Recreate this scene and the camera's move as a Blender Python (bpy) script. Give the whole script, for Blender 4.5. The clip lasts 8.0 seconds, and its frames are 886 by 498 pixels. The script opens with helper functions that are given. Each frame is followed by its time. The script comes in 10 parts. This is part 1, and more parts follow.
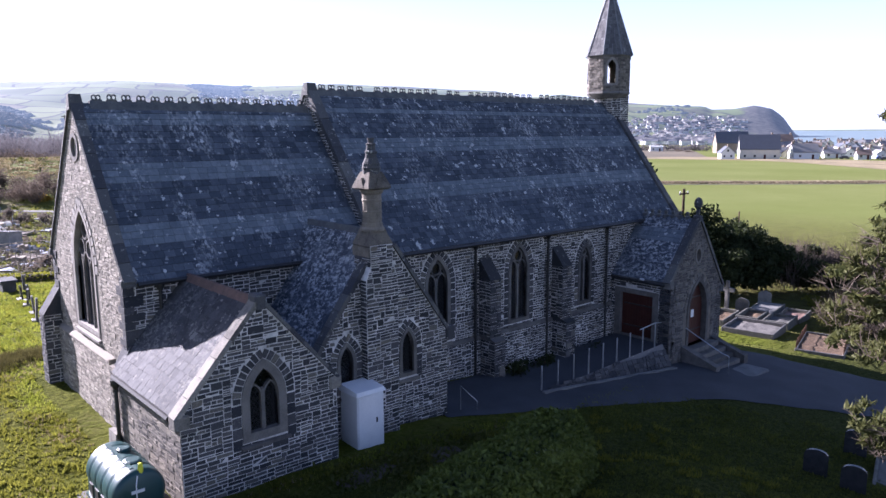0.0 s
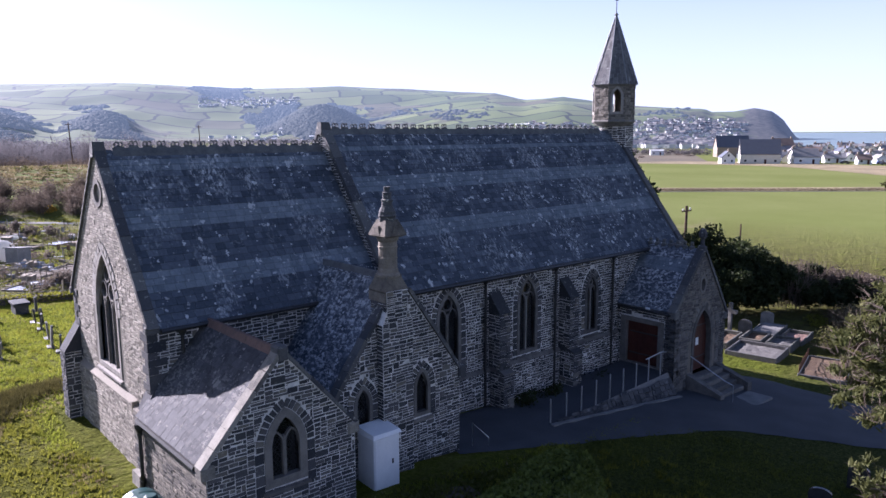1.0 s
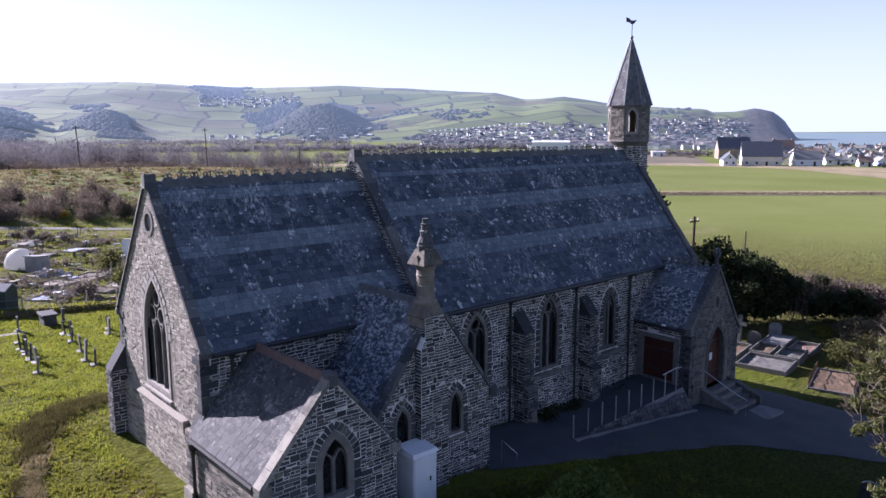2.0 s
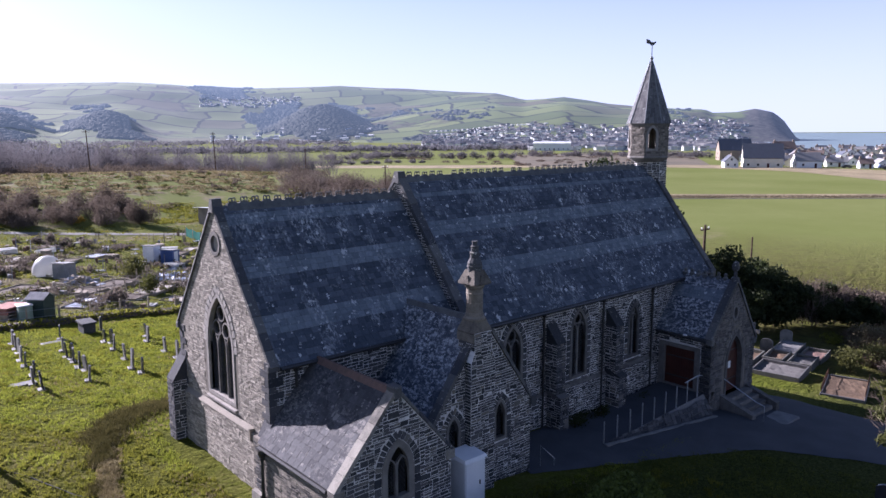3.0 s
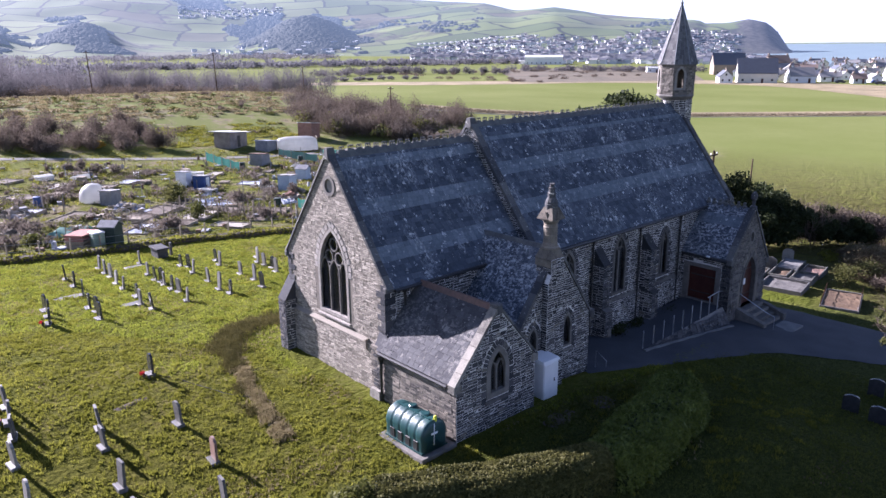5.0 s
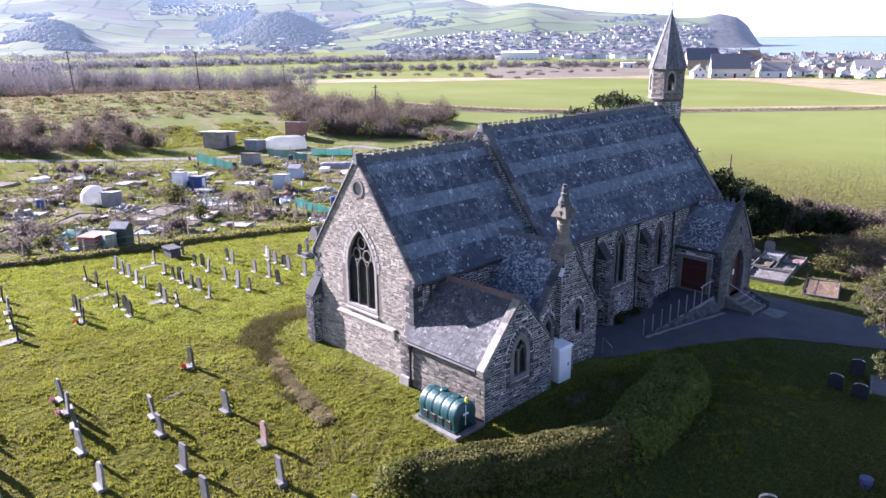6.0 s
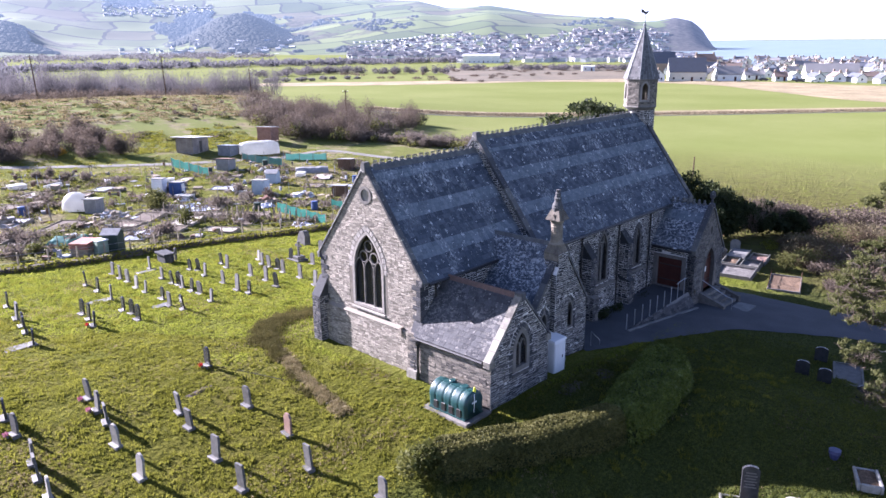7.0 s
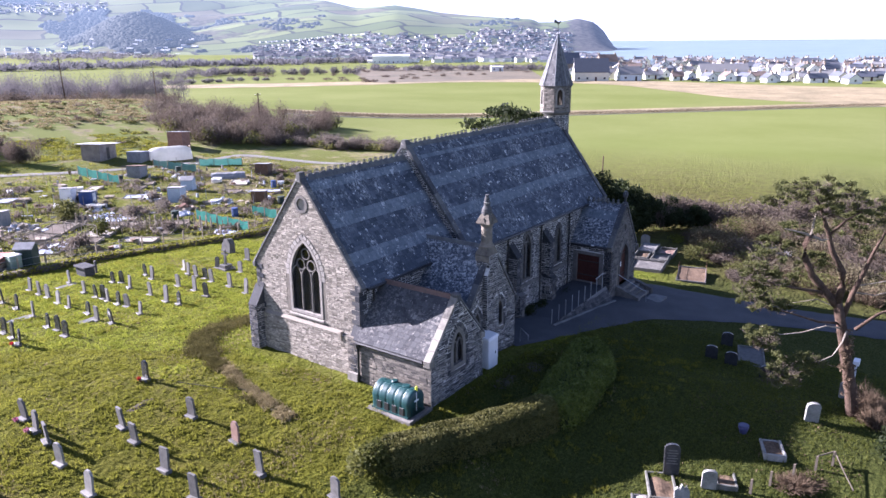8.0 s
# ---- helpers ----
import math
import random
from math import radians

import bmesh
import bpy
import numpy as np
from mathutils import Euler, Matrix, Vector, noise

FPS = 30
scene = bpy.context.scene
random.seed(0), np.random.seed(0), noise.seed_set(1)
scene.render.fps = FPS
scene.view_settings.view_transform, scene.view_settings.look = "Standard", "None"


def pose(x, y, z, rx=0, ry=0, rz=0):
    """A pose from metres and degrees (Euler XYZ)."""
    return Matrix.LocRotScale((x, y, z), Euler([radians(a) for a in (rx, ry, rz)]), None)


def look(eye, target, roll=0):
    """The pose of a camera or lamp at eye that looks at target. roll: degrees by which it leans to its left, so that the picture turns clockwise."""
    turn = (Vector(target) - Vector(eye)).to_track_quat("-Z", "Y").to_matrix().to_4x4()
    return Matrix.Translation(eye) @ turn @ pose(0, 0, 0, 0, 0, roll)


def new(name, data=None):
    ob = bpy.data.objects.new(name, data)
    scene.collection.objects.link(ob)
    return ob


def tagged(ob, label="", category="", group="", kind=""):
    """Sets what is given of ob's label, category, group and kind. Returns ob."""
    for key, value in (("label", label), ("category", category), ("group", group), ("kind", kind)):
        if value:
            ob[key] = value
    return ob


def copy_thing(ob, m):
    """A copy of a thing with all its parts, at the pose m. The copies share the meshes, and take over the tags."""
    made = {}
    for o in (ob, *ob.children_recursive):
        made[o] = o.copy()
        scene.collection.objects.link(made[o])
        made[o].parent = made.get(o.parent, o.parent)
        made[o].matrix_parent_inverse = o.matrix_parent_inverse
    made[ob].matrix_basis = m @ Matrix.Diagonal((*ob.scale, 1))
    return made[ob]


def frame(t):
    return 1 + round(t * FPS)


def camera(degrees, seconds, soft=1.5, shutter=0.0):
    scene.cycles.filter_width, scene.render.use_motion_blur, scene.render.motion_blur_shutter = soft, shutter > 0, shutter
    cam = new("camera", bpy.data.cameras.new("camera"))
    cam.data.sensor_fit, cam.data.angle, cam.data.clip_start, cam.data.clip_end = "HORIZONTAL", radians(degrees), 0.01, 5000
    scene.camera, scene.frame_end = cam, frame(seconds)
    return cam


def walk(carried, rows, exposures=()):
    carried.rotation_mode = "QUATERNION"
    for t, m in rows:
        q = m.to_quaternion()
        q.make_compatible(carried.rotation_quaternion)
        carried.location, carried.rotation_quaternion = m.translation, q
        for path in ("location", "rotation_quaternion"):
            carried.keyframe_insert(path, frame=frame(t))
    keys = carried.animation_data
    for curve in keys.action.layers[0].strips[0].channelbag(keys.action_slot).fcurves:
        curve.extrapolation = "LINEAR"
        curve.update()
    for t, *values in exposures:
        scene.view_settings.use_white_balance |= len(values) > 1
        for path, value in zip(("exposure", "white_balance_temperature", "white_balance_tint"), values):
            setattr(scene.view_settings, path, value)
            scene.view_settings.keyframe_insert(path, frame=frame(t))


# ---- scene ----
cam = camera(62.9, 8.0)
PATH = [
    (0, (-6.135, -23.349, 8.424), (-4.828, -21.87, 8.105), -0.2),
    (0.5, (-6.303, -23.39, 9.093), (-4.996, -21.909, 8.777), -0.3),
    (1, (-6.672, -23.365, 9.759), (-5.365, -21.885, 9.445), -0.2),
    (1.5, (-7.273, -23.378, 10.311), (-5.966, -21.897, 9.995), -0.1),
    (3, (-10.37, -23.547, 11.743), (-9.062, -22.067, 11.427), -0.1),
    (3.5, (-11.63, -23.684, 12.172), (-10.324, -22.202, 11.859), -0.2),
    (4, (-13.025, -23.841, 12.617), (-11.719, -22.359, 12.305), -0.2),
    (4.5, (-14.564, -24.131, 13.063), (-13.274, -22.662, 12.642), -0.3),
    (5, (-16.074, -24.4, 13.486), (-14.774, -22.979, 12.943), -0.3),
    (6.5, (-20.449, -24.86, 14.513), (-19.077, -23.512, 13.965), -0.4),
    (7, (-21.851, -24.967, 14.832), (-20.434, -23.666, 14.282), -0.4),
    (7.5, (-22.989, -25.015, 15.152), (-21.496, -23.805, 14.599), -0.4),
    (8, (-23.412, -25.023, 15.434), (-21.848, -23.905, 14.882), -0.3),
]
walk(cam, [(t, look(eye, target, roll)) for t, eye, target, roll in PATH],
     [(0, 2.10, 5560, 32), (0.5, 1.86, 5560, 32), (1.0, 1.82, 5560, 32), (1.5, 1.78, 5560, 32), (3.0, 1.60, 5560, 32), (4.0, 1.48, 5560, 32), (4.5, 1.36, 5560, 32), (5.0, 2.06, 5560, 32), (6.5, 2.52, 5560, 32), (7.5, 2.49, 5560, 32), (8.0, 2.42, 5560, 32)])

# ---- world, sun and sky ----
SUN_AZ, SUN_EL = 103.0, 24.5   # degrees anticlockwise from +x, degrees above the horizon
world = bpy.data.worlds.new("sky")
scene.world = world
world.use_nodes = True
wt = world.node_tree
wt.nodes.clear()
w_out = wt.nodes.new("ShaderNodeOutputWorld")
w_bg = wt.nodes.new("ShaderNodeBackground")
w_sky = wt.nodes.new("ShaderNodeTexSky")
w_sky.sky_type = 'NISHITA'
w_sky.sun_disc = False
w_sky.sun_elevation = radians(SUN_EL)
w_sky.sun_rotation = radians(90.0 - SUN_AZ)
w_sky.air_density, w_sky.dust_density, w_sky.ozone_density = 1.0, 0.7, 1.0
w_bg.inputs["Strength"].default_value = 0.040
# pale sea haze that whitens the sky towards the horizon, all round
w_tc = wt.nodes.new("ShaderNodeTexCoord")
w_sep = wt.nodes.new("ShaderNodeSeparateXYZ")
w_map = wt.nodes.new("ShaderNodeMapRange")
w_mix = wt.nodes.new("ShaderNodeMix")
w_mix.data_type = 'RGBA'
wt.links.new(w_tc.outputs["Generated"], w_sep.inputs[0])
wt.links.new(w_sep.outputs[2], w_map.inputs["Value"])
w_map.inputs["From Min"].default_value, w_map.inputs["From Max"].default_value = 0.0, 0.32
w_map.inputs["To Min"].default_value, w_map.inputs["To Max"].default_value = 0.82, 0.0
wt.links.new(w_map.outputs[0], w_mix.inputs["Factor"])
wt.links.new(w_sky.outputs[0], w_mix.inputs[6])
w_mix.inputs[7].default_value = (7.8, 8.8, 10.4, 1)
wt.links.new(w_mix.outputs[2], w_bg.inputs[0])
wt.links.new(w_bg.outputs[0], w_out.inputs[0])

sun_data = bpy.data.lights.new("sun", 'SUN')
sun_data.energy, sun_data.angle, sun_data.color = 5.0, radians(0.55), (1.0, 0.93, 0.82)
sun = new("sun", sun_data)
sun.matrix_world = look((0, 0, 60), (-math.cos(radians(SUN_AZ)) * 50, -math.sin(radians(SUN_AZ)) * 50, 60 - 50 * math.tan(radians(SUN_EL))))

# ---- small builders ----
rng = random.Random(7)


class Geo:
    """Collects vertices and faces for one mesh."""

    def __init__(self):
        self.v, self.f, self.m = [], [], []

    def add(self, verts, faces, mat=0):
        k = len(self.v)
        self.v.extend([tuple(p) for p in verts])
        self.f.extend([tuple(k + i for i in f) for f in faces])
        self.m.extend([mat] * len(faces))
        return self

    def hexa(self, p, mat=0):
        """Eight corners: four below (anticlockwise), four above."""
        return self.add(p, [(3, 2, 1, 0), (4, 5, 6, 7), (0, 1, 5, 4), (1, 2, 6, 5), (2, 3, 7, 6), (3, 0, 4, 7)], mat)

    def box(self, x0, y0, z0, x1, y1, z1, mat=0):
        return self.hexa([(x0, y0, z0), (x1, y0, z0), (x1, y1, z0), (x0, y1, z0), (x0, y0, z1), (x1, y0, z1), (x1, y1, z1), (x0, y1, z1)], mat)

    def cbox(self, x0, y0, z0, x1, y1, z1, c=0.02, mat=0):
        """A box with chamfered upper and upright edges."""
        ring = [(x0 + c, y0), (x1 - c, y0), (x1, y0 + c), (x1, y1 - c), (x1 - c, y1), (x0 + c, y1), (x0, y1 - c), (x0, y0 + c)]
        inner = [(min(max(x, x0 + c), x1 - c), min(max(y, y0 + c), y1 - c)) for x, y in ring]
        v = [(x, y, z0) for x, y in ring] + [(x, y, z1 - c) for x, y in ring] + [(x, y, z1) for x, y in inner]
        f = [tuple(range(7, -1, -1))]
        for i in range(8):
            j = (i + 1) % 8
            f += [(i, j, 8 + j, 8 + i), (8 + i, 8 + j, 16 + j, 16 + i)]
        f.append((16, 18, 20, 22))
        return self.add(v, f, mat)

    def prism(self, poly, a, b, mat=0):
        """poly: points (p, q); a, b: functions or vectors from (p, q) to the two ends."""
        n = len(poly)
        v = [a(p, q) for p, q in poly] + [b(p, q) for p, q in poly]
        f = [tuple(range(n - 1, -1, -1)), tuple(range(n, 2 * n))]
        f += [(i, (i + 1) % n, n + (i + 1) % n, n + i) for i in range(n)]
        return self.add(v, f, mat)

    def lathe(self, cx, cy, profile, n=12, mat=0, turn=0.0, cap=True, power=1.0):
        """profile: (radius, z) from the bottom to the top."""
        v, f = [], []
        for r, z in profile:
            for i in range(n):
                a = turn + 2 * math.pi * i / n
                v.append((cx + r * math.cos(a), cy + r * math.sin(a), z))
        for k in range(len(profile) - 1):
            for i in range(n):
                j = (i + 1) % n
                f.append((k * n + i, k * n + j, (k + 1) * n + j, (k + 1) * n + i))
        if cap:
            f.append(tuple(range(n - 1, -1, -1)))
            f.append(tuple(range((len(profile) - 1) * n, len(profile) * n)))
        return self.add(v, f, mat)

    def tube(self, pts, r0, r1=None, n=6, mat=0):
        """A tapered tube along points."""
        r1 = r0 if r1 is None else r1
        v, f = [], []
        pts = [Vector(p) for p in pts]
        m = len(pts)
        for k, p in enumerate(pts):
            d = (pts[min(k + 1, m - 1)] - pts[max(k - 1, 0)]).normalized()
            a = d.cross(Vector((0, 0, 1)))
            a = Vector((1, 0, 0)) if a.length < 0.05 else a.normalized()
            b = d.cross(a)
            r = r0 + (r1 - r0) * k / max(1, m - 1)
            for i in range(n):
                t = 2 * math.pi * i / n
                v.append(p + (a * math.cos(t) + b * math.sin(t)) * r)
        for k in range(m - 1):
            for i in range(n):
                j = (i + 1) % n
                f.append((k * n + i, (k + 1) * n + i, (k + 1) * n + j, k * n + j))
        f.append(tuple(range(n)))
        f.append(tuple(range(m * n - 1, (m - 1) * n - 1, -1)))
        return self.add(v, f, mat)

    def data(self, name, mats, smooth=False):
        me = bpy.data.meshes.new(name)
        me.from_pydata(self.v, [], self.f)
        for m in (mats if isinstance(mats, (list, tuple)) else [mats]):
            me.materials.append(m)
        if any(self.m):
            me.polygons.foreach_set("material_index", self.m)
        if smooth:
            me.polygons.foreach_set("use_smooth", [True] * len(self.f))
        me.update()
        return me


def part(name, geo, mats, parent=None, label="", smooth=False, loc=None):
    """Links geo (a Geo, a bmesh or a mesh) as one mesh object under a thing or a part."""
    if isinstance(geo, Geo):
        data = geo.data(name, mats, smooth)
    elif isinstance(geo, bmesh.types.BMesh):
        data = bpy.data.meshes.new(name)
        geo.to_mesh(data)
        geo.free()
        data.materials.append(mats)
    else:
        data = geo
    ob = new(name, data)
    if parent is not None:
        ob.parent = parent
    if loc is not None:
        ob.location = loc
    if label:
        ob["label"] = label
    return ob


def thing(name, x, y, z, label, category, group="", turn=0.0, kind=""):
    ob = new(name)
    ob.matrix_basis = pose(x, y, z, 0, 0, turn)
    return tagged(ob, label, category, group, kind)


# ---- materials ----
def mat_new(name, rough=0.8, spec=0.3, metal=0.0):
    m = bpy.data.materials.new(name)
    m.use_nodes = True
    nt = m.node_tree
    b = nt.nodes["Principled BSDF"]
    b.inputs["Roughness"].default_value = rough
    b.inputs["Specular IOR Level"].default_value = spec
    b.inputs["Metallic"].default_value = metal
    return m, nt, b


def n_noise(nt, scale, detail=4.0, rough=0.55, vec=None):
    n = nt.nodes.new("ShaderNodeTexNoise")
    n.inputs["Scale"].default_value, n.inputs["Detail"].default_value, n.inputs["Roughness"].default_value = scale, detail, rough
    if vec is not None:
        nt.links.new(vec, n.inputs["Vector"])
    return n.outputs["Fac"]


def n_ramp(nt, fac, stops):
    r = nt.nodes.new("ShaderNodeValToRGB")
    el = r.color_ramp.elements
    while len(el) < len(stops):
        el.new(0.5)
    for e, (p, c) in zip(el, stops):
        e.position = p
        e.color = (*c, 1) if len(c) == 3 else c
    nt.links.new(fac, r.inputs[0])
    return r.outputs[0]


def n_mix(nt, fac, a, b, mode='MIX'):
    m = nt.nodes.new("ShaderNodeMix")
    m.data_type, m.blend_type = 'RGBA', mode
    for socket, v in ((m.inputs["Factor"], fac), (m.inputs[6], a), (m.inputs[7], b)):
        if isinstance(v, (int, float)):
            socket.default_value = v
        elif isinstance(v, tuple):
            socket.default_value = (*v, 1)
        else:
            nt.links.new(v, socket)
    return m.outputs[2]


def n_math(nt, op, a, b=0.0, clamp=False):
    m = nt.nodes.new("ShaderNodeMath")
    m.operation, m.use_clamp = op, clamp
    for i, v in enumerate((a, b)):
        if isinstance(v, (int, float)):
            m.inputs[i].default_value = v
        else:
            nt.links.new(v, m.inputs[i])
    return m.outputs[0]


def n_bump(nt, b, height, dist=0.02, strength=0.6):
    n = nt.nodes.new("ShaderNodeBump")
    n.inputs["Distance"].default_value, n.inputs["Strength"].default_value = dist, strength
    nt.links.new(height, n.inputs["Height"])
    nt.links.new(n.outputs[0], b.inputs["Normal"])


def n_pos(nt, scale=(1, 1, 1)):
    g = nt.nodes.new("ShaderNodeNewGeometry")
    m = nt.nodes.new("ShaderNodeMapping")
    m.inputs["Scale"].default_value = scale
    nt.links.new(g.outputs["Position"], m.inputs["Vector"])
    return m.outputs[0]


def n_island(nt):
    return nt.nodes.new("ShaderNodeNewGeometry").outputs["Random Per Island"]


def n_object(nt):
    return nt.nodes.new("ShaderNodeObjectInfo").outputs["Random"]


def plain_mat(name, dark, light, rough=0.8, scale=3.0, fine=40.0, bump=0.01, metal=0.0, spec=0.3, rand=0.0, island=False):
    """Two-scale mottling between two colours with fine relief."""
    m, nt, b = mat_new(name, rough, spec, metal)
    pos = n_pos(nt)
    big, small = n_noise(nt, scale, 5, 0.6, pos), n_noise(nt, fine, 3, 0.6, pos)
    f = n_math(nt, 'ADD', n_math(nt, 'MULTIPLY', big, 0.65), n_math(nt, 'MULTIPLY', small, 0.35))
    if rand:
        r = n_island(nt) if island else n_object(nt)
        f = n_math(nt, 'ADD', f, n_math(nt, 'MULTIPLY', n_math(nt, 'SUBTRACT', r, 0.5), rand))
    nt.links.new(n_ramp(nt, f, [(0.3, dark), (0.7, light)]), b.inputs["Base Color"])
    if bump:
        n_bump(nt, b, small, bump)
    return m


def stone_mat(name, stops, island=True, lichen=0.12, rough=0.85):
    """Rubble stones: each its own tone, with grain and pale lichen."""
    m, nt, b = mat_new(name, rough, 0.25)
    pos = n_pos(nt)
    tone = n_island(nt) if island else n_object(nt)
    col = n_ramp(nt, tone, stops)
    grain = n_noise(nt, 35, 4, 0.65, pos)
    col = n_mix(nt, 0.55, col, n_ramp(nt, grain, [(0.25, (0.25, 0.25, 0.25)), (0.75, (0.8, 0.8, 0.8))]), 'OVERLAY')
    spots = n_ramp(nt, n_noise(nt, 5.5, 6, 0.7, pos), [(0.60, (0, 0, 0)), (0.70, (1, 1, 1))])
    f = n_math(nt, 'MULTIPLY', spots, lichen * 3)
    col = n_mix(nt, f, col, (0.42, 0.41, 0.345))
    nt.links.new(col, b.inputs["Base Color"])
    n_bump(nt, b, n_noise(nt, 22, 5, 0.7, pos), 0.03, 0.7)
    return m


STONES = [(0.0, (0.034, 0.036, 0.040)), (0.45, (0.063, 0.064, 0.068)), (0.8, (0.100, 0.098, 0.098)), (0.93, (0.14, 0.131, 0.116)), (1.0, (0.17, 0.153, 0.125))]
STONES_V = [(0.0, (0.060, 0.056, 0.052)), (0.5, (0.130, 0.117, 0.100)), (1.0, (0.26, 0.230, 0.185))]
# east gable: paler than the south stones, with its sunlight put into the colour
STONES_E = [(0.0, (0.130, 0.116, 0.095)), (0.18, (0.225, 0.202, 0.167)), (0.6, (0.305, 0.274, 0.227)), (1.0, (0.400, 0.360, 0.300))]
m_stone = stone_mat("rubble_stone", STONES)
m_stone_ob = stone_mat("rubble_stone_single", STONES, island=False)
m_stone_e = stone_mat("sunlit_rubble_stone", STONES_E, lichen=0.2)
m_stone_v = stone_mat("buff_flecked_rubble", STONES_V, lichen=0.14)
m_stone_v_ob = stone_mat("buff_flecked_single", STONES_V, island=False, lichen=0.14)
m_stone_p = stone_mat("porch_rubble", [(0.0, (0.060, 0.058, 0.058)), (0.6, (0.105, 0.100, 0.096)), (1.0, (0.16, 0.150, 0.138))], lichen=0.18)
m_stone_t = stone_mat("turret_stone", [(0.0, (0.075, 0.068, 0.060)), (0.5, (0.15, 0.135, 0.115)), (1.0, (0.24, 0.215, 0.18))], lichen=0.15)
m_quoin = stone_mat("quoin_stone", [(0.0, (0.030, 0.033, 0.040)), (1.0, (0.095, 0.094, 0.096))])
m_quoin_ob = stone_mat("quoin_stone_single", [(0.0, (0.030, 0.033, 0.040)), (1.0, (0.095, 0.094, 0.096))], island=False)
m_mortar = plain_mat("lime_mortar", (0.30, 0.288, 0.268), (0.84, 0.81, 0.755), 0.95, 1.3, 9, 0.015)
m_mortar_e = plain_mat("weathered_mortar", (0.085, 0.076, 0.063), (0.25, 0.224, 0.186), 0.95, 2.0, 22, 0.02)
m_surround = plain_mat("pale_window_stone", (0.21, 0.192, 0.172), (0.40, 0.370, 0.330), 0.9, 2.6, 30, 0.015, rand=0.2)
m_dressed = plain_mat("dressed_sandstone", (0.070, 0.067, 0.064), (0.20, 0.187, 0.168), 0.9, 2.6, 30, 0.015, rand=0.3)
m_coping = plain_mat("coping_stone", (0.085, 0.080, 0.072), (0.30, 0.28, 0.24), 0.92, 3.5, 24, 0.03, rand=0.35)
m_coping_dark = stone_mat("dark_lichened_coping", [(0.0, (0.050, 0.052, 0.058)), (1.0, (0.13, 0.128, 0.12))], island=False, lichen=0.36)
m_chimney = plain_mat("pale_chimney_stone", (0.060, 0.054, 0.046), (0.235, 0.205, 0.162), 0.9, 3.2, 28, 0.03, rand=0.2)


def slate_mat(name, tones, island=True, lichen=0.9, offset=0.0, patchy=0.0, crust=(0.52, 0.53, 0.52)):
    """Roof slates: blue-grey, each a shade of its own, with pale lichen in flecks and patches."""
    m, nt, b = mat_new(name, 0.68, 0.08)
    pos = n_pos(nt)
    tone = n_island(nt) if island else n_object(nt)
    col = n_ramp(nt, tone, tones)
    col = n_mix(nt, 0.5, col, n_ramp(nt, n_noise(nt, 9, 5, 0.65, pos), [(0.25, (0.3, 0.3, 0.3)), (0.75, (0.75, 0.75, 0.75))]), 'OVERLAY')
    run = n_pos(nt, (1.0, 0.42, 0.42))
    patch = n_ramp(nt, n_noise(nt, 0.75, 5, 0.65, run), [(0.51 - patchy, (0, 0, 0)), (0.68 - patchy, (1, 1, 1))])
    fleck = n_ramp(nt, n_noise(nt, 4.6, 3, 0.6, pos), [(0.635 + offset, (0, 0, 0)), (0.655 + offset, (1, 1, 1))])
    fleck = n_math(nt, 'MULTIPLY', fleck, n_ramp(nt, n_noise(nt, 0.45, 4, 0.6, run), [(0.40, (0.15, 0.15, 0.15)), (0.58, (1, 1, 1))]))
    rare = n_ramp(nt, n_noise(nt, 3.0, 3, 0.6, pos), [(0.65, (0, 0, 0)), (0.665, (1, 1, 1))])
    dense = n_ramp(nt, n_noise(nt, 7.5, 4, 0.7, n_pos(nt, (1.5, 0.8, 0.8))), [(0.49, (0, 0, 0)), (0.58, (1, 1, 1))])
    f = n_math(nt, 'ADD', n_math(nt, 'MULTIPLY', n_math(nt, 'MULTIPLY', patch, dense), 0.9), n_math(nt, 'MULTIPLY', n_math(nt, 'MAXIMUM', fleck, rare), 1.0), True)
    f = n_math(nt, 'MULTIPLY', f, lichen)
    col = n_mix(nt, f, col, crust)
    nt.links.new(col, b.inputs["Base Color"])
    nt.links.new(n_math(nt, 'ADD', 0.70, n_math(nt, 'MULTIPLY', f, 0.25)), b.inputs["Roughness"])
    n_bump(nt, b, n_noise(nt, 30, 4, 0.7, pos), 0.012, 0.5)
    return m


SLATES = [(0.0, (0.050, 0.060, 0.075)), (0.5, (0.074, 0.087, 0.106)), (1.0, (0.106, 0.121, 0.142))]
m_slate = slate_mat("blue_slate", SLATES)
m_slate_pale = slate_mat("pale_slate_band", [(0.0, (0.108, 0.128, 0.148)), (1.0, (0.172, 0.196, 0.216))], lichen=0.7)
m_slate_ob = slate_mat("purple_slate_single", [(0.0, (0.046, 0.047, 0.052)), (1.0, (0.082, 0.083, 0.087))], island=False, lichen=0.45, patchy=0.07, crust=(0.37, 0.35, 0.315))
m_slate_spire = slate_mat("spire_slate", [(0.0, (0.085, 0.085, 0.09)), (1.0, (0.155, 0.155, 0.155))], lichen=0.35)
m_ridge = plain_mat("ridge_tile", (0.05, 0.055, 0.06), (0.16, 0.16, 0.15), 0.8, 3, 40, 0.01)
m_ridge_red = plain_mat("red_clay_ridge", (0.085, 0.062, 0.052), (0.19, 0.115, 0.090), 0.85, 3, 40, 0.01)
m_iron = plain_mat("black_cast_iron", (0.012, 0.012, 0.014), (0.03, 0.03, 0.03), 0.45, 4, 60, 0.003, 0.0, 0.5)
m_steel = plain_mat("galvanised_steel", (0.28, 0.29, 0.30), (0.45, 0.46, 0.47), 0.45, 5, 50, 0.002, 0.7, 0.5)
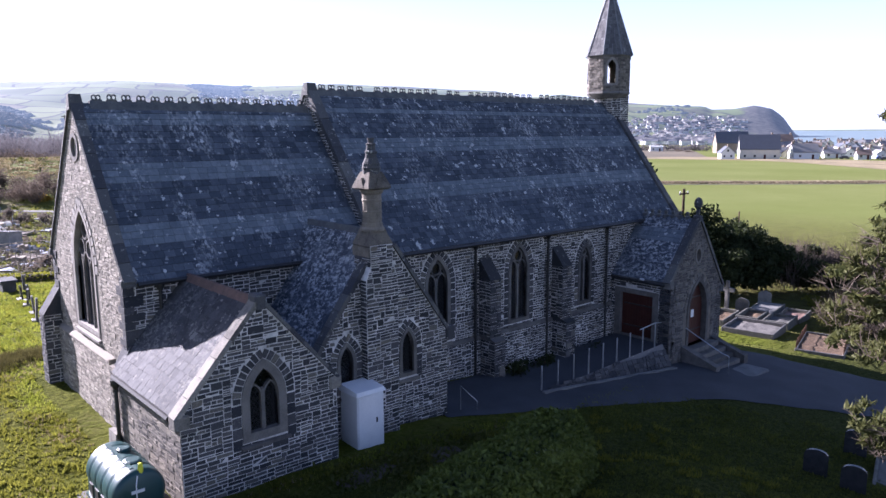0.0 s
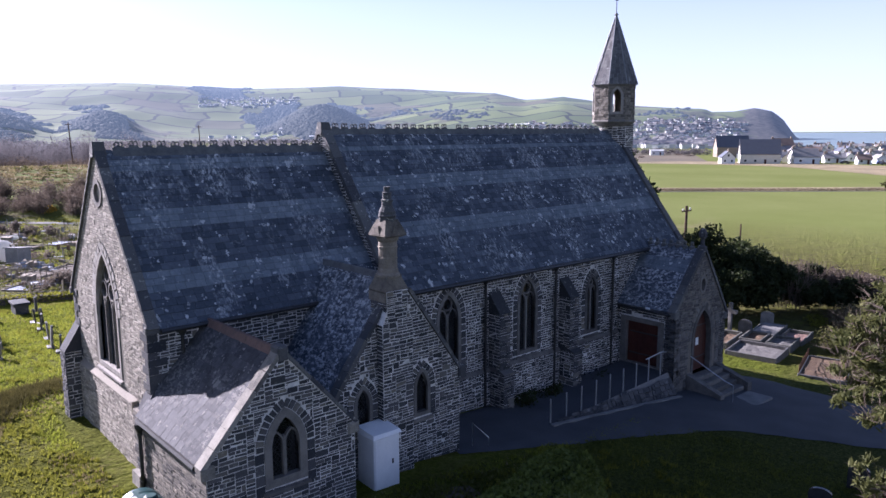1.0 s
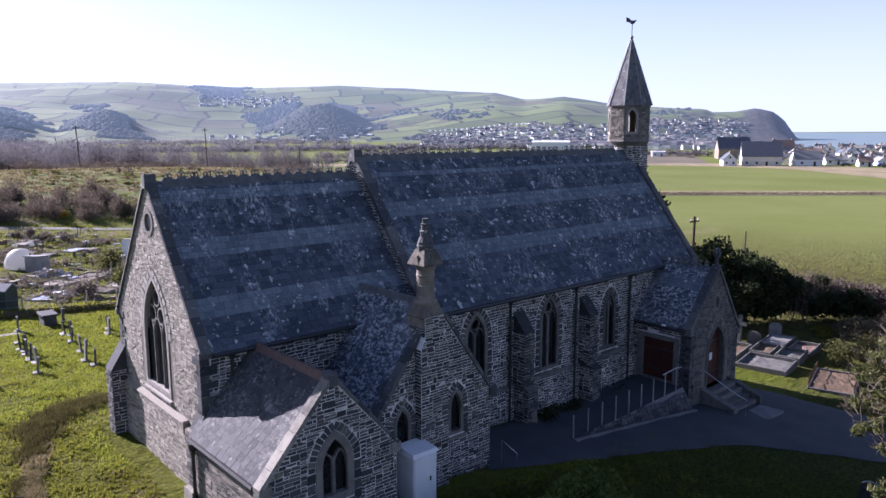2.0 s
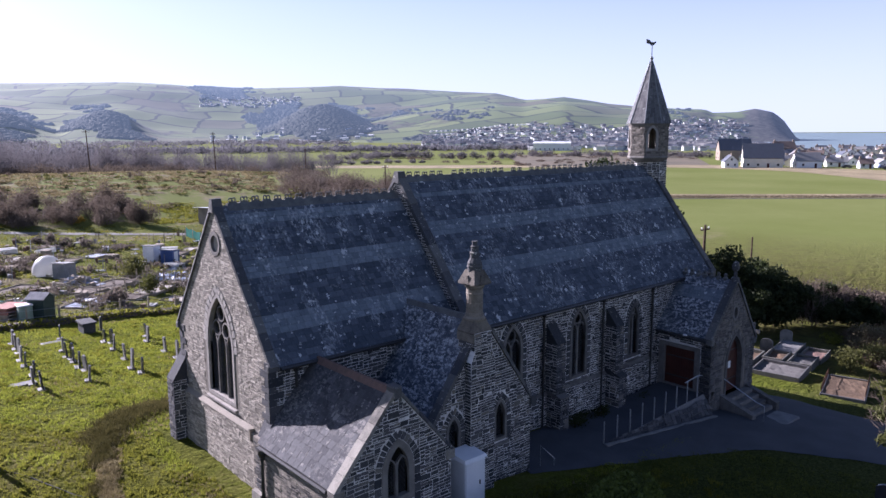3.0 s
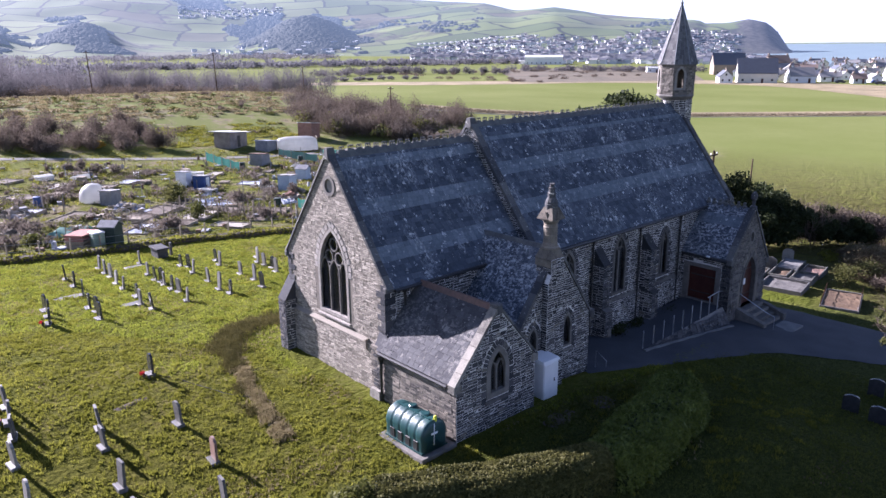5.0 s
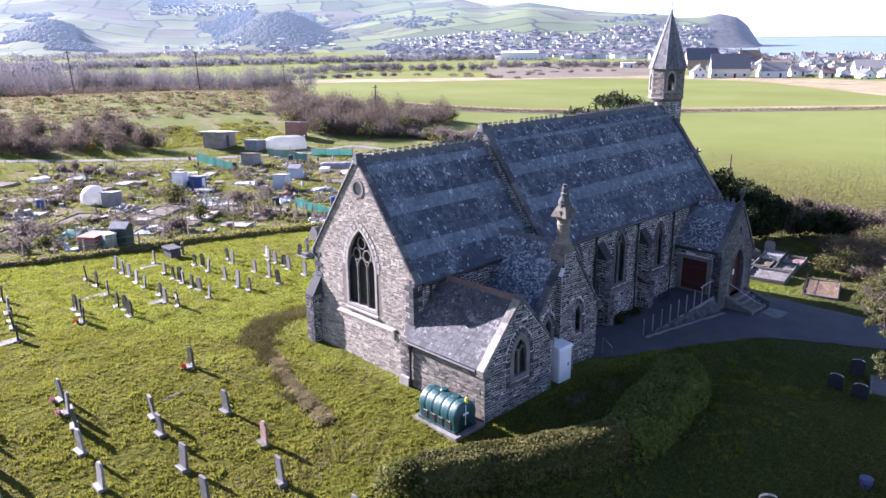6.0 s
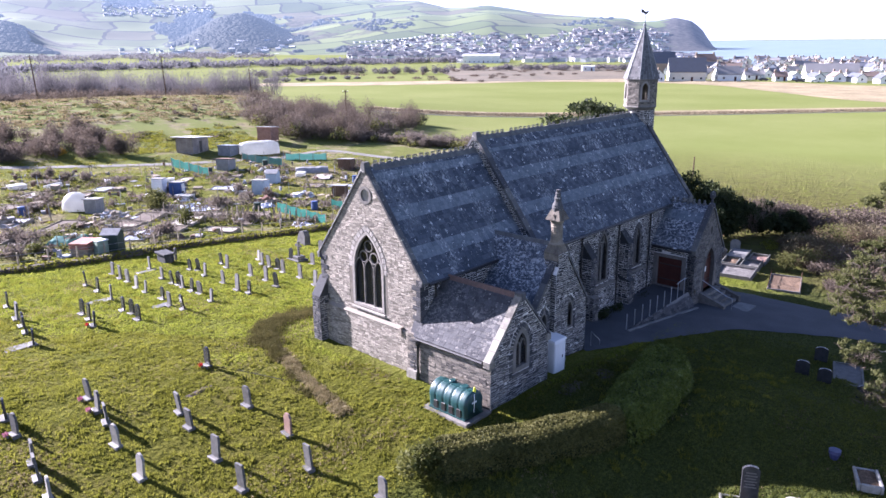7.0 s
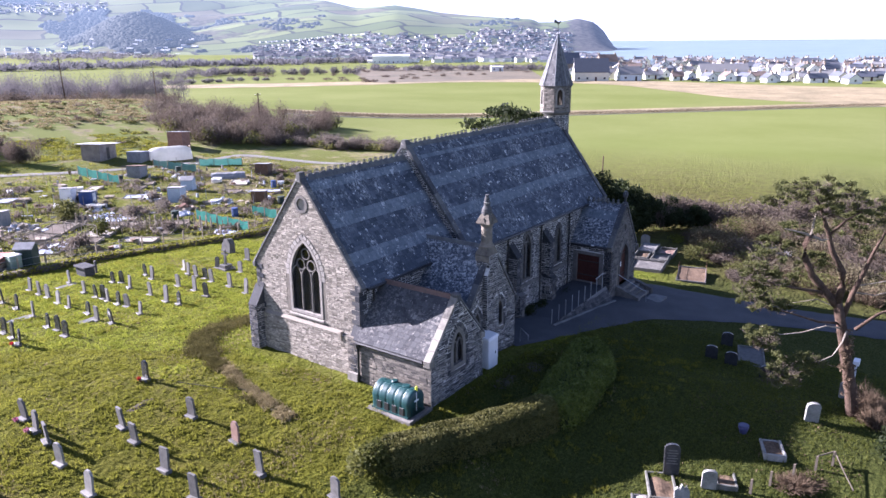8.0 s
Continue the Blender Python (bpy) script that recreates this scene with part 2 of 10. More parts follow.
m_lead = plain_mat("lead_flashing", (0.13, 0.14, 0.15), (0.25, 0.26, 0.27), 0.6, 4, 40, 0.004)
m_wood_red = plain_mat("red_brown_door", (0.040, 0.013, 0.010), (0.080, 0.026, 0.018), 0.55, 2, 30, 0.004)
m_white = plain_mat("white_paint", (0.62, 0.63, 0.64), (0.80, 0.80, 0.79), 0.5, 1.5, 30, 0.002)
m_paper = plain_mat("paper", (0.75, 0.75, 0.72), (0.85, 0.85, 0.82), 0.8, 4, 40, 0)
m_concrete = plain_mat("concrete", (0.26, 0.25, 0.235), (0.45, 0.44, 0.41), 0.95, 1.5, 35, 0.012)
m_kerb_pale = plain_mat("worn_concrete", (0.10, 0.10, 0.098), (0.24, 0.235, 0.225), 0.95, 2.0, 30, 0.015)
m_inside = plain_mat("inside_plaster", (0.10, 0.10, 0.09), (0.16, 0.155, 0.14), 0.95, 1, 20, 0)

m_glass, nt_, b_ = mat_new("leaded_glass", 0.12, 0.5)
b_.inputs["Base Color"].default_value = (0.10, 0.12, 0.13, 1)
b_.inputs["Transmission Weight"].default_value = 0.9
n_bump(nt_, b_, n_noise(nt_, 9, 2, 0.5, n_pos(nt_)), 0.01, 0.5)
b_.inputs["Base Color"].default_value = (0.05, 0.06, 0.065, 1)
m_leadwork = plain_mat("lead_came", (0.03, 0.03, 0.033), (0.07, 0.07, 0.075), 0.6, 4, 40, 0)

# ---- the lie of the land ----
def soft(v, w):
    return w * math.log1p(math.exp(min(40.0, v / w)))


PLAIN = -4.5


def smooth(v):
    v = min(1.0, max(0.0, v))
    return v * v * (3 - 2 * v)


def land(x, y):
    """Height of the ground: a low churchyard knoll that falls to a level plain."""
    s = soft(x - 5, 2)
    zx = -4.6 * (1 - math.exp(-s / 34))
    zy = -1.5 * (1 - math.exp(-soft(y - 9, 3) / 18)) * (1 - 0.6 * s / (s + 25))
    e = 1 - math.exp(-soft(-3 - x, 2) / 4)
    ze = e * 0.99 * math.tanh((y + 1) / 9)
    zs = -0.06 * soft(-y - 9, 2) if y > -60 else -3.06
    # the old lawn south of the hedge dips towards the east and rises towards the pine
    dip = -0.8 + 1.4 * smooth((x - 0.5) / 7.5) - 0.6 * smooth((x - 9) / 6)
    zs += dip * smooth((-11.3 - y) / 3.4) * (1 - smooth((-y - 32) / 14))
    mound = 7.2 * math.exp(-((x - 50) / 55) ** 2 / 2 - ((y - 142) / 30) ** 2 / 2)
    z = 0.05 + zx + zy + ze + zs
    z = PLAIN + soft(z - PLAIN, 0.4) + mound
    r = math.hypot(x, y)
    if r > 2600:
        z += ((r - 2600) / 2200) ** 2 * 9
    return z


def gz(x, y):
    """The land with its small lumps."""
    near = max(0.0, 1 - max(abs(x - 10) / 90, abs(y) / 90))
    return land(x, y) + near * (0.10 * noise.fractal(Vector((x * 0.45, y * 0.45, 3)), 0.7, 2.0, 3) + 0.03 * noise.noise(Vector((x * 0.9 + y * 0.5, y * 1.6 - x * 0.6, 7))))


def graded(lo, hi, step, far, grow=1.28):
    xs = [lo + step * i for i in range(int((hi - lo) / step) + 1)]
    d, a, b = step, xs[0], xs[-1]
    while a > -far or b < far:
        d *= grow
        a, b = a - d, b + d
        xs = [a] + xs + [b]
    return xs


def ground_sheet():
    xs, ys = graded(-30, 62, 0.45, 5200), graded(-36, 62, 0.45, 5200)
    g = Geo()
    nx, ny = len(xs), len(ys)
    v = []
    for y in ys:
        for x in xs:
            v.append((x, y, gz(x, y)))
    f = [(j * nx + i, j * nx + i + 1, (j + 1) * nx + i + 1, (j + 1) * nx + i) for j in range(ny - 1) for i in range(nx - 1)]
    g.add(v, f)
    return g


def grass_material():
    m, nt, b = mat_new("churchyard_grass", 1.0, 0.03)
    pos = n_pos(nt)
    big = n_noise(nt, 0.045, 5, 0.6, pos)
    mid = n_noise(nt, 0.5, 5, 0.65, pos)
    fine = n_math(nt, 'ADD', n_math(nt, 'MULTIPLY', n_noise(nt, 8.0, 5, 0.75, pos), 0.65), n_math(nt, 'MULTIPLY', n_noise(nt, 30.0, 3, 0.7, pos), 0.35))
    col = n_ramp(nt, fine, [(0.34, (0.030, 0.036, 0.009)), (0.5, (0.084, 0.092, 0.017)), (0.64, (0.170, 0.174, 0.040))])
    col = n_mix(nt, n_ramp(nt, mid, [(0.50, (0, 0, 0)), (0.72, (0.65, 0.65, 0.65))]), col, (0.125, 0.112, 0.042))
    col = n_mix(nt, n_ramp(nt, big, [(0.45, (0, 0, 0)), (0.65, (0.5, 0.5, 0.5))]), col, (0.090, 0.116, 0.014))
    straw = n_math(nt, 'MULTIPLY', n_ramp(nt, n_noise(nt, 0.16, 4, 0.65, pos), [(0.50, (0, 0, 0)), (0.66, (1, 1, 1))]), n_ramp(nt, n_noise(nt, 2.6, 4, 0.7, n_pos(nt, (1.0, 1.8, 1))), [(0.42, (0, 0, 0)), (0.60, (1, 1, 1))]))
    col = n_mix(nt, n_math(nt, 'MULTIPLY', straw, 0.75), col, (0.175, 0.155, 0.074))
    # worn turf over the open lawn, lush growth round the church and in the old rows
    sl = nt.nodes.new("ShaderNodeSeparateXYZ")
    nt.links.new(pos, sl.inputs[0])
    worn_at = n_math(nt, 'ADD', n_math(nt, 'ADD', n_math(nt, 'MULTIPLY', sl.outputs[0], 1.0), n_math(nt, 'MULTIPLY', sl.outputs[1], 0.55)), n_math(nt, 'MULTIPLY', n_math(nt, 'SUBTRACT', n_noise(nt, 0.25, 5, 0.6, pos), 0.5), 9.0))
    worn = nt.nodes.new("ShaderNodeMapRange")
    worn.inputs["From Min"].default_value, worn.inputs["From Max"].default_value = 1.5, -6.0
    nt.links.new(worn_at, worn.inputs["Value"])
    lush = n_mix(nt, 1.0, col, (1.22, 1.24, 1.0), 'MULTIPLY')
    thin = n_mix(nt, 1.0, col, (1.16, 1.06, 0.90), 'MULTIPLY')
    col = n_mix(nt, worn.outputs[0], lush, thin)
    # the church's shade put into the colour: darker turf on the south lawn
    shade_tone = nt.nodes.new("ShaderNodeMapRange")
    shade_tone.inputs["From Min"].default_value, shade_tone.inputs["From Max"].default_value = -7.0, -10.5
    nt.links.new(n_math(nt, 'ADD', sl.outputs[1], n_math(nt, 'MULTIPLY', n_math(nt, 'SUBTRACT', n_noise(nt, 0.3, 4, 0.6, pos), 0.5), 5.0)), shade_tone.inputs["Value"])
    col = n_mix(nt, shade_tone.outputs[0], col, n_ramp(nt, fine, [(0.34, (0.022, 0.028, 0.009)), (0.5, (0.056, 0.068, 0.018)), (0.64, (0.122, 0.130, 0.036))]))
    tangle = nt.nodes.new("ShaderNodeMapRange")
    tangle.inputs["From Min"].default_value, tangle.inputs["From Max"].default_value = 27, 34
    nt.links.new(n_math(nt, 'SUBTRACT', sl.outputs[0], n_math(nt, 'MULTIPLY', n_noise(nt, 0.5, 5, 0.6, pos), 5.0)), tangle.inputs["Value"])
    col = n_mix(nt, n_math(nt, 'MULTIPLY', tangle.outputs[0], 0.8), col, n_ramp(nt, n_noise(nt, 1.1, 5, 0.7, pos), [(0.32, (0.040, 0.034, 0.018)), (0.5, (0.098, 0.090, 0.034)), (0.68, (0.110, 0.124, 0.024))]))
    # smooth grazed pasture out on the plain
    far = nt.nodes.new("ShaderNodeVectorMath")
    far.operation = 'LENGTH'
    nt.links.new(pos, far.inputs[0])
    away = nt.nodes.new("ShaderNodeMapRange")
    away.inputs["From Min"].default_value, away.inputs["From Max"].default_value = 70, 115
    nt.links.new(far.outputs["Value"], away.inputs["Value"])
    pasture = n_mix(nt, n_ramp(nt, n_noise(nt, 0.02, 5, 0.6, n_pos(nt, (1, 1, 1))), [(0.35, (0, 0, 0)), (0.65, (1, 1, 1))]), (0.118, 0.139, 0.038), (0.156, 0.172, 0.060))
    pasture = n_mix(nt, n_ramp(nt, mid, [(0.3, (0, 0, 0)), (0.8, (0.5, 0.5, 0.5))]), pasture, (0.116, 0.138, 0.036))
    col = n_mix(nt, away.outputs[0], col, pasture)
    # rough plots and the mound: brown and olive patches behind the churchyard
    sx = nt.nodes.new("ShaderNodeSeparateXYZ")
    nt.links.new(pos, sx.inputs[0])

    def ramp_between(sock, lo, hi):
        r = nt.nodes.new("ShaderNodeMapRange")
        r.inputs["From Min"].default_value, r.inputs["From Max"].default_value = lo, hi
        nt.links.new(sock, r.inputs["Value"])
        return r.outputs[0]
    zone = n_math(nt, 'MULTIPLY', n_math(nt, 'MULTIPLY', ramp_between(sx.outputs[1], 30.5, 32), ramp_between(sx.outputs[1], 185, 165)), ramp_between(sx.outputs[0], 110, 75))
    blot = n_ramp(nt, n_noise(nt, 0.16, 6, 0.7, pos), [(0.50, (0, 0, 0)), (0.60, (1, 1, 1))])
    earth = n_ramp(nt, n_noise(nt, 0.7, 5, 0.7, pos), [(0.3, (0.095, 0.078, 0.052)), (0.5, (0.215, 0.182, 0.118)), (0.7, (0.165, 0.180, 0.034))])
    col = n_mix(nt, n_math(nt, 'MULTIPLY', zone, n_math(nt, 'MULTIPLY', blot, 0.9)), col, earth)
    nt.links.new(col, b.inputs["Base Color"])
    n_bump(nt, b, n_math(nt, 'ADD', n_math(nt, 'ADD', n_math(nt, 'MULTIPLY', n_noise(nt, 1.5, 4, 0.6, n_pos(nt, (1.0, 1.7, 1))), 1.3), n_math(nt, 'MULTIPLY', n_noise(nt, 0.55, 3, 0.55, n_pos(nt, (1.2, 1.0, 1))), 0.9)), n_math(nt, 'MULTIPLY', fine, 0.5)), 0.50, 1.0)
    rough_turf = n_math(nt, 'SUBTRACT', 1.0, n_math(nt, 'MULTIPLY', away.outputs[0], 0.85))
    nt.links.new(rough_turf, nt.nodes["Bump"].inputs["Strength"])
    return m


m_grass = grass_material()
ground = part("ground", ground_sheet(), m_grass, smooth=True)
tagged(ground, "rough green grass over a churchyard knoll and level fields", "ground", kind="structure")

# ---- the church ----
def arch_loop(cx, half, sill, spring, R, off=0.0, drop=None, n=9):
    """A pointed opening as an anticlockwise loop; off widens it, drop lowers its sill."""
    r = R + off
    th = math.acos((R - half) / r)
    drop = off if drop is None else drop
    right = [(cx + half - R + r * math.cos(th * i / n), spring + r * math.sin(th * i / n)) for i in range(n + 1)]
    left = [(2 * cx - x, z) for x, z in reversed(right[:-1])]
    return [(cx - half - off, sill - drop), (cx + half + off, sill - drop)] + right + left


def spans(loop, z):
    xs = []
    for (x0, z0), (x1, z1) in zip(loop, loop[1:] + loop[:1]):
        if (z0 <= z) != (z1 <= z):
            xs.append(x0 + (x1 - x0) * (z - z0) / (z1 - z0))
    xs.sort()
    return list(zip(xs[::2], xs[1::2]))


def row_spans(outer, holes, z0, z1):
    """Stretches of a course from z0 to z1 inside outer and clear of holes."""
    a, b = spans(outer, z0 + 1e-4), spans(outer, z1 - 1e-4)
    if not a or not b:
        return []
    free = [(max(a[0][0], b[0][0]), min(a[-1][1], b[-1][1]))]
    for h in holes:
        cut = [s for z in (z0 + 1e-4, (z0 + z1) / 2, z1 - 1e-4) for s in spans(h, z)]
        if cut:
            lo, hi = min(c[0] for c in cut), max(c[1] for c in cut)
            nxt = []
            for p, q in free:
                if hi <= p or lo >= q:
                    nxt.append((p, q))
                else:
                    nxt += [(p, lo), (hi, q)]
            free = nxt
    return [(p, q) for p, q in free if q - p > 0.05]


def panel(outer, holes, at, thick):
    """A wall with real openings. at(s, z, d) gives the place d metres inside the face."""
    bm = bmesh.new()
    for loop in [outer] + holes:
        vs = [bm.verts.new(at(s, z, 0)) for s, z in loop]
        for p, q in zip(vs, vs[1:] + vs[:1]):
            bm.edges.new((p, q))
    bmesh.ops.triangle_fill(bm, use_beauty=True, use_dissolve=False, edges=bm.edges[:])
    made = bmesh.ops.extrude_face_region(bm, geom=bm.faces[:])
    d = Vector(at(0, 0, thick)) - Vector(at(0, 0, 0))
    bmesh.ops.translate(bm, vec=d, verts=[e for e in made["geom"] if isinstance(e, bmesh.types.BMVert)])
    bmesh.ops.recalc_face_normals(bm, faces=bm.faces[:])
    return bm


def one_stone(at, s0, s1, z0, z1, proud, c=0.009, back=0.02):
    face = at

    def at(s, z, d):
        k = Vector((s * 1.7, z * 2.3, 5.0))
        return face(s + 0.020 * noise.noise(k), z + 0.022 * noise.noise(k + Vector((9, 4, 2))), d)
    v = [at(s0, z0, back), at(s1, z0, back), at(s1, z1, back), at(s0, z1, back)]
    w = min(0.012, (z1 - z0) * 0.10)
    j = lambda: rng.uniform(-w, w)
    v += [at(s0 + c + j(), z0 + c + j(), -proud + j()), at(s1 - c + j(), z0 + c + j(), -proud + j()), at(s1 - c + j(), z1 - c + j(), -proud + j()), at(s0 + c + j(), z1 - c + j(), -proud + j())]
    return v


STONE_FACES = [(4, 5, 6, 7), (0, 1, 5, 4), (1, 2, 6, 5), (2, 3, 7, 6), (3, 0, 4, 7)]


def courses(outer, holes, at, low=0.07, high=0.13, wide=(0.14, 0.40), gap=0.014, proud=(0.004, 0.024), edge=0.009):
    """Random rubble: each stone is laid on the lowest place left by those below it."""
    out, g = [], gap / 2
    z0, top = min(p[1] for p in outer), max(p[1] for p in outer)
    sky = [[min(p[0] for p in outer), max(p[0] for p in outer), z0]]
    while True:
        i = min(range(len(sky)), key=lambda k: sky[k][2])
        a, b, z = sky[i]
        if z >= top - 0.03:
            return out
        w = rng.uniform(*wide)
        w = b - a if b - a - w < wide[0] * 0.7 else w
        h = rng.uniform(low, high) * (1.0 if w < wide[1] else 0.85)
        if rng.random() < 0.07:
            h = high * rng.uniform(1.2, 1.7)
        t = z + h
        for k in (i - 1, i + 1):
            if 0 <= k < len(sky) and sky[k][2] > z and abs(sky[k][2] - t) < low * 0.55:
                t = sky[k][2]
        t = top if top - t < low * 0.6 else t
        for p, q in row_spans(outer, holes, z, t):
            p, q = max(p, a), min(q, a + w)
            if q - p > 0.05:
                out.append(one_stone(at, p + g, q - g, z + g, t - g, rng.uniform(*proud), edge))
        new_seg = [[a, a + w, t]] + ([[a + w, b, z]] if a + w < b - 1e-6 else [])
        sky[i:i + 1] = new_seg
        k = 0
        while k < len(sky) - 1:
            if abs(sky[k][2] - sky[k + 1][2]) < 1e-6:
                sky[k][1] = sky[k + 1][1]
                del sky[k + 1]
            else:
                k += 1


def stones_part(parent, stones, mat, name="rubble_facing"):
    g = Geo()
    for s in stones:
        g.add(s, STONE_FACES)
    ob = part(name, g, mat, parent)
    ob["kind"] = "stuff"
    return ob


def stones_single(parent, stones, mat, rest, limit=300):
    """The nearest stones as objects of their own; what is over stays joined."""
    for s in stones[:limit]:
        c = sum((Vector(p) for p in s), Vector()) / 8
        part("stone", Geo().add([Vector(p) - c for p in s], STONE_FACES), mat, parent, loc=c)
    if stones[limit:]:
        stones_part(parent, stones[limit:], rest)


def wall(name, parent, outer, holes, at, thick=0.6, mat=None, stone_holes=None, single=False, bare=False, label="", **kw):
    ob = part(name, panel(outer, holes, at, thick), m_mortar_e if mat in (m_stone_e, m_stone_t, m_stone_p, m_stone_v) else m_mortar, parent, label)
    if not bare:
        st = courses(outer, stone_holes if stone_holes is not None else holes, at, **kw)
        if single:
            stones_single(ob, st, m_stone_v_ob if mat is m_stone_v else m_stone_ob, mat or m_stone)
        else:
            stones_part(ob, st, mat or m_stone)
    return ob


def ring(loop_in, loop_out, at, d0, d1):
    """A frame between two loops of equal length, from depth d0 to d1."""
    g, n = Geo(), len(loop_in)
    v = [at(s, z, d0) for s, z in loop_out] + [at(s, z, d0) for s, z in loop_in] + [at(s, z, d1) for s, z in loop_in] + [at(s, z, d1) for s, z in loop_out]
    f = []
    for i in range(n):
        j = (i + 1) % n
        f += [(i, j, n + j, n + i), (n + i, n + j, 2 * n + j, 2 * n + i), (2 * n + i, 2 * n + j, 3 * n + j, 3 * n + i), (3 * n + i, 3 * n + j, j, i)]
    return g.add(v, f)


def voussoirs(parent, cx, half, spring, R, off, width, at, count=11, mat=None):
    g = Geo()
    r0, r1 = R + off + 0.015, R + off + width
    th = math.acos((R - half) / ((r0 + r1) / 2))
    for side in (1, -1):
        for i in range(count):
            a0, a1 = th * (i + 0.07) / count, th * (i + 0.93) / count
            k = rng.uniform(-0.03, 0.03)
            P = lambda r, a: (cx + side * (half - R + r * math.cos(a)), spring + r * math.sin(a))
            q = [P(r0, a0), P(r1 + k, a0), P(r1 + k, a1), P(r0, a1)]
            if side < 0:
                q.reverse()
            v = [at(s, z, 0.02) for s, z in q]
            m = (sum(s for s, z in q) / 4, sum(z for s, z in q) / 4)
            v += [at(m[0] + (s - m[0]) * 0.88, m[1] + (z - m[1]) * 0.94, -rng.uniform(0.01, 0.03)) for s, z in q]
            part("arch_stone", Geo().add(v, STONE_FACES), mat or m_stone_ob, parent)


def bars(loop, at, depth, spacing=0.115, slope=1.35, r=0.007):
    """Diamond leadwork inside a loop."""
    g = Geo()
    xs, zs = [p[0] for p in loop], [p[1] for p in loop]
    for sign in (1, -1):
        c = min(zs) - slope * (max(xs) - min(xs)) * 1.5
        cx = (min(xs) + max(xs)) / 2
        while c < max(zs) + slope * (max(xs) - min(xs)):
            hits = []
            for (x0, z0), (x1, z1) in zip(loop, loop[1:] + loop[:1]):
                f0, f1 = z0 - c - sign * slope * (x0 - cx), z1 - c - sign * slope * (x1 - cx)
                if (f0 <= 0) != (f1 <= 0):
                    t = f0 / (f0 - f1)
                    hits.append((x0 + t * (x1 - x0), z0 + t * (z1 - z0)))
            if len(hits) >= 2:
                hits.sort()
                (xa, za), (xb, zb) = hits[0], hits[-1]
                g.tube([at(xa, za, depth), at(xb, zb, depth)], r, n=4)
            c += spacing * slope
    return g


def window(parent, cx, half, sill, spring, R, at, lights=2, fr=0.15, circles=True, lattice=True, glass_depth=0.16, frame_mat=None):
    """A pointed stone window with its frame, mullions, tracery and leaded panes."""
    w = new("window")
    w.parent = parent
    outer = arch_loop(cx, half, sill, spring, R, 0)
    inner = arch_loop(cx, half, sill, spring, R, -fr)
    part("window_frame", ring(inner, outer, at, -0.025, 0.30), frame_mat or m_dressed, w, "worn grey sandstone frame")
    sg = Geo()
    q = [at(cx - half - 0.06, sill - 0.16, 0.3), at(cx + half + 0.06, sill - 0.16, 0.3), at(cx + half + 0.06, sill - 0.16, -0.09), at(cx - half - 0.06, sill - 0.16, -0.09)]
    q += [at(cx - half - 0.06, sill + 0.02, 0.3), at(cx + half + 0.06, sill + 0.02, 0.3), at(cx + half + 0.06, sill - 0.09, -0.09), at(cx - half - 0.06, sill - 0.09, -0.09)]
    sg.hexa(q)
    part("window_sill", sg, frame_mat or m_dressed, w)
    clear, mull = 2 * (half - fr), 0.10
    lw = (clear - mull * (lights - 1)) / lights
    x0 = cx - half + fr
    for i in range(lights - 1):
        xm = x0 + (i + 1) * lw + (i + 0.5) * mull
        g = Geo()
        top = spring + 0.25
        g.hexa([at(xm - mull / 2, sill, 0.26), at(xm + mull / 2, sill, 0.26), at(xm + mull / 4, sill, 0.06), at(xm - mull / 4, sill, 0.06),
                at(xm - mull / 2, top, 0.26), at(xm + mull / 2, top, 0.26), at(xm + mull / 4, top, 0.06), at(xm - mull / 4, top, 0.06)])
        part("mullion", g, m_dressed, w)
    lh = lw / 2
    ltop = spring - (0.0 if circles else -0.05)
    for i in range(lights):
        xc = x0 + lw / 2 + i * (lw + mull)
        lin, lout = arch_loop(xc, lh, sill, ltop, lw * 1.05, 0, n=5), arch_loop(xc, lh, sill, ltop, lw * 1.05, 0.05, n=5)
        part("light_arch", ring(lin, lout, at, 0.07, 0.22), m_dressed, w)
        if lattice:
            part("leadwork", bars(lin, at, glass_depth - 0.012), m_leadwork, w)["kind"] = "stuff"
    if circles:
        apex = spring + math.sqrt(R * R - (R - half) ** 2)
        cr = min(lw * 0.62, (apex - spring) * 0.26) if lights == 2 else lw * 0.52
        spots = [(cx, spring + (apex - spring) * 0.52)] if lights == 2 else [(cx - lw * 0.62, spring + lw * 1.12), (cx + lw * 0.62, spring + lw * 1.12), (cx, spring + lw * 2.08)]
        for sx, sz in spots:
            a = [(sx + cr * math.cos(t * math.pi / 9), sz + cr * math.sin(t * math.pi / 9)) for t in range(18)]
            b = [(sx + (cr - 0.06) * math.cos(t * math.pi / 9), sz + (cr - 0.06) * math.sin(t * math.pi / 9)) for t in range(18)]
            part("tracery_ring", ring(b, a, at, 0.07, 0.22), m_dressed, w)
    g = Geo().add([at(s, z, glass_depth) for s, z in inner], [tuple(range(len(inner)))])
    part("glass", g, m_glass, w, "dark leaded glass")
    return w


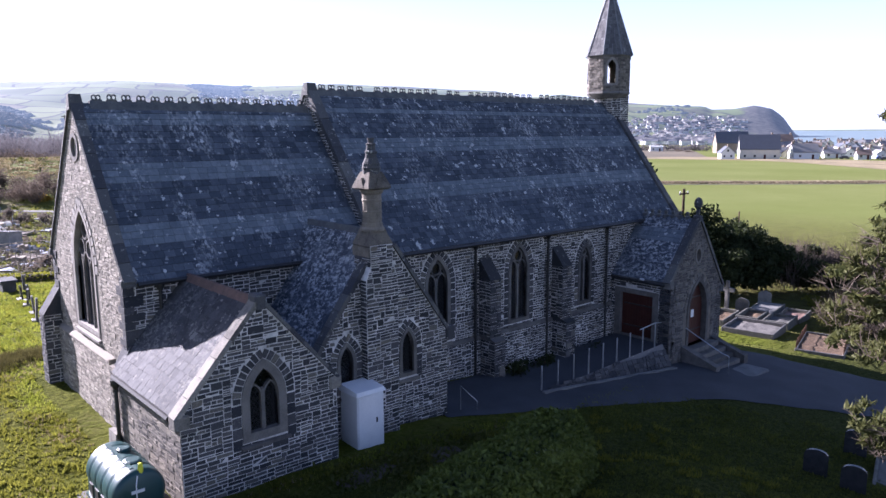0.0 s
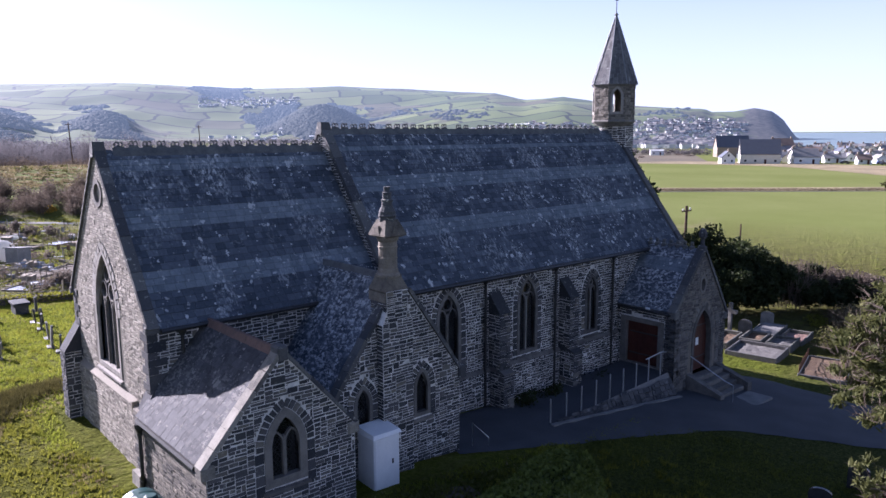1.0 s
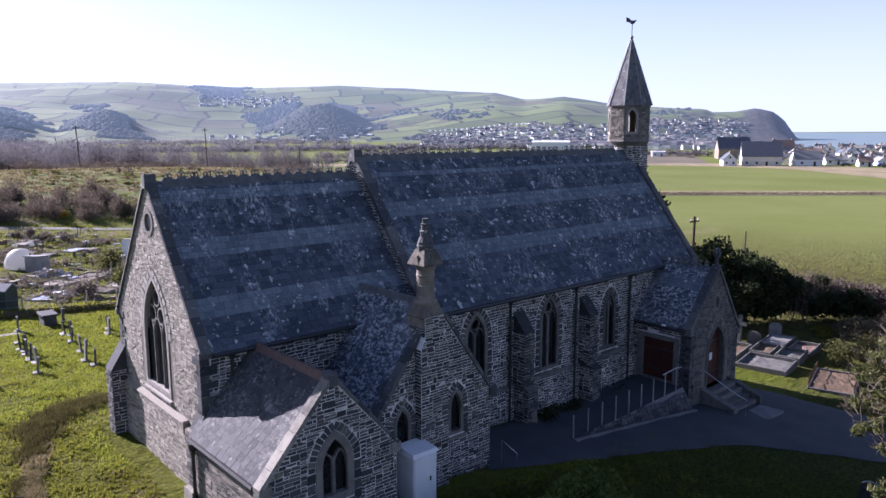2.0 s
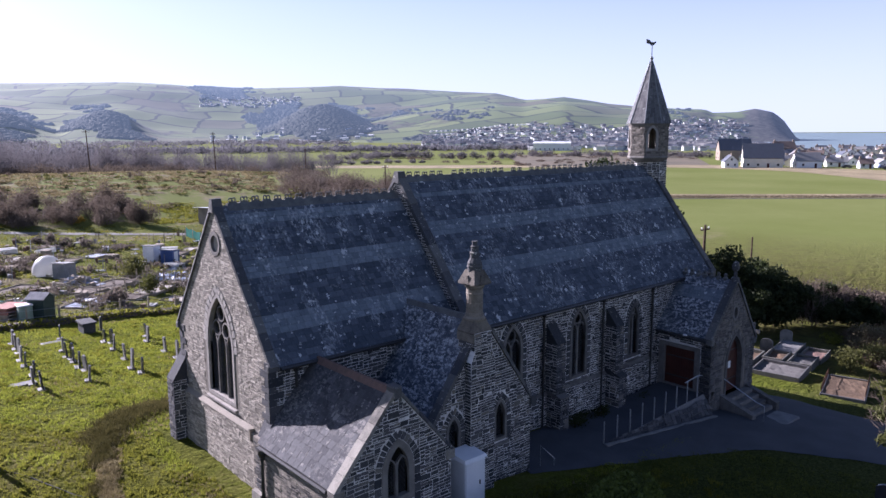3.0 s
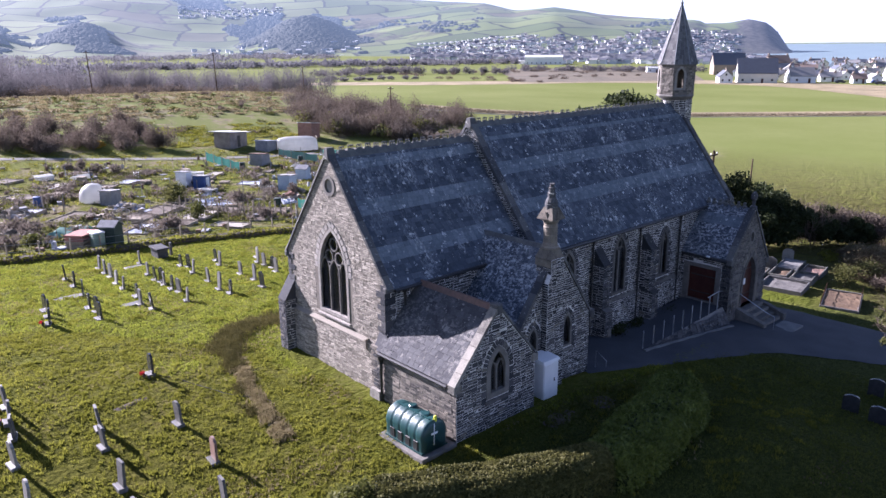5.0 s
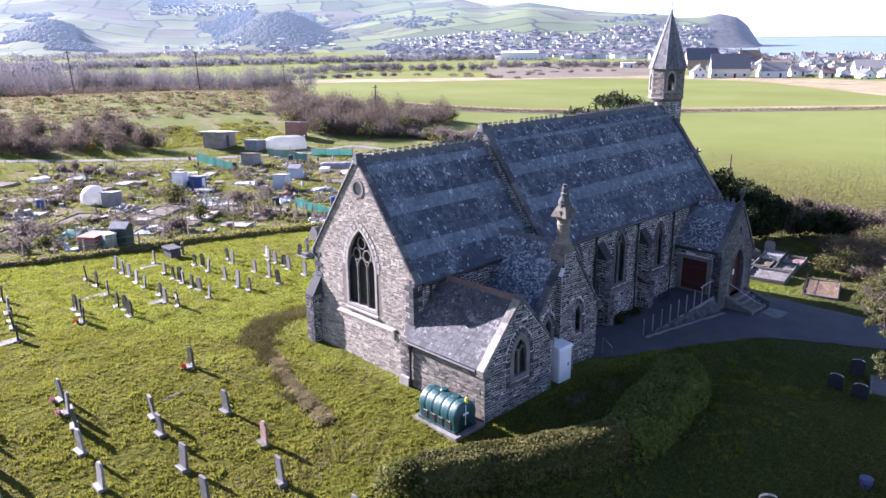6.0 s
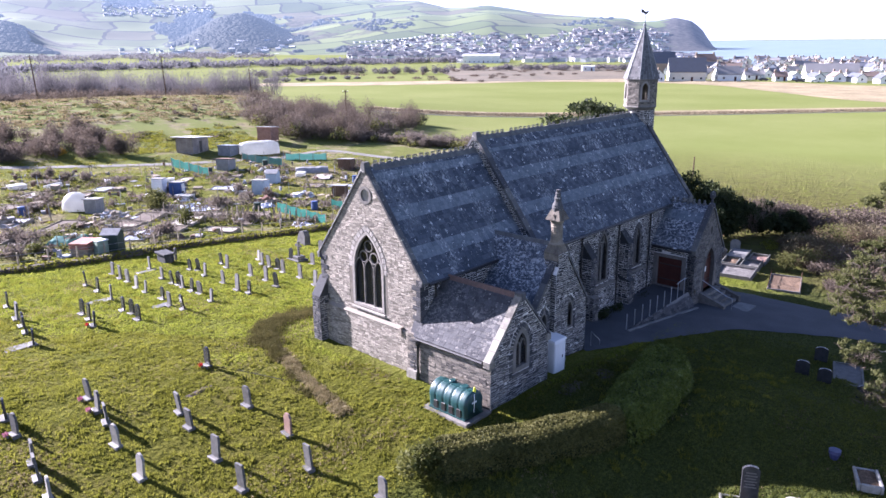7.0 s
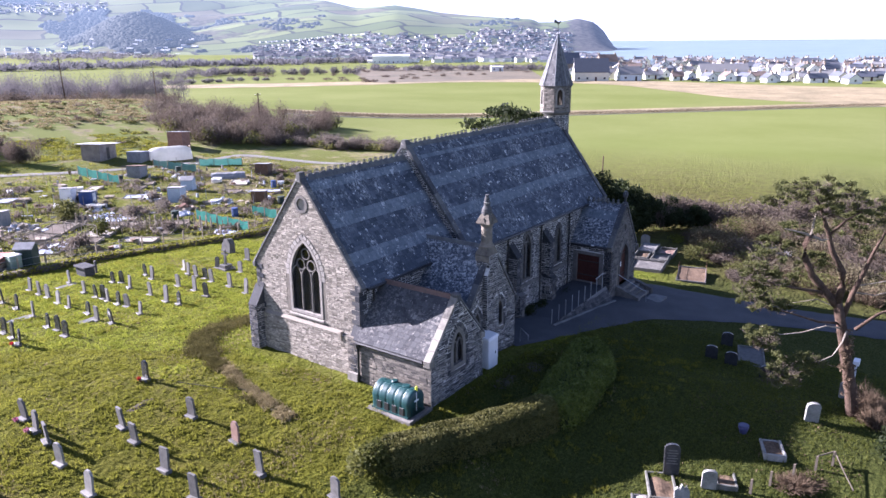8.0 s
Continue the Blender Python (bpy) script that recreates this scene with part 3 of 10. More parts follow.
def slate_rows(outer, at, course=0.23, wide=0.30, thick=0.014, band=None):
    """Slates in courses on a roof plane; at(s, t, n) with t up the slope. Lists of (corners, band)."""
    out, k = [], 0
    t, top = min(p[1] for p in outer), max(p[1] for p in outer)
    while t < top - 0.02:
        h = min(course, top - t)
        lap = min(course * 0.35, top - t - h + 0.02)
        for p, q in row_spans(outer, [], t, t + h):
            s = p - (wide / 2 if k % 2 else 0)
            while s < q:
                w = wide * rng.uniform(0.86, 1.12)
                a, b = max(p, s), min(q, s + w)
                if b - a > 0.04:
                    d, e = rng.uniform(0.0, 0.012), rng.uniform(-0.004, 0.004)
                    n0 = thick + 0.022 + rng.uniform(0, 0.006)
                    v = [at(a + 0.004, t - d, n0), at(b - 0.004, t - d, n0 + e), at(b - 0.004, t + h + lap, thick), at(a + 0.004, t + h + lap, thick),
                         at(a + 0.004, t - d, n0 - thick), at(b - 0.004, t - d, n0 - thick), at(b - 0.004, t + h + lap, 0), at(a + 0.004, t + h + lap, 0)]
                    out.append((v, 1 if band and band(t) else 0))
                s += w
        t += h
        k += 1
    return out


SLATE_FACES = [(0, 1, 2, 3), (4, 5, 1, 0), (5, 6, 2, 1), (7, 4, 0, 3)]


def roof_plane(parent, name, outer, at, single=False, band=None, mats=None, deck=0.09, **kw):
    """A deck with its slates."""
    n = len(outer)
    g = Geo()
    g.add([at(s, t, -deck) for s, t in outer] + [at(s, t, 0) for s, t in outer],
          [tuple(range(n - 1, -1, -1)), tuple(range(n, 2 * n))] + [(i, (i + 1) % n, n + (i + 1) % n, n + i) for i in range(n)])
    ob = part(name, g, m_lead, parent, "blue-grey slate roof with lichen")
    rows = slate_rows(outer, at, band=band, **kw)
    if single:
        for v, _ in rows[:300]:
            c = Vector(v[0])
            part("slate", Geo().add([Vector(p) - c for p in v], SLATE_FACES), m_slate_ob, ob, loc=c)
        rows = rows[300:]
    if rows:
        gs = Geo()
        for v, b in rows:
            gs.add(v, SLATE_FACES, b)
        so = part("slating", gs, mats or [m_slate, m_slate_pale], ob)
        so["kind"] = "stuff"
    return ob


def beam_stones(parent, name, p, q, side, up, thick, mat, step=0.62, lip=0.0, label=""):
    """Coping stones end to end from p to q; side: full width vector, up: thickness direction."""
    p, q, side, up = Vector(p), Vector(q), Vector(side), Vector(up).normalized()
    n = max(1, round((q - p).length / step))
    g = Geo()
    for i in range(n):
        a, b = p + (q - p) * ((i + 0.012) / n), p + (q - p) * ((i + 0.988) / n)
        k = rng.uniform(-0.012, 0.012)
        u = up * (thick + k)
        c = side * 0.04
        g = Geo().hexa([a - side / 2, a + side / 2, b + side / 2, b - side / 2,
                a - side / 2 + c + u, a + side / 2 - c + u, b + side / 2 - c + u, b - side / 2 + c + u])
        part(name, g, mat, parent, label)


def buttress(parent, at, s0, s1, ground_z, stages):
    """stages: (depth, top of the upright face, top of its sloped weathering)."""
    b = new("buttress")
    b.parent = parent
    z = ground_z
    core, caps = Geo(), Geo()
    st = []
    for k, (d, z1, z2) in enumerate(stages):
        core.hexa([at(s0, z, 0.1), at(s1, z, 0.1), at(s1, z, -d + 0.02), at(s0, z, -d + 0.02), at(s0, z1, 0.1), at(s1, z1, 0.1), at(s1, z1, -d + 0.02), at(s0, z1, -d + 0.02)])
        d2 = stages[k + 1][0] if k + 1 < len(stages) else 0.0
        caps = Geo().hexa([at(s0 - 0.01, z1, 0.05), at(s1 + 0.01, z1, 0.05), at(s1 + 0.01, z1, -d - 0.015), at(s0 - 0.01, z1, -d - 0.015),
                   at(s0 - 0.01, z2, 0.05), at(s1 + 0.01, z2, 0.05), at(s1 + 0.01, z1 + 0.03, -d - 0.015), at(s0 - 0.01, z1 + 0.03, -d - 0.015)])
        part("weathering", caps, m_stone_ob, b, "sloped stone weathering")
        front = lambda s, zz, dd, d=d: at(s, zz, dd - d)
        left = lambda s, zz, dd: at(s0 + dd, zz, -s)
        right = lambda s, zz, dd: at(s1 - dd, zz, -s)
        w = dict(low=0.08, high=0.16, wide=(0.18, 0.42))
        st += courses([(s0, z), (s1, z), (s1, z1), (s0, z1)], [], front, **w)
        for f in (left, right):
            st += courses([(0.0, z), (d, z), (d, z1), (0.0, z1)], [], f, **w)
        z = z1
    part("buttress_core", core, m_mortar, b)
    stones_part(b, st, m_stone, "rubble_facing")
    return b


def quoins(parent, corner, axis_a, axis_b, z0, z1):
    """Dressed corner stones, long and short by turns."""
    g, z, k = Geo(), z0, 0
    c, a, b = Vector(corner), Vector(axis_a), Vector(axis_b)
    while z < z1 - 0.1:
        h = min(rng.uniform(0.20, 0.30), z1 - z)
        la, lb = (0.48, 0.26) if k % 2 else (0.26, 0.48)
        la, lb = la * rng.uniform(0.9, 1.15), lb * rng.uniform(0.9, 1.15)
        e, t = 0.030, Vector((0, 0, 1))
        o = c - a * e - b * e
        base = [o, o + a * la, o + a * la + b * lb, o + b * lb]
        part("quoin", Geo().hexa([p + t * (z + 0.01) for p in base] + [p + t * (z + h - 0.01) for p in base]), m_quoin_ob, parent)
        z += h
        k += 1


def downpipe(parent, x, y, z0, z1):
    d = new("downpipe")
    d.parent = parent
    part("pipe", Geo().lathe(x, y, [(0.055, z0), (0.055, z1)], 8), m_iron, d, "black cast-iron pipe")
    z = z0 + 0.5
    while z < z1:
        part("pipe_collar", Geo().lathe(x, y, [(0.075, z), (0.075, z + 0.08)], 8), m_iron, d)
        z += 1.4
    part("hopper", Geo().lathe(x, y, [(0.06, z1 - 0.15), (0.13, z1), (0.13, z1 + 0.12)], 8), m_iron, d)
    return d


def gutter(parent, p, q):
    g = Geo().tube([p, q], 0.075, n=6)
    return part("gutter", g, m_iron, parent, "black cast-iron gutter")


def ridge_crest(parent, x0, x1, z, pitch=0.45):
    """Roll-topped ridge tiles with pierced loops."""
    r = new("ridge")
    r.parent = parent
    base = Geo()
    base.hexa([(x0, -0.20, z - 0.20), (x1, -0.20, z - 0.20), (x1, 0.20, z - 0.20), (x0, 0.20, z - 0.20), (x0, -0.05, z + 0.07), (x1, -0.05, z + 0.07), (x1, 0.05, z + 0.07), (x0, 0.05, z + 0.07)])
    part("ridge_roll", base, m_ridge, r)
    n = int((x1 - x0) / pitch)
    g = Geo()
    for s in (-0.065, 0.065):
        pts = [(s + 0.062 * math.sin(a * math.pi / 5), 0, 0.095 - 0.075 * math.cos(a * math.pi / 5) + 0.02) for a in range(11)]
        g.tube(pts, 0.026, n=5)
    g.box(-0.16, -0.03, -0.02, 0.16, 0.03, 0.05)
    data = g.data("crest", [m_ridge])
    for i in range(n):
        if rng.random() < 0.04:
            continue
        o = part("crest", data, m_ridge, r, loc=(x0 + (i + 0.5) * (x1 - x0) / n, 0, z + 0.06))
        o.rotation_euler = (rng.uniform(-0.05, 0.05), rng.uniform(-0.06, 0.06), rng.uniform(-0.05, 0.05))
        o.scale = (1, 1, rng.uniform(0.85, 1.1))


church = thing("church", 0, 0, 0, "dark rubble-stone Victorian church with slate roofs and a bell turret", "church")
Z0 = -3.6   # footings

# faces of the walls: s runs along, d goes inwards
E_face = lambda x: (lambda s, z, d: (x + d, -s, z))        # looks to -x, s = -y
S_face = lambda y: (lambda s, z, d: (s, y + d, z))         # looks to -y, s = x
W_face = lambda x: (lambda s, z, d: (x - d, s, z))         # looks to +x, s = y
N_face = lambda y: (lambda s, z, d: (-s, y - d, z))        # looks to +y, s = -x

# chancel
CH_HALF, CH_EAVE, CH_TOP, CH_K = 3.5, 4.72, 9.32, 1.314
NV_HALF, NV_EAVE, NV_TOP, NV_K, NV_E, NV_W = 4.0, 4.68, 9.92, 1.31, 7.95, 26.2
chancel = new("chancel")
chancel.parent = church
e_at = E_face(0.0)
big_win = arch_loop(0.03, 1.10, 2.45, 4.35, 2.3)
ocu = [(0.03 + 0.42 * math.cos(t * math.pi / 10), 8.02 + 0.42 * math.sin(t * math.pi / 10)) for t in range(20)]
ocu_in = [(0.03 + 0.29 * math.cos(t * math.pi / 10), 8.02 + 0.29 * math.sin(t * math.pi / 10)) for t in range(20)]
gable = [(-CH_HALF, Z0), (CH_HALF, Z0), (CH_HALF, CH_EAVE), (0, CH_TOP - 0.02), (-CH_HALF, CH_EAVE)]
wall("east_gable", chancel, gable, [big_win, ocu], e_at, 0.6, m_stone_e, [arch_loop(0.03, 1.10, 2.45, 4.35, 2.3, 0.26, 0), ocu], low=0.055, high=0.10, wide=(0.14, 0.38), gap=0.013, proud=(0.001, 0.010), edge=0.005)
window(chancel, 0.03, 1.10, 2.45, 4.35, 2.3, e_at, lights=3, fr=0.14, frame_mat=m_surround)
voussoirs(chancel, 0.03, 1.10, 4.35, 2.3, 0.0, 0.25, e_at, 9, m_surround)
part("oculus_frame", ring(ocu_in, ocu, e_at, -0.03, 0.2), m_dressed, chancel)
part("oculus_panel", Geo().add([e_at(s, z, 0.07) for s, z in ocu_in], [tuple(range(20))]), m_surround, chancel)
# thicker base of the gable with a string course
lowbase = [(-CH_HALF, Z0), (CH_HALF - 0.5, Z0), (CH_HALF - 0.5, 2.0), (-CH_HALF, 2.0)]
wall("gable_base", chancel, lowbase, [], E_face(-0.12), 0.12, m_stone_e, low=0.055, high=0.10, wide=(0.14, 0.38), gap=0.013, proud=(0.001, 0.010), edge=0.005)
g = Geo()
g.hexa([(-0.15, -2.3, 1.98), (0, -2.3, 1.98), (0, 3.0, 1.98), (-0.15, 3.0, 1.98), (-0.14, -2.3, 2.01), (0, -2.3, 2.14), (0, 3.0, 2.14), (-0.14, 3.0, 2.01)])
g.box(-0.19, -2.40, 1.72, 0.0, -2.29, 2.12)
part("string_course", g, m_stone_v_ob, chancel)
buttress(chancel, e_at, 3.12, 3.62, Z0, [(0.36, 1.9, 2.75)])
buttress(chancel, e_at, -3.72, -3.1, Z0, [(0.55, 2.4, 3.4)])
g = Geo()
g.hexa([(-0.66, -3.72, Z0), (0, -3.72, Z0), (0, -3.02, Z0), (-0.66, -3.02, Z0), (-0.52, -3.66, 0.4), (0, -3.66, 0.4), (0, -3.06, 0.4), (-0.52, -3.06, 0.4)])
part("buttress_foot", g, m_coping, chancel)
wall("south_wall", chancel, [(0.004, Z0), (8.2, Z0), (8.2, CH_EAVE), (0.004, CH_EAVE)], [], S_face(-CH_HALF - 0.004), 0.6)
wall("north_wall", chancel, [(-8.2, Z0), (-0.004, Z0), (-0.004, CH_EAVE), (-8.2, CH_EAVE)], [], N_face(CH_HALF + 0.004), 0.6, bare=True)
quoins(chancel, (0, -CH_HALF, 0), (1, 0, 0), (0, 1, 0), 2.2, CH_EAVE - 0.1)
quoins(chancel, (0, CH_HALF, 0), (1, 0, 0), (0, -1, 0), 2.2, CH_EAVE - 0.1)


def slope_at(y_eave, z_eave, k, sign, x0):
    """A roof plane that rises from y_eave towards the ridge. sign +1: the side of -y."""
    L = math.hypot(1, k)
    return lambda s, t, n: (x0 + s, sign * (y_eave + t / L) - sign * n * k / L, z_eave + t * k / L + n / L)


def main_roof(parent, name, x0, x1, half, top, k, over, sign, band, **kw):
    ye, ze = -(half + over), top - k * (half + over)
    L = (half + over) * math.hypot(1, k) - 0.04
    base = slope_at(ye, ze, k, 1, 0)
    if sign > 0:
        at = lambda s, t, n: base(s, t, n)
    else:
        at = lambda s, t, n: (-s, -base(s, t, n)[1], base(s, t, n)[2])
        x0, x1 = -x1, -x0
    return roof_plane(parent, name, [(x0, 0), (x1, 0), (x1, L), (x0, L)], at, band=band, **kw)


ch_band = lambda t: 1.05 < t < 1.75 or 3.15 < t < 3.75 or 5.2 < t < 5.55
nv_band = lambda t: 1.9 < t < 2.75 or 4.0 < t < 4.65 or 5.9 < t < 6.15
main_roof(chancel, "south_roof", 0.25, 7.97, CH_HALF, CH_TOP, CH_K, 0.22, 1, ch_band)
main_roof(chancel, "north_roof", 0.25, 7.97, CH_HALF, CH_TOP, CH_K, 0.22, -1, ch_band)
up_s = Vector((0, -CH_K, 1)).normalized()
up_n = Vector((0, CH_K, 1)).normalized()
for sgn, up in ((-1, up_s), (1, up_n)):
    beam_stones(chancel, "coping", (0.10, sgn * 3.70, CH_EAVE - 0.26), (0.10, sgn * 0.06, CH_TOP - 0.08), (0.34, 0, 0), up, 0.09, m_coping_dark)
part("apex_stone", Geo().hexa([(-0.10, -0.17, 9.1), (0.32, -0.17, 9.1), (0.32, 0.17, 9.1), (-0.10, 0.17, 9.1), (-0.07, -0.09, 9.56), (0.27, -0.09, 9.56), (0.27, 0.09, 9.56), (-0.07, 0.09, 9.56)]), m_coping_dark, chancel)
for sgn in (-1, 1):
    g = Geo().cbox(-0.10, min(sgn * 3.5, sgn * 3.72), 4.36, 0.32, max(sgn * 3.5, sgn * 3.72), 4.58, 0.04)
    part("kneeler", g, m_coping_dark, chancel)
ridge_crest(chancel, 0.5, 7.9, CH_TOP - 0.02, 0.43)
gutter(chancel, (0.3, -3.78, 4.42), (5.4, -3.78, 4.42))
downpipe(chancel, 0.95, -3.58, 1.2, 4.3)

# nave
nave = new("nave")
nave.parent = church
s_at = S_face(-NV_HALF)
wins = [(10.7, 0.62, 0.80, 2.95), (15.03, 0.62, 0.82, 2.95), (19.30, 0.47, 0.88, 2.75)]
loops = [arch_loop(c, h, s, p, h * 2.15) for c, h, s, p in wins]
rims = [arch_loop(c, h, s, p, h * 2.15, 0.25, 0) for c, h, s, p in wins]
wall("south_wall", nave, [(NV_E, Z0), (NV_W, Z0), (NV_W, NV_EAVE), (NV_E, NV_EAVE)], loops, s_at, 0.6, stone_holes=rims, low=0.075, high=0.14, wide=(0.11, 0.27), gap=0.017)
for c, h, s, p in wins:
    window(nave, c, h, s, p, h * 2.15, s_at, 2)
    voussoirs(nave, c, h, p, h * 2.15, 0.0, 0.24, s_at, 8)
    for sg in (-1, 1):
        for k in range(int((p - s) / 0.27) + 1):
            part("jamb_stone", Geo().add(one_stone(s_at, c + sg * (h + 0.125) - 0.115, c + sg * (h + 0.125) + 0.115, s + k * 0.27, s + k * 0.27 + 0.25, 0.02), STONE_FACES), m_stone_ob, nave)
wall("plinth", nave, [(8.55, Z0), (NV_W, Z0), (NV_W, 0.55), (8.55, 0.55)], [], S_face(-NV_HALF - 0.10), 0.1, low=0.075, high=0.14, wide=(0.11, 0.28), gap=0.016)
part("plinth_ledge", Geo().hexa([(8.55, -4.14, 0.55), (21.3, -4.14, 0.55), (21.3, -4.0, 0.55), (8.55, -4.0, 0.55), (8.55, -4.12, 0.60), (21.3, -4.12, 0.60), (21.3, -4.0, 0.70), (8.55, -4.0, 0.70)]), m_dressed, nave)
for b0 in (12.80, 17.05):
    buttress(nave, s_at, b0, b0 + 0.58, Z0, [(0.85, 0.55, 0.9), (0.60, 2.9, 3.75)])
wall("north_wall", nave, [(-NV_W, Z0), (-NV_E, Z0), (-NV_E, NV_EAVE), (-NV_W, NV_EAVE)], [], N_face(NV_HALF), 0.6, bare=True)
ngable = [(-NV_HALF, 3.0), (NV_HALF, 3.0), (NV_HALF, NV_EAVE), (0, NV_TOP - 0.02), (-NV_HALF, NV_EAVE)]
wall("east_gable", nave, ngable, [], E_face(NV_E), 0.5)
wgable = [(-NV_HALF, Z0), (NV_HALF, Z0), (NV_HALF, NV_EAVE), (0, NV_TOP - 0.02), (-NV_HALF, NV_EAVE)]
wall("west_gable", nave, wgable, [], W_face(NV_W), 0.6, bare=True)
main_roof(nave, "south_roof", NV_E + 0.2, NV_W - 0.15, NV_HALF, NV_TOP, NV_K, 0.24, 1, nv_band)
main_roof(nave, "north_roof", NV_E + 0.2, NV_W - 0.15, NV_HALF, NV_TOP, NV_K, 0.24, -1, nv_band)
for xc in (NV_E + 0.12, NV_W - 0.06):
    for sgn, up in ((-1, up_s), (1, up_n)):
        beam_stones(nave, "coping", (xc, sgn * 4.26, NV_EAVE - 0.36), (xc, sgn * 0.06, NV_TOP - 0.08), (0.42, 0, 0), up, 0.14, m_coping_dark)
part("apex_stone", Geo().hexa([(7.82, -0.22, 9.75), (8.30, -0.22, 9.75), (8.30, 0.22, 9.75), (7.82, 0.22, 9.75), (7.88, -0.12, 10.2), (8.24, -0.12, 10.2), (8.24, 0.12, 10.2), (7.88, 0.12, 10.2)]), m_coping_dark, nave)
for xc in (NV_E, NV_W - 0.3):
    part("kneeler", Geo().cbox(xc - 0.12, -4.42, 4.0, xc + 0.42, -3.98, 4.46, 0.04), m_coping_dark, nave)
ridge_crest(nave, 8.35, 24.8, NV_TOP - 0.02, 0.42)
gutter(nave, (8.3, -4.32, 4.30), (26.0, -4.32, 4.30))
for x in (12.5, 16.66, 20.72):
    downpipe(nave, x, -4.12, -1.6, 4.2)

# vestry
vestry = new("vestry")
vestry.parent = church
V0, V1, VC, VK, VT, VS = -0.36, 3.80, 1.72, 1.13, 4.48, -7.87
vs_at = S_face(VS)
vw = arch_loop(1.73, 0.60, 1.05, 2.05, 1.15)
v_eave = VT - VK * (VC - V0)
wall("south_gable", vestry, [(V0, Z0), (V1, Z0), (V1, v_eave), (VC, VT - 0.02), (V0, v_eave)], [vw], vs_at, 0.5,
     stone_holes=[arch_loop(1.73, 0.60, 1.05, 2.05, 1.15, 0.24, 0)], low=0.07, high=0.125, wide=(0.14, 0.40), gap=0.013)
window(vestry, 1.73, 0.60, 1.05, 2.05, 1.15, vs_at, 2, fr=0.21, circles=False)
voussoirs(vestry, 1.73, 0.60, 2.05, 1.15, 0.0, 0.24, vs_at, 9)
for sg in (-1, 1):
    for k in range(4):
        part("jamb_stone", Geo().add(one_stone(vs_at, 1.73 + sg * 0.725 - 0.118, 1.73 + sg * 0.725 + 0.118, 0.9 + k * 0.285, 0.9 + k * 0.285 + 0.272, 0.02), STONE_FACES), m_quoin_ob, vestry)
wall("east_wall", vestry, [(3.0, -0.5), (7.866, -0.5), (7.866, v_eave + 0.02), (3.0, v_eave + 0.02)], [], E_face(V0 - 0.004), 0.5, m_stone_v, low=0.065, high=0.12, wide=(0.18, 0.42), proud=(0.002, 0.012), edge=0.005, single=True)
wall("west_wall", vestry, [(VS + 0.004, Z0), (-3.4, Z0), (-3.4, v_eave), (VS + 0.004, v_eave)], [], W_face(V1 + 0.004), 0.5)
Lv = math.hypot(1, VK)
over = 0.06
ve_at = lambda s, t, n: (V0 - over + t / Lv - n * VK / Lv, -s, v_eave - over * VK + t * VK / Lv + n / Lv)
vlen = (VC - V0 + over) * Lv - 0.03
roof_plane(vestry, "east_roof", [(3.42, 0), (7.70, 0), (7.70, vlen), (3.42, vlen)], ve_at, single=True, course=0.24, wide=0.31)
vw_at = lambda s, t, n: (V1 + over - t / Lv + n * VK / Lv, s, v_eave - over * VK + t * VK / Lv + n / Lv)
roof_plane(vestry, "west_roof", [(-7.70, 0), (-3.42, 0), (-3.42, vlen), (-7.70, vlen)], vw_at, mats=[m_slate, m_slate_pale])
upe, upw = Vector((-VK, 0, 1)), Vector((VK, 0, 1))
# sun and shade put into the stone: paler coping east, darker coping west
beam_stones(vestry, "coping", (V0 - 0.06, VS + 0.12, v_eave - 0.10), (VC - 0.04, VS + 0.12, VT - 0.06), (0, 0.38, 0), upe, 0.12, m_coping, 0.5)
beam_stones(vestry, "coping", (V1 + 0.06, VS + 0.12, v_eave - 0.10), (VC + 0.04, VS + 0.12, VT - 0.06), (0, -0.38, 0), upw, 0.09, m_coping_dark, 0.5)
part("apex_stone", Geo().cbox(VC - 0.15, VS - 0.09, VT - 0.2, VC + 0.15, VS + 0.34, VT + 0.16, 0.05), m_coping_dark, vestry)
for xx in (V0 + 0.04, V1 - 0.04):
    part("kneeler", Geo().cbox(xx - 0.18, VS - 0.07, v_eave - 0.30, xx + 0.18, VS + 0.34, v_eave + 0.02, 0.04), m_coping, vestry)
n_rt = 14
for i in range(n_rt):
    y0, y1 = -3.5 - i * 4.1 / n_rt, -3.5 - (i + 0.97) * 4.1 / n_rt
    part("ridge_tile", Geo().hexa([(VC - 0.17, y1, VT - 0.17), (VC + 0.17, y1, VT - 0.17), (VC + 0.17, y0, VT - 0.17), (VC - 0.17, y0, VT - 0.17), (VC - 0.05, y1, VT + 0.06), (VC + 0.05, y1, VT + 0.06), (VC + 0.05, y0, VT + 0.06), (VC - 0.05, y0, VT + 0.06)]), m_ridge_red, vestry)
gutter(vestry, (V0 - 0.10, -3.6, v_eave - 0.13), (V0 - 0.10, -7.5, v_eave - 0.13))
downpipe(vestry, V0 - 0.09, -3.72, -0.3, v_eave - 0.3)

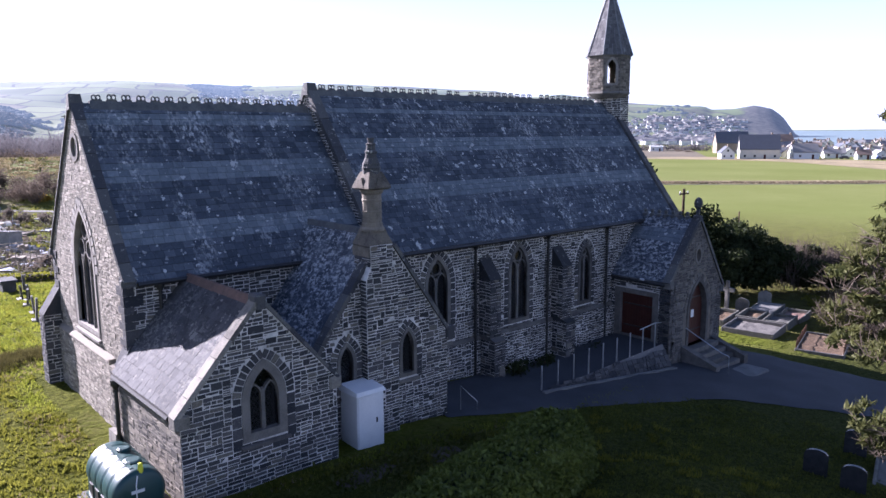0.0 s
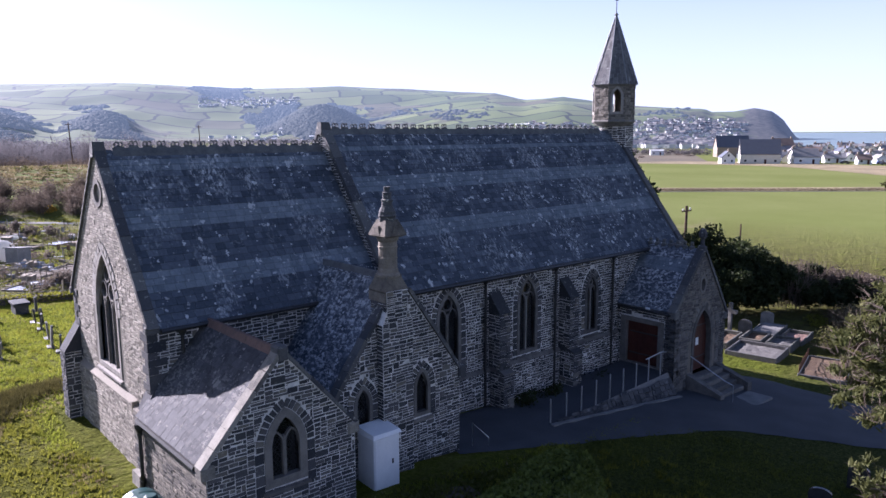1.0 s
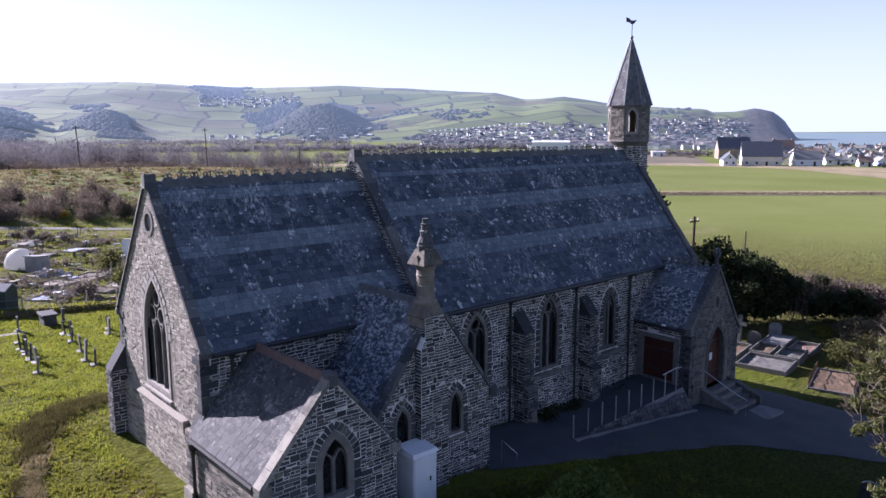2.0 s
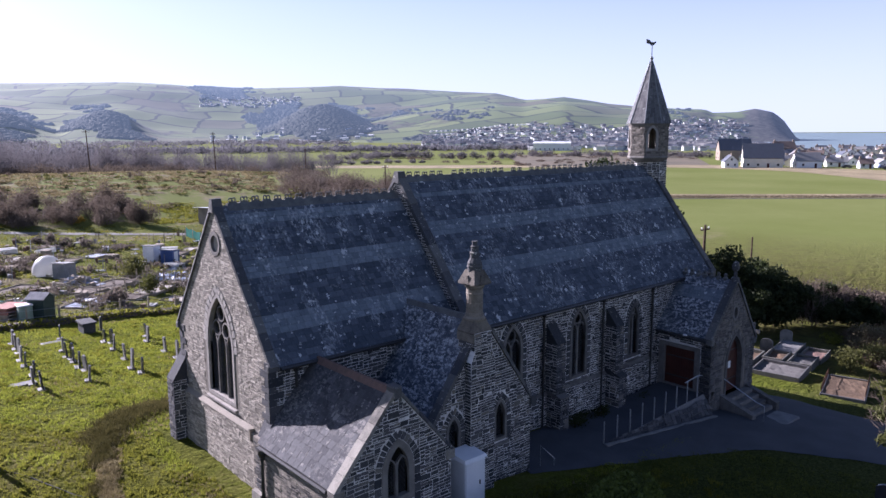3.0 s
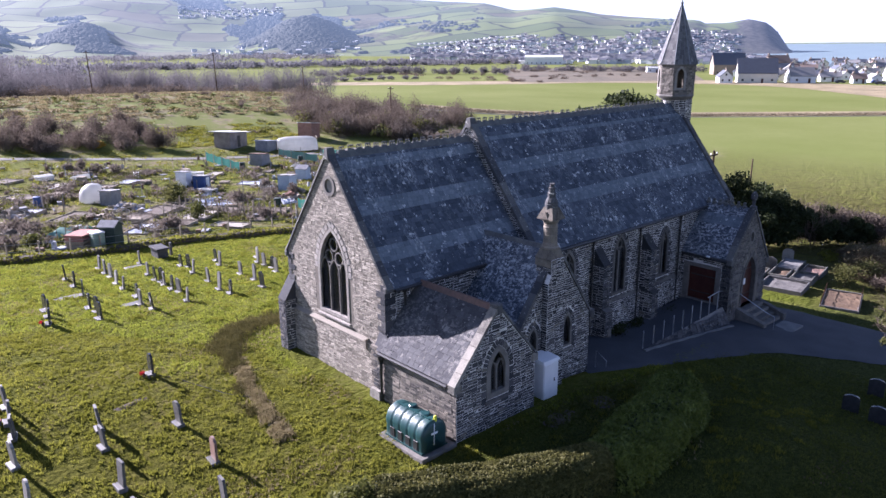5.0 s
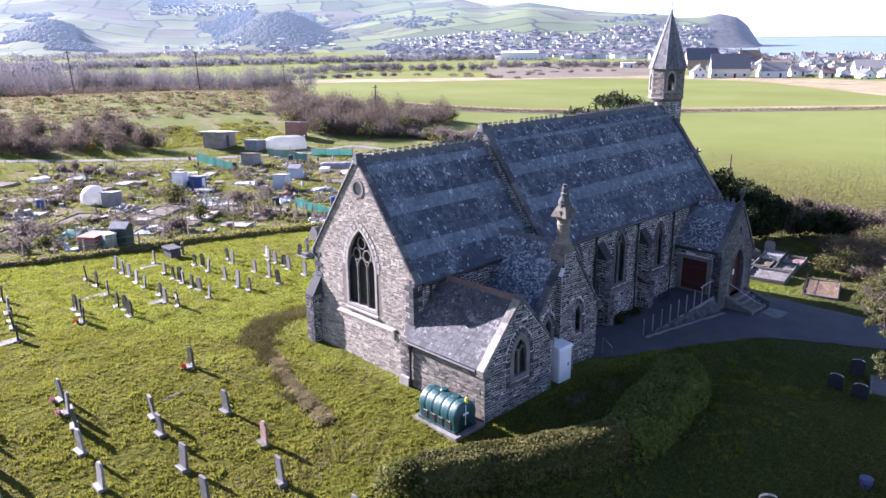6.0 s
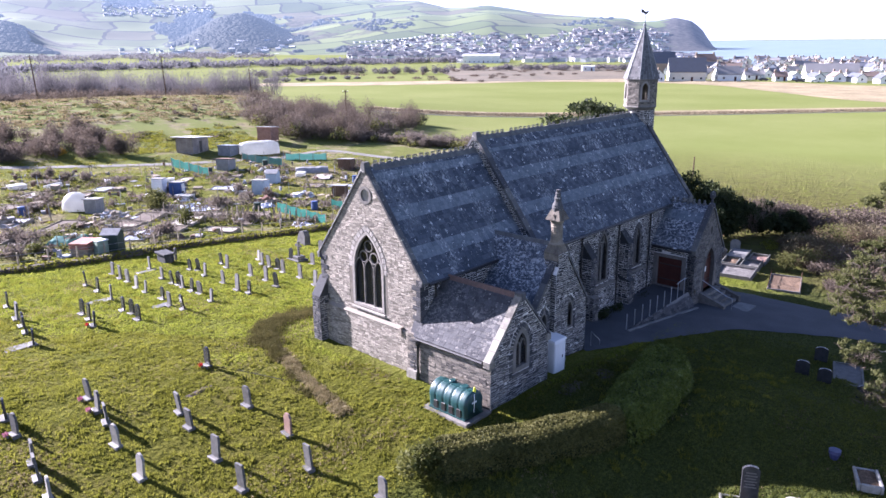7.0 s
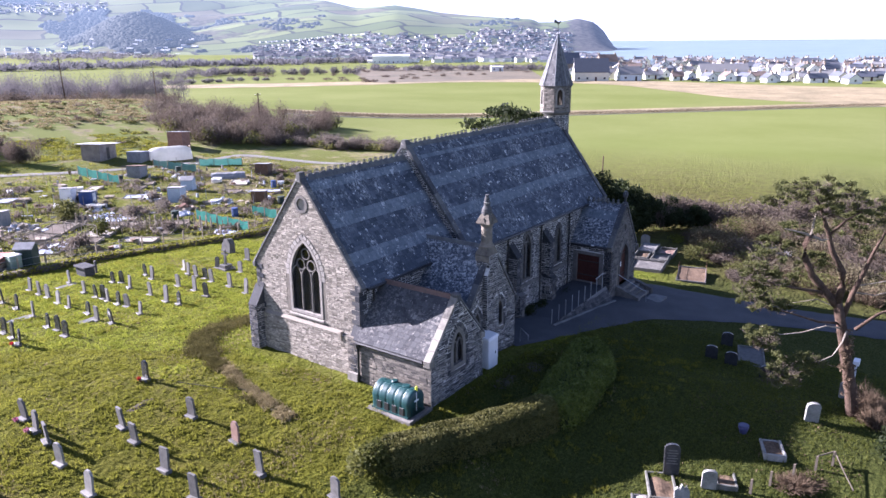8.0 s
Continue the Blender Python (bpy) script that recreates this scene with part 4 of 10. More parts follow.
# chimney wing
wing = new("chimney_wing")
wing.parent = church
A0, A1, AC, AK, AT, AS = 3.85, 8.55, 6.15, 1.36, 5.60, -6.9
as_at = S_face(AS)
a_eave = AT - AK * (AC - A0)
lanc = [(4.78, 0.33, 1.15, 2.0), (6.98, 0.33, 1.15, 2.05)]
al = [arch_loop(c, h, s, p, h * 2.4) for c, h, s, p in lanc]
wall("south_gable", wing, [(A0, Z0), (A1, Z0), (A1, AT - AK * (A1 - AC)), (AC, AT - 0.02), (A0, a_eave)], al, as_at, 0.5,
     stone_holes=[arch_loop(c, h, s, p, h * 2.4, 0.22, 0) for c, h, s, p in lanc], low=0.07, high=0.125, wide=(0.14, 0.36), gap=0.013)
for c, h, s, p in lanc:
    window(wing, c, h, s, p, h * 2.4, as_at, 1, fr=0.11, circles=False)
    voussoirs(wing, c, h, p, h * 2.4, 0.0, 0.22, as_at, 7)
    for sg in (-1, 1):
        for k in range(4):
            part("jamb_stone", Geo().add(one_stone(as_at, c + sg * (h + 0.11) - 0.105, c + sg * (h + 0.11) + 0.105, s - 0.02 + k * 0.215, s - 0.02 + k * 0.215 + 0.205, 0.02), STONE_FACES), m_quoin_ob, wing)
wall("west_wall", wing, [(AS + 0.004, Z0), (-3.9, Z0), (-3.9, AT - AK * (A1 - AC)), (AS + 0.004, AT - AK * (A1 - AC))], [], W_face(A1 + 0.004), 0.5)
wall("east_wall", wing, [(3.5, Z0), (6.896, Z0), (6.896, a_eave), (3.5, a_eave)], [], E_face(A0 - 0.004), 0.5)
La = math.hypot(1, AK)
alen = (AC - A0 + 0.15) * La - 0.03
ae_at = lambda s, t, n: (A0 - 0.15 + t / La - n * AK / La, -s, a_eave - 0.15 * AK + t * AK / La + n / La)
aw_at = lambda s, t, n: (2 * AC - A0 + 0.15 - t / La + n * AK / La, s, a_eave - 0.15 * AK + t * AK / La + n / La)
wing_mats = [slate_mat("mossy_slate", SLATES, lichen=0.8, offset=-0.01, patchy=0.13), m_slate_pale]
roof_plane(wing, "east_roof", [(3.48, 0), (6.72, 0), (6.72, alen), (2.6, alen), (2.6, alen * 0.7)], ae_at, mats=wing_mats)
roof_plane(wing, "west_roof", [(-6.72, 0), (-3.98, 0), (-3.98, alen * 0.6), (-2.6, alen), (-6.72, alen)], aw_at, mats=wing_mats)
beam_stones(wing, "coping", (A0 - 0.12, AS + 0.10, a_eave - 0.24), (AC - 0.3, AS + 0.10, AT - 0.42), (0, 0.36, 0), (-AK, 0, 1), 0.12, m_coping_dark, 0.5)
beam_stones(wing, "coping", (A1 + 0.12, AS + 0.10, AT - AK * (A1 - AC) - 0.24), (AC + 0.3, AS + 0.10, AT - 0.42), (0, -0.36, 0), (AK, 0, 1), 0.12, m_coping_dark, 0.5)
part("kneeler", Geo().cbox(A1 - 0.06, AS - 0.10, 2.0, A1 + 0.26, AS + 0.30, 2.42, 0.04), m_coping_dark, wing)
part("ridge_roll", Geo().hexa([(AC - 0.17, -6.7, AT - 0.2), (AC + 0.17, -6.7, AT - 0.2), (AC + 0.17, -2.8, AT - 0.2), (AC - 0.17, -2.8, AT - 0.2), (AC - 0.05, -6.7, AT + 0.05), (AC + 0.05, -6.7, AT + 0.05), (AC + 0.05, -2.8, AT + 0.05), (AC - 0.05, -2.8, AT + 0.05)]), m_ridge, wing)
# chimney
chim = new("chimney")
chim.parent = church
cx, cy = 5.86, -6.75
wall("breast", chim, [(cx - 0.55, Z0), (cx + 0.55, Z0), (cx + 0.55, 4.35), (cx + 0.38, 4.75), (cx + 0.38, 5.30), (cx - 0.38, 5.30), (cx - 0.38, 4.75), (cx - 0.55, 4.35)], [], S_face(-7.18), 0.8)
for fx, f in ((cx - 0.55, E_face(cx - 0.55)), (cx + 0.55, W_face(cx + 0.55))):
    st = courses([(6.9, Z0), (7.18, Z0), (7.18, 4.35), (6.9, 4.35)], [], f) if fx < cx else courses([(-7.18, Z0), (-6.9, Z0), (-6.9, 4.35), (-7.18, 4.35)], [], f)
    stones_part(chim, st, m_quoin)
stones_part(chim, courses([(6.4, 4.5), (7.17, 4.5), (7.17, 5.0), (6.4, 5.0)], [], E_face(cx - 0.39)), m_stone)
part("shoulder", Geo().lathe(cx, cy, [(0.54, 5.22), (0.58, 5.30), (0.55, 5.37), (0.42, 5.60), (0.38, 5.72)], 4, turn=math.pi / 4), m_chimney, chim)
part("base_block", Geo().box(cx - 0.42, -7.16, 4.98, cx - 0.36, -6.35, 5.24), m_chimney, chim)
part("shaft", Geo().lathe(cx, cy, [(0.36, 5.68), (0.36, 5.74), (0.31, 5.80), (0.30, 5.88), (0.28, 5.92), (0.275, 6.20), (0.285, 6.21), (0.285, 6.24), (0.275, 6.25), (0.275, 6.50), (0.29, 6.52), (0.29, 6.56), (0.275, 6.58), (0.275, 6.70), (0.32, 6.76), (0.33, 6.82), (0.30, 6.86)], 16), m_chimney, chim, "pale round sandstone shaft")
part("cap", Geo().lathe(cx, cy, [(0.44, 6.84), (0.56, 6.88), (0.55, 6.93), (0.38, 7.22), (0.30, 7.34)], 4, turn=math.pi / 4), m_chimney, chim)
for gx, gy in ((-1, 0), (0, -1), (1, 0), (0, 1)):
    part("gablet", Geo().hexa([(cx + gx * 0.40 - gy * 0.16, cy + gy * 0.40 + gx * 0.16, 6.90), (cx + gx * 0.40 + gy * 0.16, cy + gy * 0.40 - gx * 0.16, 6.90), (cx + gx * 0.2 + gy * 0.16, cy + gy * 0.2 - gx * 0.16, 6.90), (cx + gx * 0.2 - gy * 0.16, cy + gy * 0.2 + gx * 0.16, 6.90),
                                (cx + gx * 0.36 - gy * 0.02, cy + gy * 0.36 + gx * 0.02, 7.16), (cx + gx * 0.36 + gy * 0.02, cy + gy * 0.36 - gx * 0.02, 7.16), (cx + gx * 0.18 + gy * 0.02, cy + gy * 0.18 - gx * 0.02, 7.20), (cx + gx * 0.18 - gy * 0.02, cy + gy * 0.18 + gx * 0.02, 7.20)]), m_chimney, chim)
part("drum", Geo().lathe(cx, cy, [(0.25, 7.15), (0.25, 7.40), (0.27, 7.42), (0.27, 7.46), (0.25, 7.48), (0.245, 7.56), (0.20, 7.66), (0.17, 7.72)], 12), m_coping_dark, chim)
part("pot", Geo().lathe(cx, cy, [(0.165, 7.70), (0.155, 7.84), (0.175, 7.86), (0.175, 7.90), (0.13, 7.93), (0.125, 8.06), (0.14, 8.08), (0.14, 8.11), (0.09, 8.13), (0.085, 8.20), (0.10, 8.22), (0.10, 8.27)], 12), m_coping_dark, chim)

# porch
porch = new("porch")
porch.parent = church
P0, P1, PC, PK, PKW, PT, PS = 21.35, 25.80, 23.50, 1.19, 1.42, 4.58, -7.0
p_eave, p_eave_w = PT - PK * (PC - P0), PT - PKW * (P1 - PC)
ps_at = S_face(PS)
pd = arch_loop(PC + 0.22, 0.92, -1.15, 0.42, 1.72)
poc = [(PC + 0.05 + 0.30 * math.cos(t * math.pi / 8), 2.95 + 0.42 * math.sin(t * math.pi / 8)) for t in range(16)]
poc_in = [(PC + 0.05 + 0.18 * math.cos(t * math.pi / 8), 2.95 + 0.29 * math.sin(t * math.pi / 8)) for t in range(16)]
wall("south_gable", porch, [(P0, Z0), (P1, Z0), (P1, p_eave_w), (PC, PT - 0.02), (P0, p_eave)], [pd, poc], ps_at, 0.5, m_stone_p,
     stone_holes=[arch_loop(PC + 0.22, 0.92, -1.15, 0.42, 1.72, 0.26, 0), poc], low=0.08, high=0.16, wide=(0.15, 0.38))
part("door_surround", ring(arch_loop(PC + 0.22, 0.92, -1.15, 0.42, 1.72, -0.17, 0), pd, ps_at, -0.04, 0.35), m_dressed, porch)
voussoirs(porch, PC + 0.22, 0.92, 0.42, 1.72, 0.0, 0.24, ps_at, 9, m_dressed)
part("oculus_frame", ring(poc_in, poc, ps_at, -0.03, 0.25), m_dressed, porch)
part("oculus_back", Geo().add([ps_at(s, z, 0.3) for s, z in poc], [tuple(range(16))]), m_inside, porch)


def plank_door(parent, name, loop, at, depth, mat, width=0.14, label=""):
    d = new(name)
    d.parent = parent
    if label:
        d["label"] = label
    xs, zs = [p[0] for p in loop], [p[1] for p in loop]
    x = min(xs)
    while x < max(xs) - 0.01:
        x1 = min(x + width, max(xs))
        pts = []
        for xx in (x + 0.004, x1 - 0.004):
            hit = []
            for (a, za), (b, zb) in zip(loop, loop[1:] + loop[:1]):
                if (a <= xx) != (b <= xx):
                    hit.append(za + (zb - za) * (xx - a) / (b - a))
            pts.append((min(hit), max(hit)) if len(hit) > 1 else (min(zs), max(zs)))
        (l0, h0), (l1, h1) = pts
        g = Geo().hexa([at(x + 0.004, l0, depth + 0.05), at(x1 - 0.004, l1, depth + 0.05), at(x1 - 0.004, l1, depth), at(x + 0.004, l0, depth),
                        at(x + 0.004, h0, depth + 0.05), at(x1 - 0.004, h1, depth + 0.05), at(x1 - 0.004, h1, depth), at(x + 0.004, h0, depth)])
        part("plank", g, mat, d)
        x = x1
    for f in (0.2, 0.72):
        z = min(zs) + (max(zs) - min(zs)) * f
        part("hinge_strap", Geo().hexa([at(min(xs) + 0.1, z, depth), at(max(xs) - 0.1, z, depth), at(max(xs) - 0.1, z, depth - 0.02), at(min(xs) + 0.1, z, depth - 0.02), at(min(xs) + 0.1, z + 0.06, depth), at(max(xs) - 0.1, z + 0.06, depth), at(max(xs) - 0.1, z + 0.06, depth - 0.02), at(min(xs) + 0.1, z + 0.06, depth - 0.02)]), m_iron, d)
    part("backing", Geo().add([at(s, z, depth + 0.06) for s, z in loop], [tuple(range(len(loop)))]), m_wood_red, d)
    return d


front = plank_door(porch, "arched_door", arch_loop(PC + 0.22, 0.92, -1.15, 0.42, 1.72, -0.17, 0), ps_at, 0.22, m_wood_red, label="brown plank door in a pointed arch")
nx = PC + 0.02
part("notice", Geo().hexa([ps_at(nx, 0.05, 0.215), ps_at(nx + 0.24, 0.05, 0.215), ps_at(nx + 0.24, 0.05, 0.200), ps_at(nx, 0.05, 0.200), ps_at(nx, 0.40, 0.215), ps_at(nx + 0.24, 0.40, 0.215), ps_at(nx + 0.24, 0.40, 0.200), ps_at(nx, 0.40, 0.200)]), m_paper, front, "white paper notice")
pe_at = E_face(P0)
side_door = [(4.46, -0.75), (6.21, -0.75), (6.21, 1.26), (4.46, 1.26)]
wall("east_wall", porch, [(3.9, Z0), (7.0, Z0), (7.0, p_eave), (3.9, p_eave)], [side_door], pe_at, 0.5, stone_holes=[[(4.20, -0.9), (6.46, -0.9), (6.46, 1.44), (4.20, 1.44)]], low=0.08, high=0.16, wide=(0.15, 0.38))
sd_in = [(4.50, -0.72), (6.17, -0.72), (6.17, 1.22), (4.50, 1.22)]
sd_out = [(4.20, -0.95), (6.46, -0.95), (6.46, 1.43), (4.20, 1.43)]
part("door_surround", ring(sd_in, sd_out, pe_at, -0.03, 0.3), m_dressed, porch, "pale concrete door surround")
plank_door(porch, "side_door", sd_in, pe_at, 0.16, m_wood_red, label="dark red plank side door")
wall("west_wall", porch, [(-7.0, Z0), (-3.9, Z0), (-3.9, p_eave_w), (-7.0, p_eave_w)], [], W_face(P1), 0.5, low=0.08, high=0.16, wide=(0.15, 0.38))
Lp = math.hypot(1, PK)
plen = (PC - P0 + 0.06) * Lp - 0.03
pe_roof = lambda s, t, n: (P0 - 0.06 + t / Lp - n * PK / Lp, -s, p_eave - 0.06 * PK + t * PK / Lp + n / Lp)
Lw = math.hypot(1, PKW)
pwlen = (P1 - PC + 0.06) * Lw - 0.03
pw_roof = lambda s, t, n: (P1 + 0.06 - t / Lw + n * PKW / Lw, s, p_eave_w - 0.06 * PKW + t * PKW / Lw + n / Lw)
p_band = lambda t: 1.9 < t < 2.7
roof_plane(porch, "east_roof", [(3.98, 0), (6.82, 0), (6.82, plen), (3.98, plen)], pe_roof, band=p_band, mats=wing_mats)
roof_plane(porch, "west_roof", [(-6.82, 0), (-3.98, 0), (-3.98, pwlen), (-6.82, pwlen)], pw_roof, band=p_band, mats=wing_mats)
beam_stones(porch, "coping", (P0 - 0.08, PS + 0.12, p_eave - 0.12), (PC - 0.04, PS + 0.12, PT - 0.08), (0, 0.40, 0), (-PK, 0, 1), 0.14, m_coping_dark, 0.5)
beam_stones(porch, "coping", (P1 + 0.08, PS + 0.12, p_eave_w - 0.12), (PC + 0.04, PS + 0.12, PT - 0.08), (0, -0.40, 0), (PKW, 0, 1), 0.14, m_coping_dark, 0.5)
for i in range(7):
    part("crest", Geo().lathe(PC, -6.4 + i * 0.36, [(0.13, PT - 0.12), (0.13, PT + 0.05), (0.06, PT + 0.10), (0.09, PT + 0.2), (0.05, PT + 0.27)], 6), m_ridge, porch)
part("finial", Geo().lathe(PC, PS + 0.1, [(0.22, PT - 0.1), (0.20, PT + 0.12), (0.09, PT + 0.18), (0.08, PT + 0.42), (0.17, PT + 0.55), (0.19, PT + 0.72), (0.12, PT + 0.9), (0.04, PT + 0.96)], 6), m_coping_dark, porch, "carved stone finial")
for xx, zz in ((P0 + 0.04, p_eave), (P1 - 0.04, p_eave_w)):
    part("kneeler", Geo().cbox(xx - 0.17, PS - 0.07, zz - 0.32, xx + 0.17, PS + 0.34, zz + 0.0, 0.04), m_coping_dark, porch)
gutter(porch, (P0 - 0.14, -4.1, p_eave - 0.16), (P0 - 0.14, -6.8, p_eave - 0.16))
part("lamp", Geo().cbox(P0 - 0.16, -5.75, p_eave + 0.0 - 0.20, P0 - 0.03, -5.55, p_eave - 0.02, 0.02), m_white, porch, "small white lamp over the side door")

# bell turret
turret = new("bell_turret")
turret.parent = church
tx, ty, tr = 26.08, 0.0, 1.11
oct8 = [(math.cos((k + 0.5) * math.pi / 4), math.sin((k + 0.5) * math.pi / 4)) for k in range(8)]
part("shaft", Geo().lathe(tx + 0.32, ty, [(0.90, 5.0), (0.90, 10.35)], 8, turn=math.pi / 8), m_mortar, turret)
st = []
for k in range(8):
    a, b = [Vector((tx + 0.32 + 0.90 * c, ty + 0.90 * s_, 0)) for c, s_ in (oct8[k], oct8[(k + 1) % 8])]
    u = (b - a).normalized()
    nn = Vector((u.y, -u.x, 0))
    sh_at = lambda s, z, d, a=a, u=u, nn=nn: tuple(a + u * s - nn * d + Vector((0, 0, z)))
    st += courses([(0, 5.0), ((b - a).length, 5.0), ((b - a).length, 10.25), (0, 10.25)], [], sh_at, wide=(0.16, 0.36))
stones_part(turret, st, m_stone)
part("corbel", Geo().lathe(tx, ty, [(0.86, 10.12), (1.02, 10.24), (tr + 0.04, 10.34), (tr + 0.04, 10.40), (tr, 10.46)], 8, turn=math.pi / 8), m_dressed, turret)
for k in range(8):
    a, b = Vector((tx + tr * oct8[k][0], ty + tr * oct8[k][1], 0)), Vector((tx + tr * oct8[(k + 1) % 8][0], ty + tr * oct8[(k + 1) % 8][1], 0))
    u = (b - a)
    L = u.length
    u.normalize()
    nn = Vector((u.y, -u.x, 0))
    f_at = lambda s, z, d, a=a, u=u, nn=nn: tuple(a + u * s - nn * d + Vector((0, 0, z)))
    face = [(0, 10.45), (L, 10.45), (L, 12.22), (0, 12.22)]
    openings = [arch_loop(L / 2, 0.21, 10.86, 11.62, 0.5)] if k % 2 == 0 else []
    rim = [arch_loop(L / 2, 0.21, 10.86, 11.62, 0.5, 0.12)] if k % 2 == 0 else []
    wall("belfry_wall", turret, face, openings, f_at, 0.22, m_stone_t, stone_holes=rim, low=0.08, high=0.15, wide=(0.12, 0.3))
    if openings:
        part("opening_frame", ring(openings[0], rim[0], f_at, -0.03, 0.1), m_surround, turret)
part("cornice", Geo().lathe(tx, ty, [(tr, 12.14), (tr + 0.05, 12.2), (tr + 0.06, 12.27), (0.8, 12.3)], 8, turn=math.pi / 8), m_dressed, turret)
g = Geo()
nc = 20
for i in range(nc):
    r0, r1 = (tr + 0.06) * (1 - i / nc) + 0.05, (tr + 0.06) * (1 - (i + 1) / nc) + 0.05
    z0, z1 = 12.26 + 3.46 * i / nc, 12.26 + 3.46 * (i + 1) / nc
    for k in range(8):
        c0, s0 = oct8[k]
        c1, s1 = oct8[(k + 1) % 8]
        m = max(1, round(r0 / 0.30))
        for j in range(m):
            f0, f1 = j / m, (j + 1) / m
            P = lambda r, f, z: (tx + r * (c0 + (c1 - c0) * f), ty + r * (s0 + (s1 - s0) * f), z)
            lift = 0.022
            g.add([P(r0 + lift, f0 + 0.01, z0), P(r0 + lift, f1 - 0.01, z0), P(r1 + 0.004, f1 - 0.01, z1 + 0.02), P(r1 + 0.004, f0 + 0.01, z1 + 0.02), P(r0, f0, z0), P(r0, f1, z0)], [(0, 1, 2, 3), (4, 5, 1, 0)])
so = part("spire_slating", g, m_slate_spire, turret, "grey slate octagonal spire")
so["kind"] = "stuff"
part("spire_core", Geo().lathe(tx, ty, [(tr + 0.07, 12.26), (0.05, 15.72)], 8, turn=math.pi / 8), m_lead, turret)
for k in range(8):
    c0, s0 = oct8[k]
    g = Geo().tube([(tx + (tr + 0.12) * c0, ty + (tr + 0.12) * s0, 12.27), (tx + 0.06 * c0, ty + 0.06 * s0, 15.72)], 0.035, 0.03, n=5)
    part("hip_roll", g, m_lead, turret)
part("spire_tip", Geo().lathe(tx, ty, [(0.10, 15.6), (0.07, 15.8), (0.11, 15.86), (0.03, 15.98)], 8), m_lead, turret)
vane = Geo().tube([(tx, ty, 15.9), (tx, ty, 16.75)], 0.022, n=5)
part("vane_rod", vane, m_iron, turret)
bird = [(-0.34, 0.05), (-0.16, 0.02), (-0.05, -0.06), (0.08, -0.05), (0.16, 0.04), (0.24, 0.13), (0.17, 0.16), (0.08, 0.12), (-0.06, 0.12), (-0.2, 0.24), (-0.36, 0.28)]
dv = Vector((0.87, -0.5, 0))
part("weathervane", Geo().prism(bird, lambda p, q: tuple(Vector((tx, ty, 16.62 + q)) + dv * p + Vector((0.012, 0.02, 0))), lambda p, q: tuple(Vector((tx, ty, 16.62 + q)) + dv * p - Vector((0.012, 0.02, 0)))), m_iron, turret, "dark weathervane")
part("inner_floor", Geo().box(0.6, -3.4, -0.3, 26, 3.4, -0.2), m_inside, church)

# ---- foliage builders ----
def leaf_mat(name, dark, light, rough=0.7, through_light=0.4):
    m, nt, b = mat_new(name, rough, 0.2)
    col = n_mix(nt, 0.5, n_ramp(nt, n_island(nt), [(0.0, dark), (1.0, light)]), n_ramp(nt, n_noise(nt, 0.8, 3, 0.6, n_pos(nt)), [(0.3, dark), (0.7, light)]))
    nt.links.new(col, b.inputs["Base Color"])
    tl, mx = nt.nodes.new("ShaderNodeBsdfTranslucent"), nt.nodes.new("ShaderNodeMixShader")
    nt.links.new(col, tl.inputs["Color"])
    mx.inputs[0].default_value = through_light
    nt.links.new(b.outputs[0], mx.inputs[1])
    nt.links.new(tl.outputs[0], mx.inputs[2])
    nt.links.new(mx.outputs[0], nt.nodes["Material Output"].inputs["Surface"])
    return m


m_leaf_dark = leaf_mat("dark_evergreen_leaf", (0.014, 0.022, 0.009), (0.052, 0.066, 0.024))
m_leaf_hedge = leaf_mat("hedge_leaf", (0.040, 0.052, 0.010), (0.155, 0.155, 0.042))
m_leaf_pine = leaf_mat("pine_needles", (0.036, 0.048, 0.014), (0.155, 0.155, 0.055))
m_twig = leaf_mat("bare_twig", (0.072, 0.060, 0.050), (0.205, 0.172, 0.142))
m_twig_dark = leaf_mat("dark_bramble", (0.072, 0.057, 0.045), (0.185, 0.148, 0.116), 0.9, 0.35)
m_wood_far = leaf_mat("bare_wood", (0.092, 0.086, 0.092), (0.175, 0.163, 0.168), 0.9, 0.4)
m_shrub = leaf_mat("brown_bare_shrub", (0.068, 0.048, 0.030), (0.200, 0.145, 0.095), 0.9, 0.3)
m_scrub_green = leaf_mat("rough_scrub", (0.056, 0.064, 0.016), (0.170, 0.165, 0.055))
m_scrub_dry = leaf_mat("dry_scrub_leaf", (0.075, 0.066, 0.036), (0.195, 0.165, 0.095), 0.9, 0.25)
m_blade = leaf_mat("grass_blade", (0.078, 0.086, 0.009), (0.245, 0.240, 0.038), 0.7, 0.55)
m_blade_lush = leaf_mat("lush_grass_blade", (0.092, 0.118, 0.010), (0.280, 0.300, 0.044), 0.7, 0.58)
m_blade_shaded = leaf_mat("shaded_grass_blade", (0.046, 0.062, 0.012), (0.160, 0.172, 0.034), 0.8, 0.55)
m_dry = leaf_mat("dry_grass", (0.110, 0.088, 0.040), (0.300, 0.250, 0.135))
m_bank = leaf_mat("bank_grass", (0.042, 0.040, 0.012), (0.150, 0.132, 0.046), 0.9, 0.3)
m_gorse = leaf_mat("gorse_flower", (0.28, 0.17, 0.02), (0.45, 0.30, 0.04))
m_reed = leaf_mat("dry_reed", (0.13, 0.105, 0.066), (0.235, 0.195, 0.125), 0.9, 0.2)
# paler, bluer copy of the bare wood: distance haze painted into its colour
m_wood_hazy = leaf_mat("hazed_bare_wood", (0.115, 0.115, 0.128), (0.185, 0.182, 0.196), 0.95, 0.45)
m_bark = plain_mat("pine_bark", (0.028, 0.018, 0.013), (0.135, 0.088, 0.060), 0.95, 5, 16, 0.09)
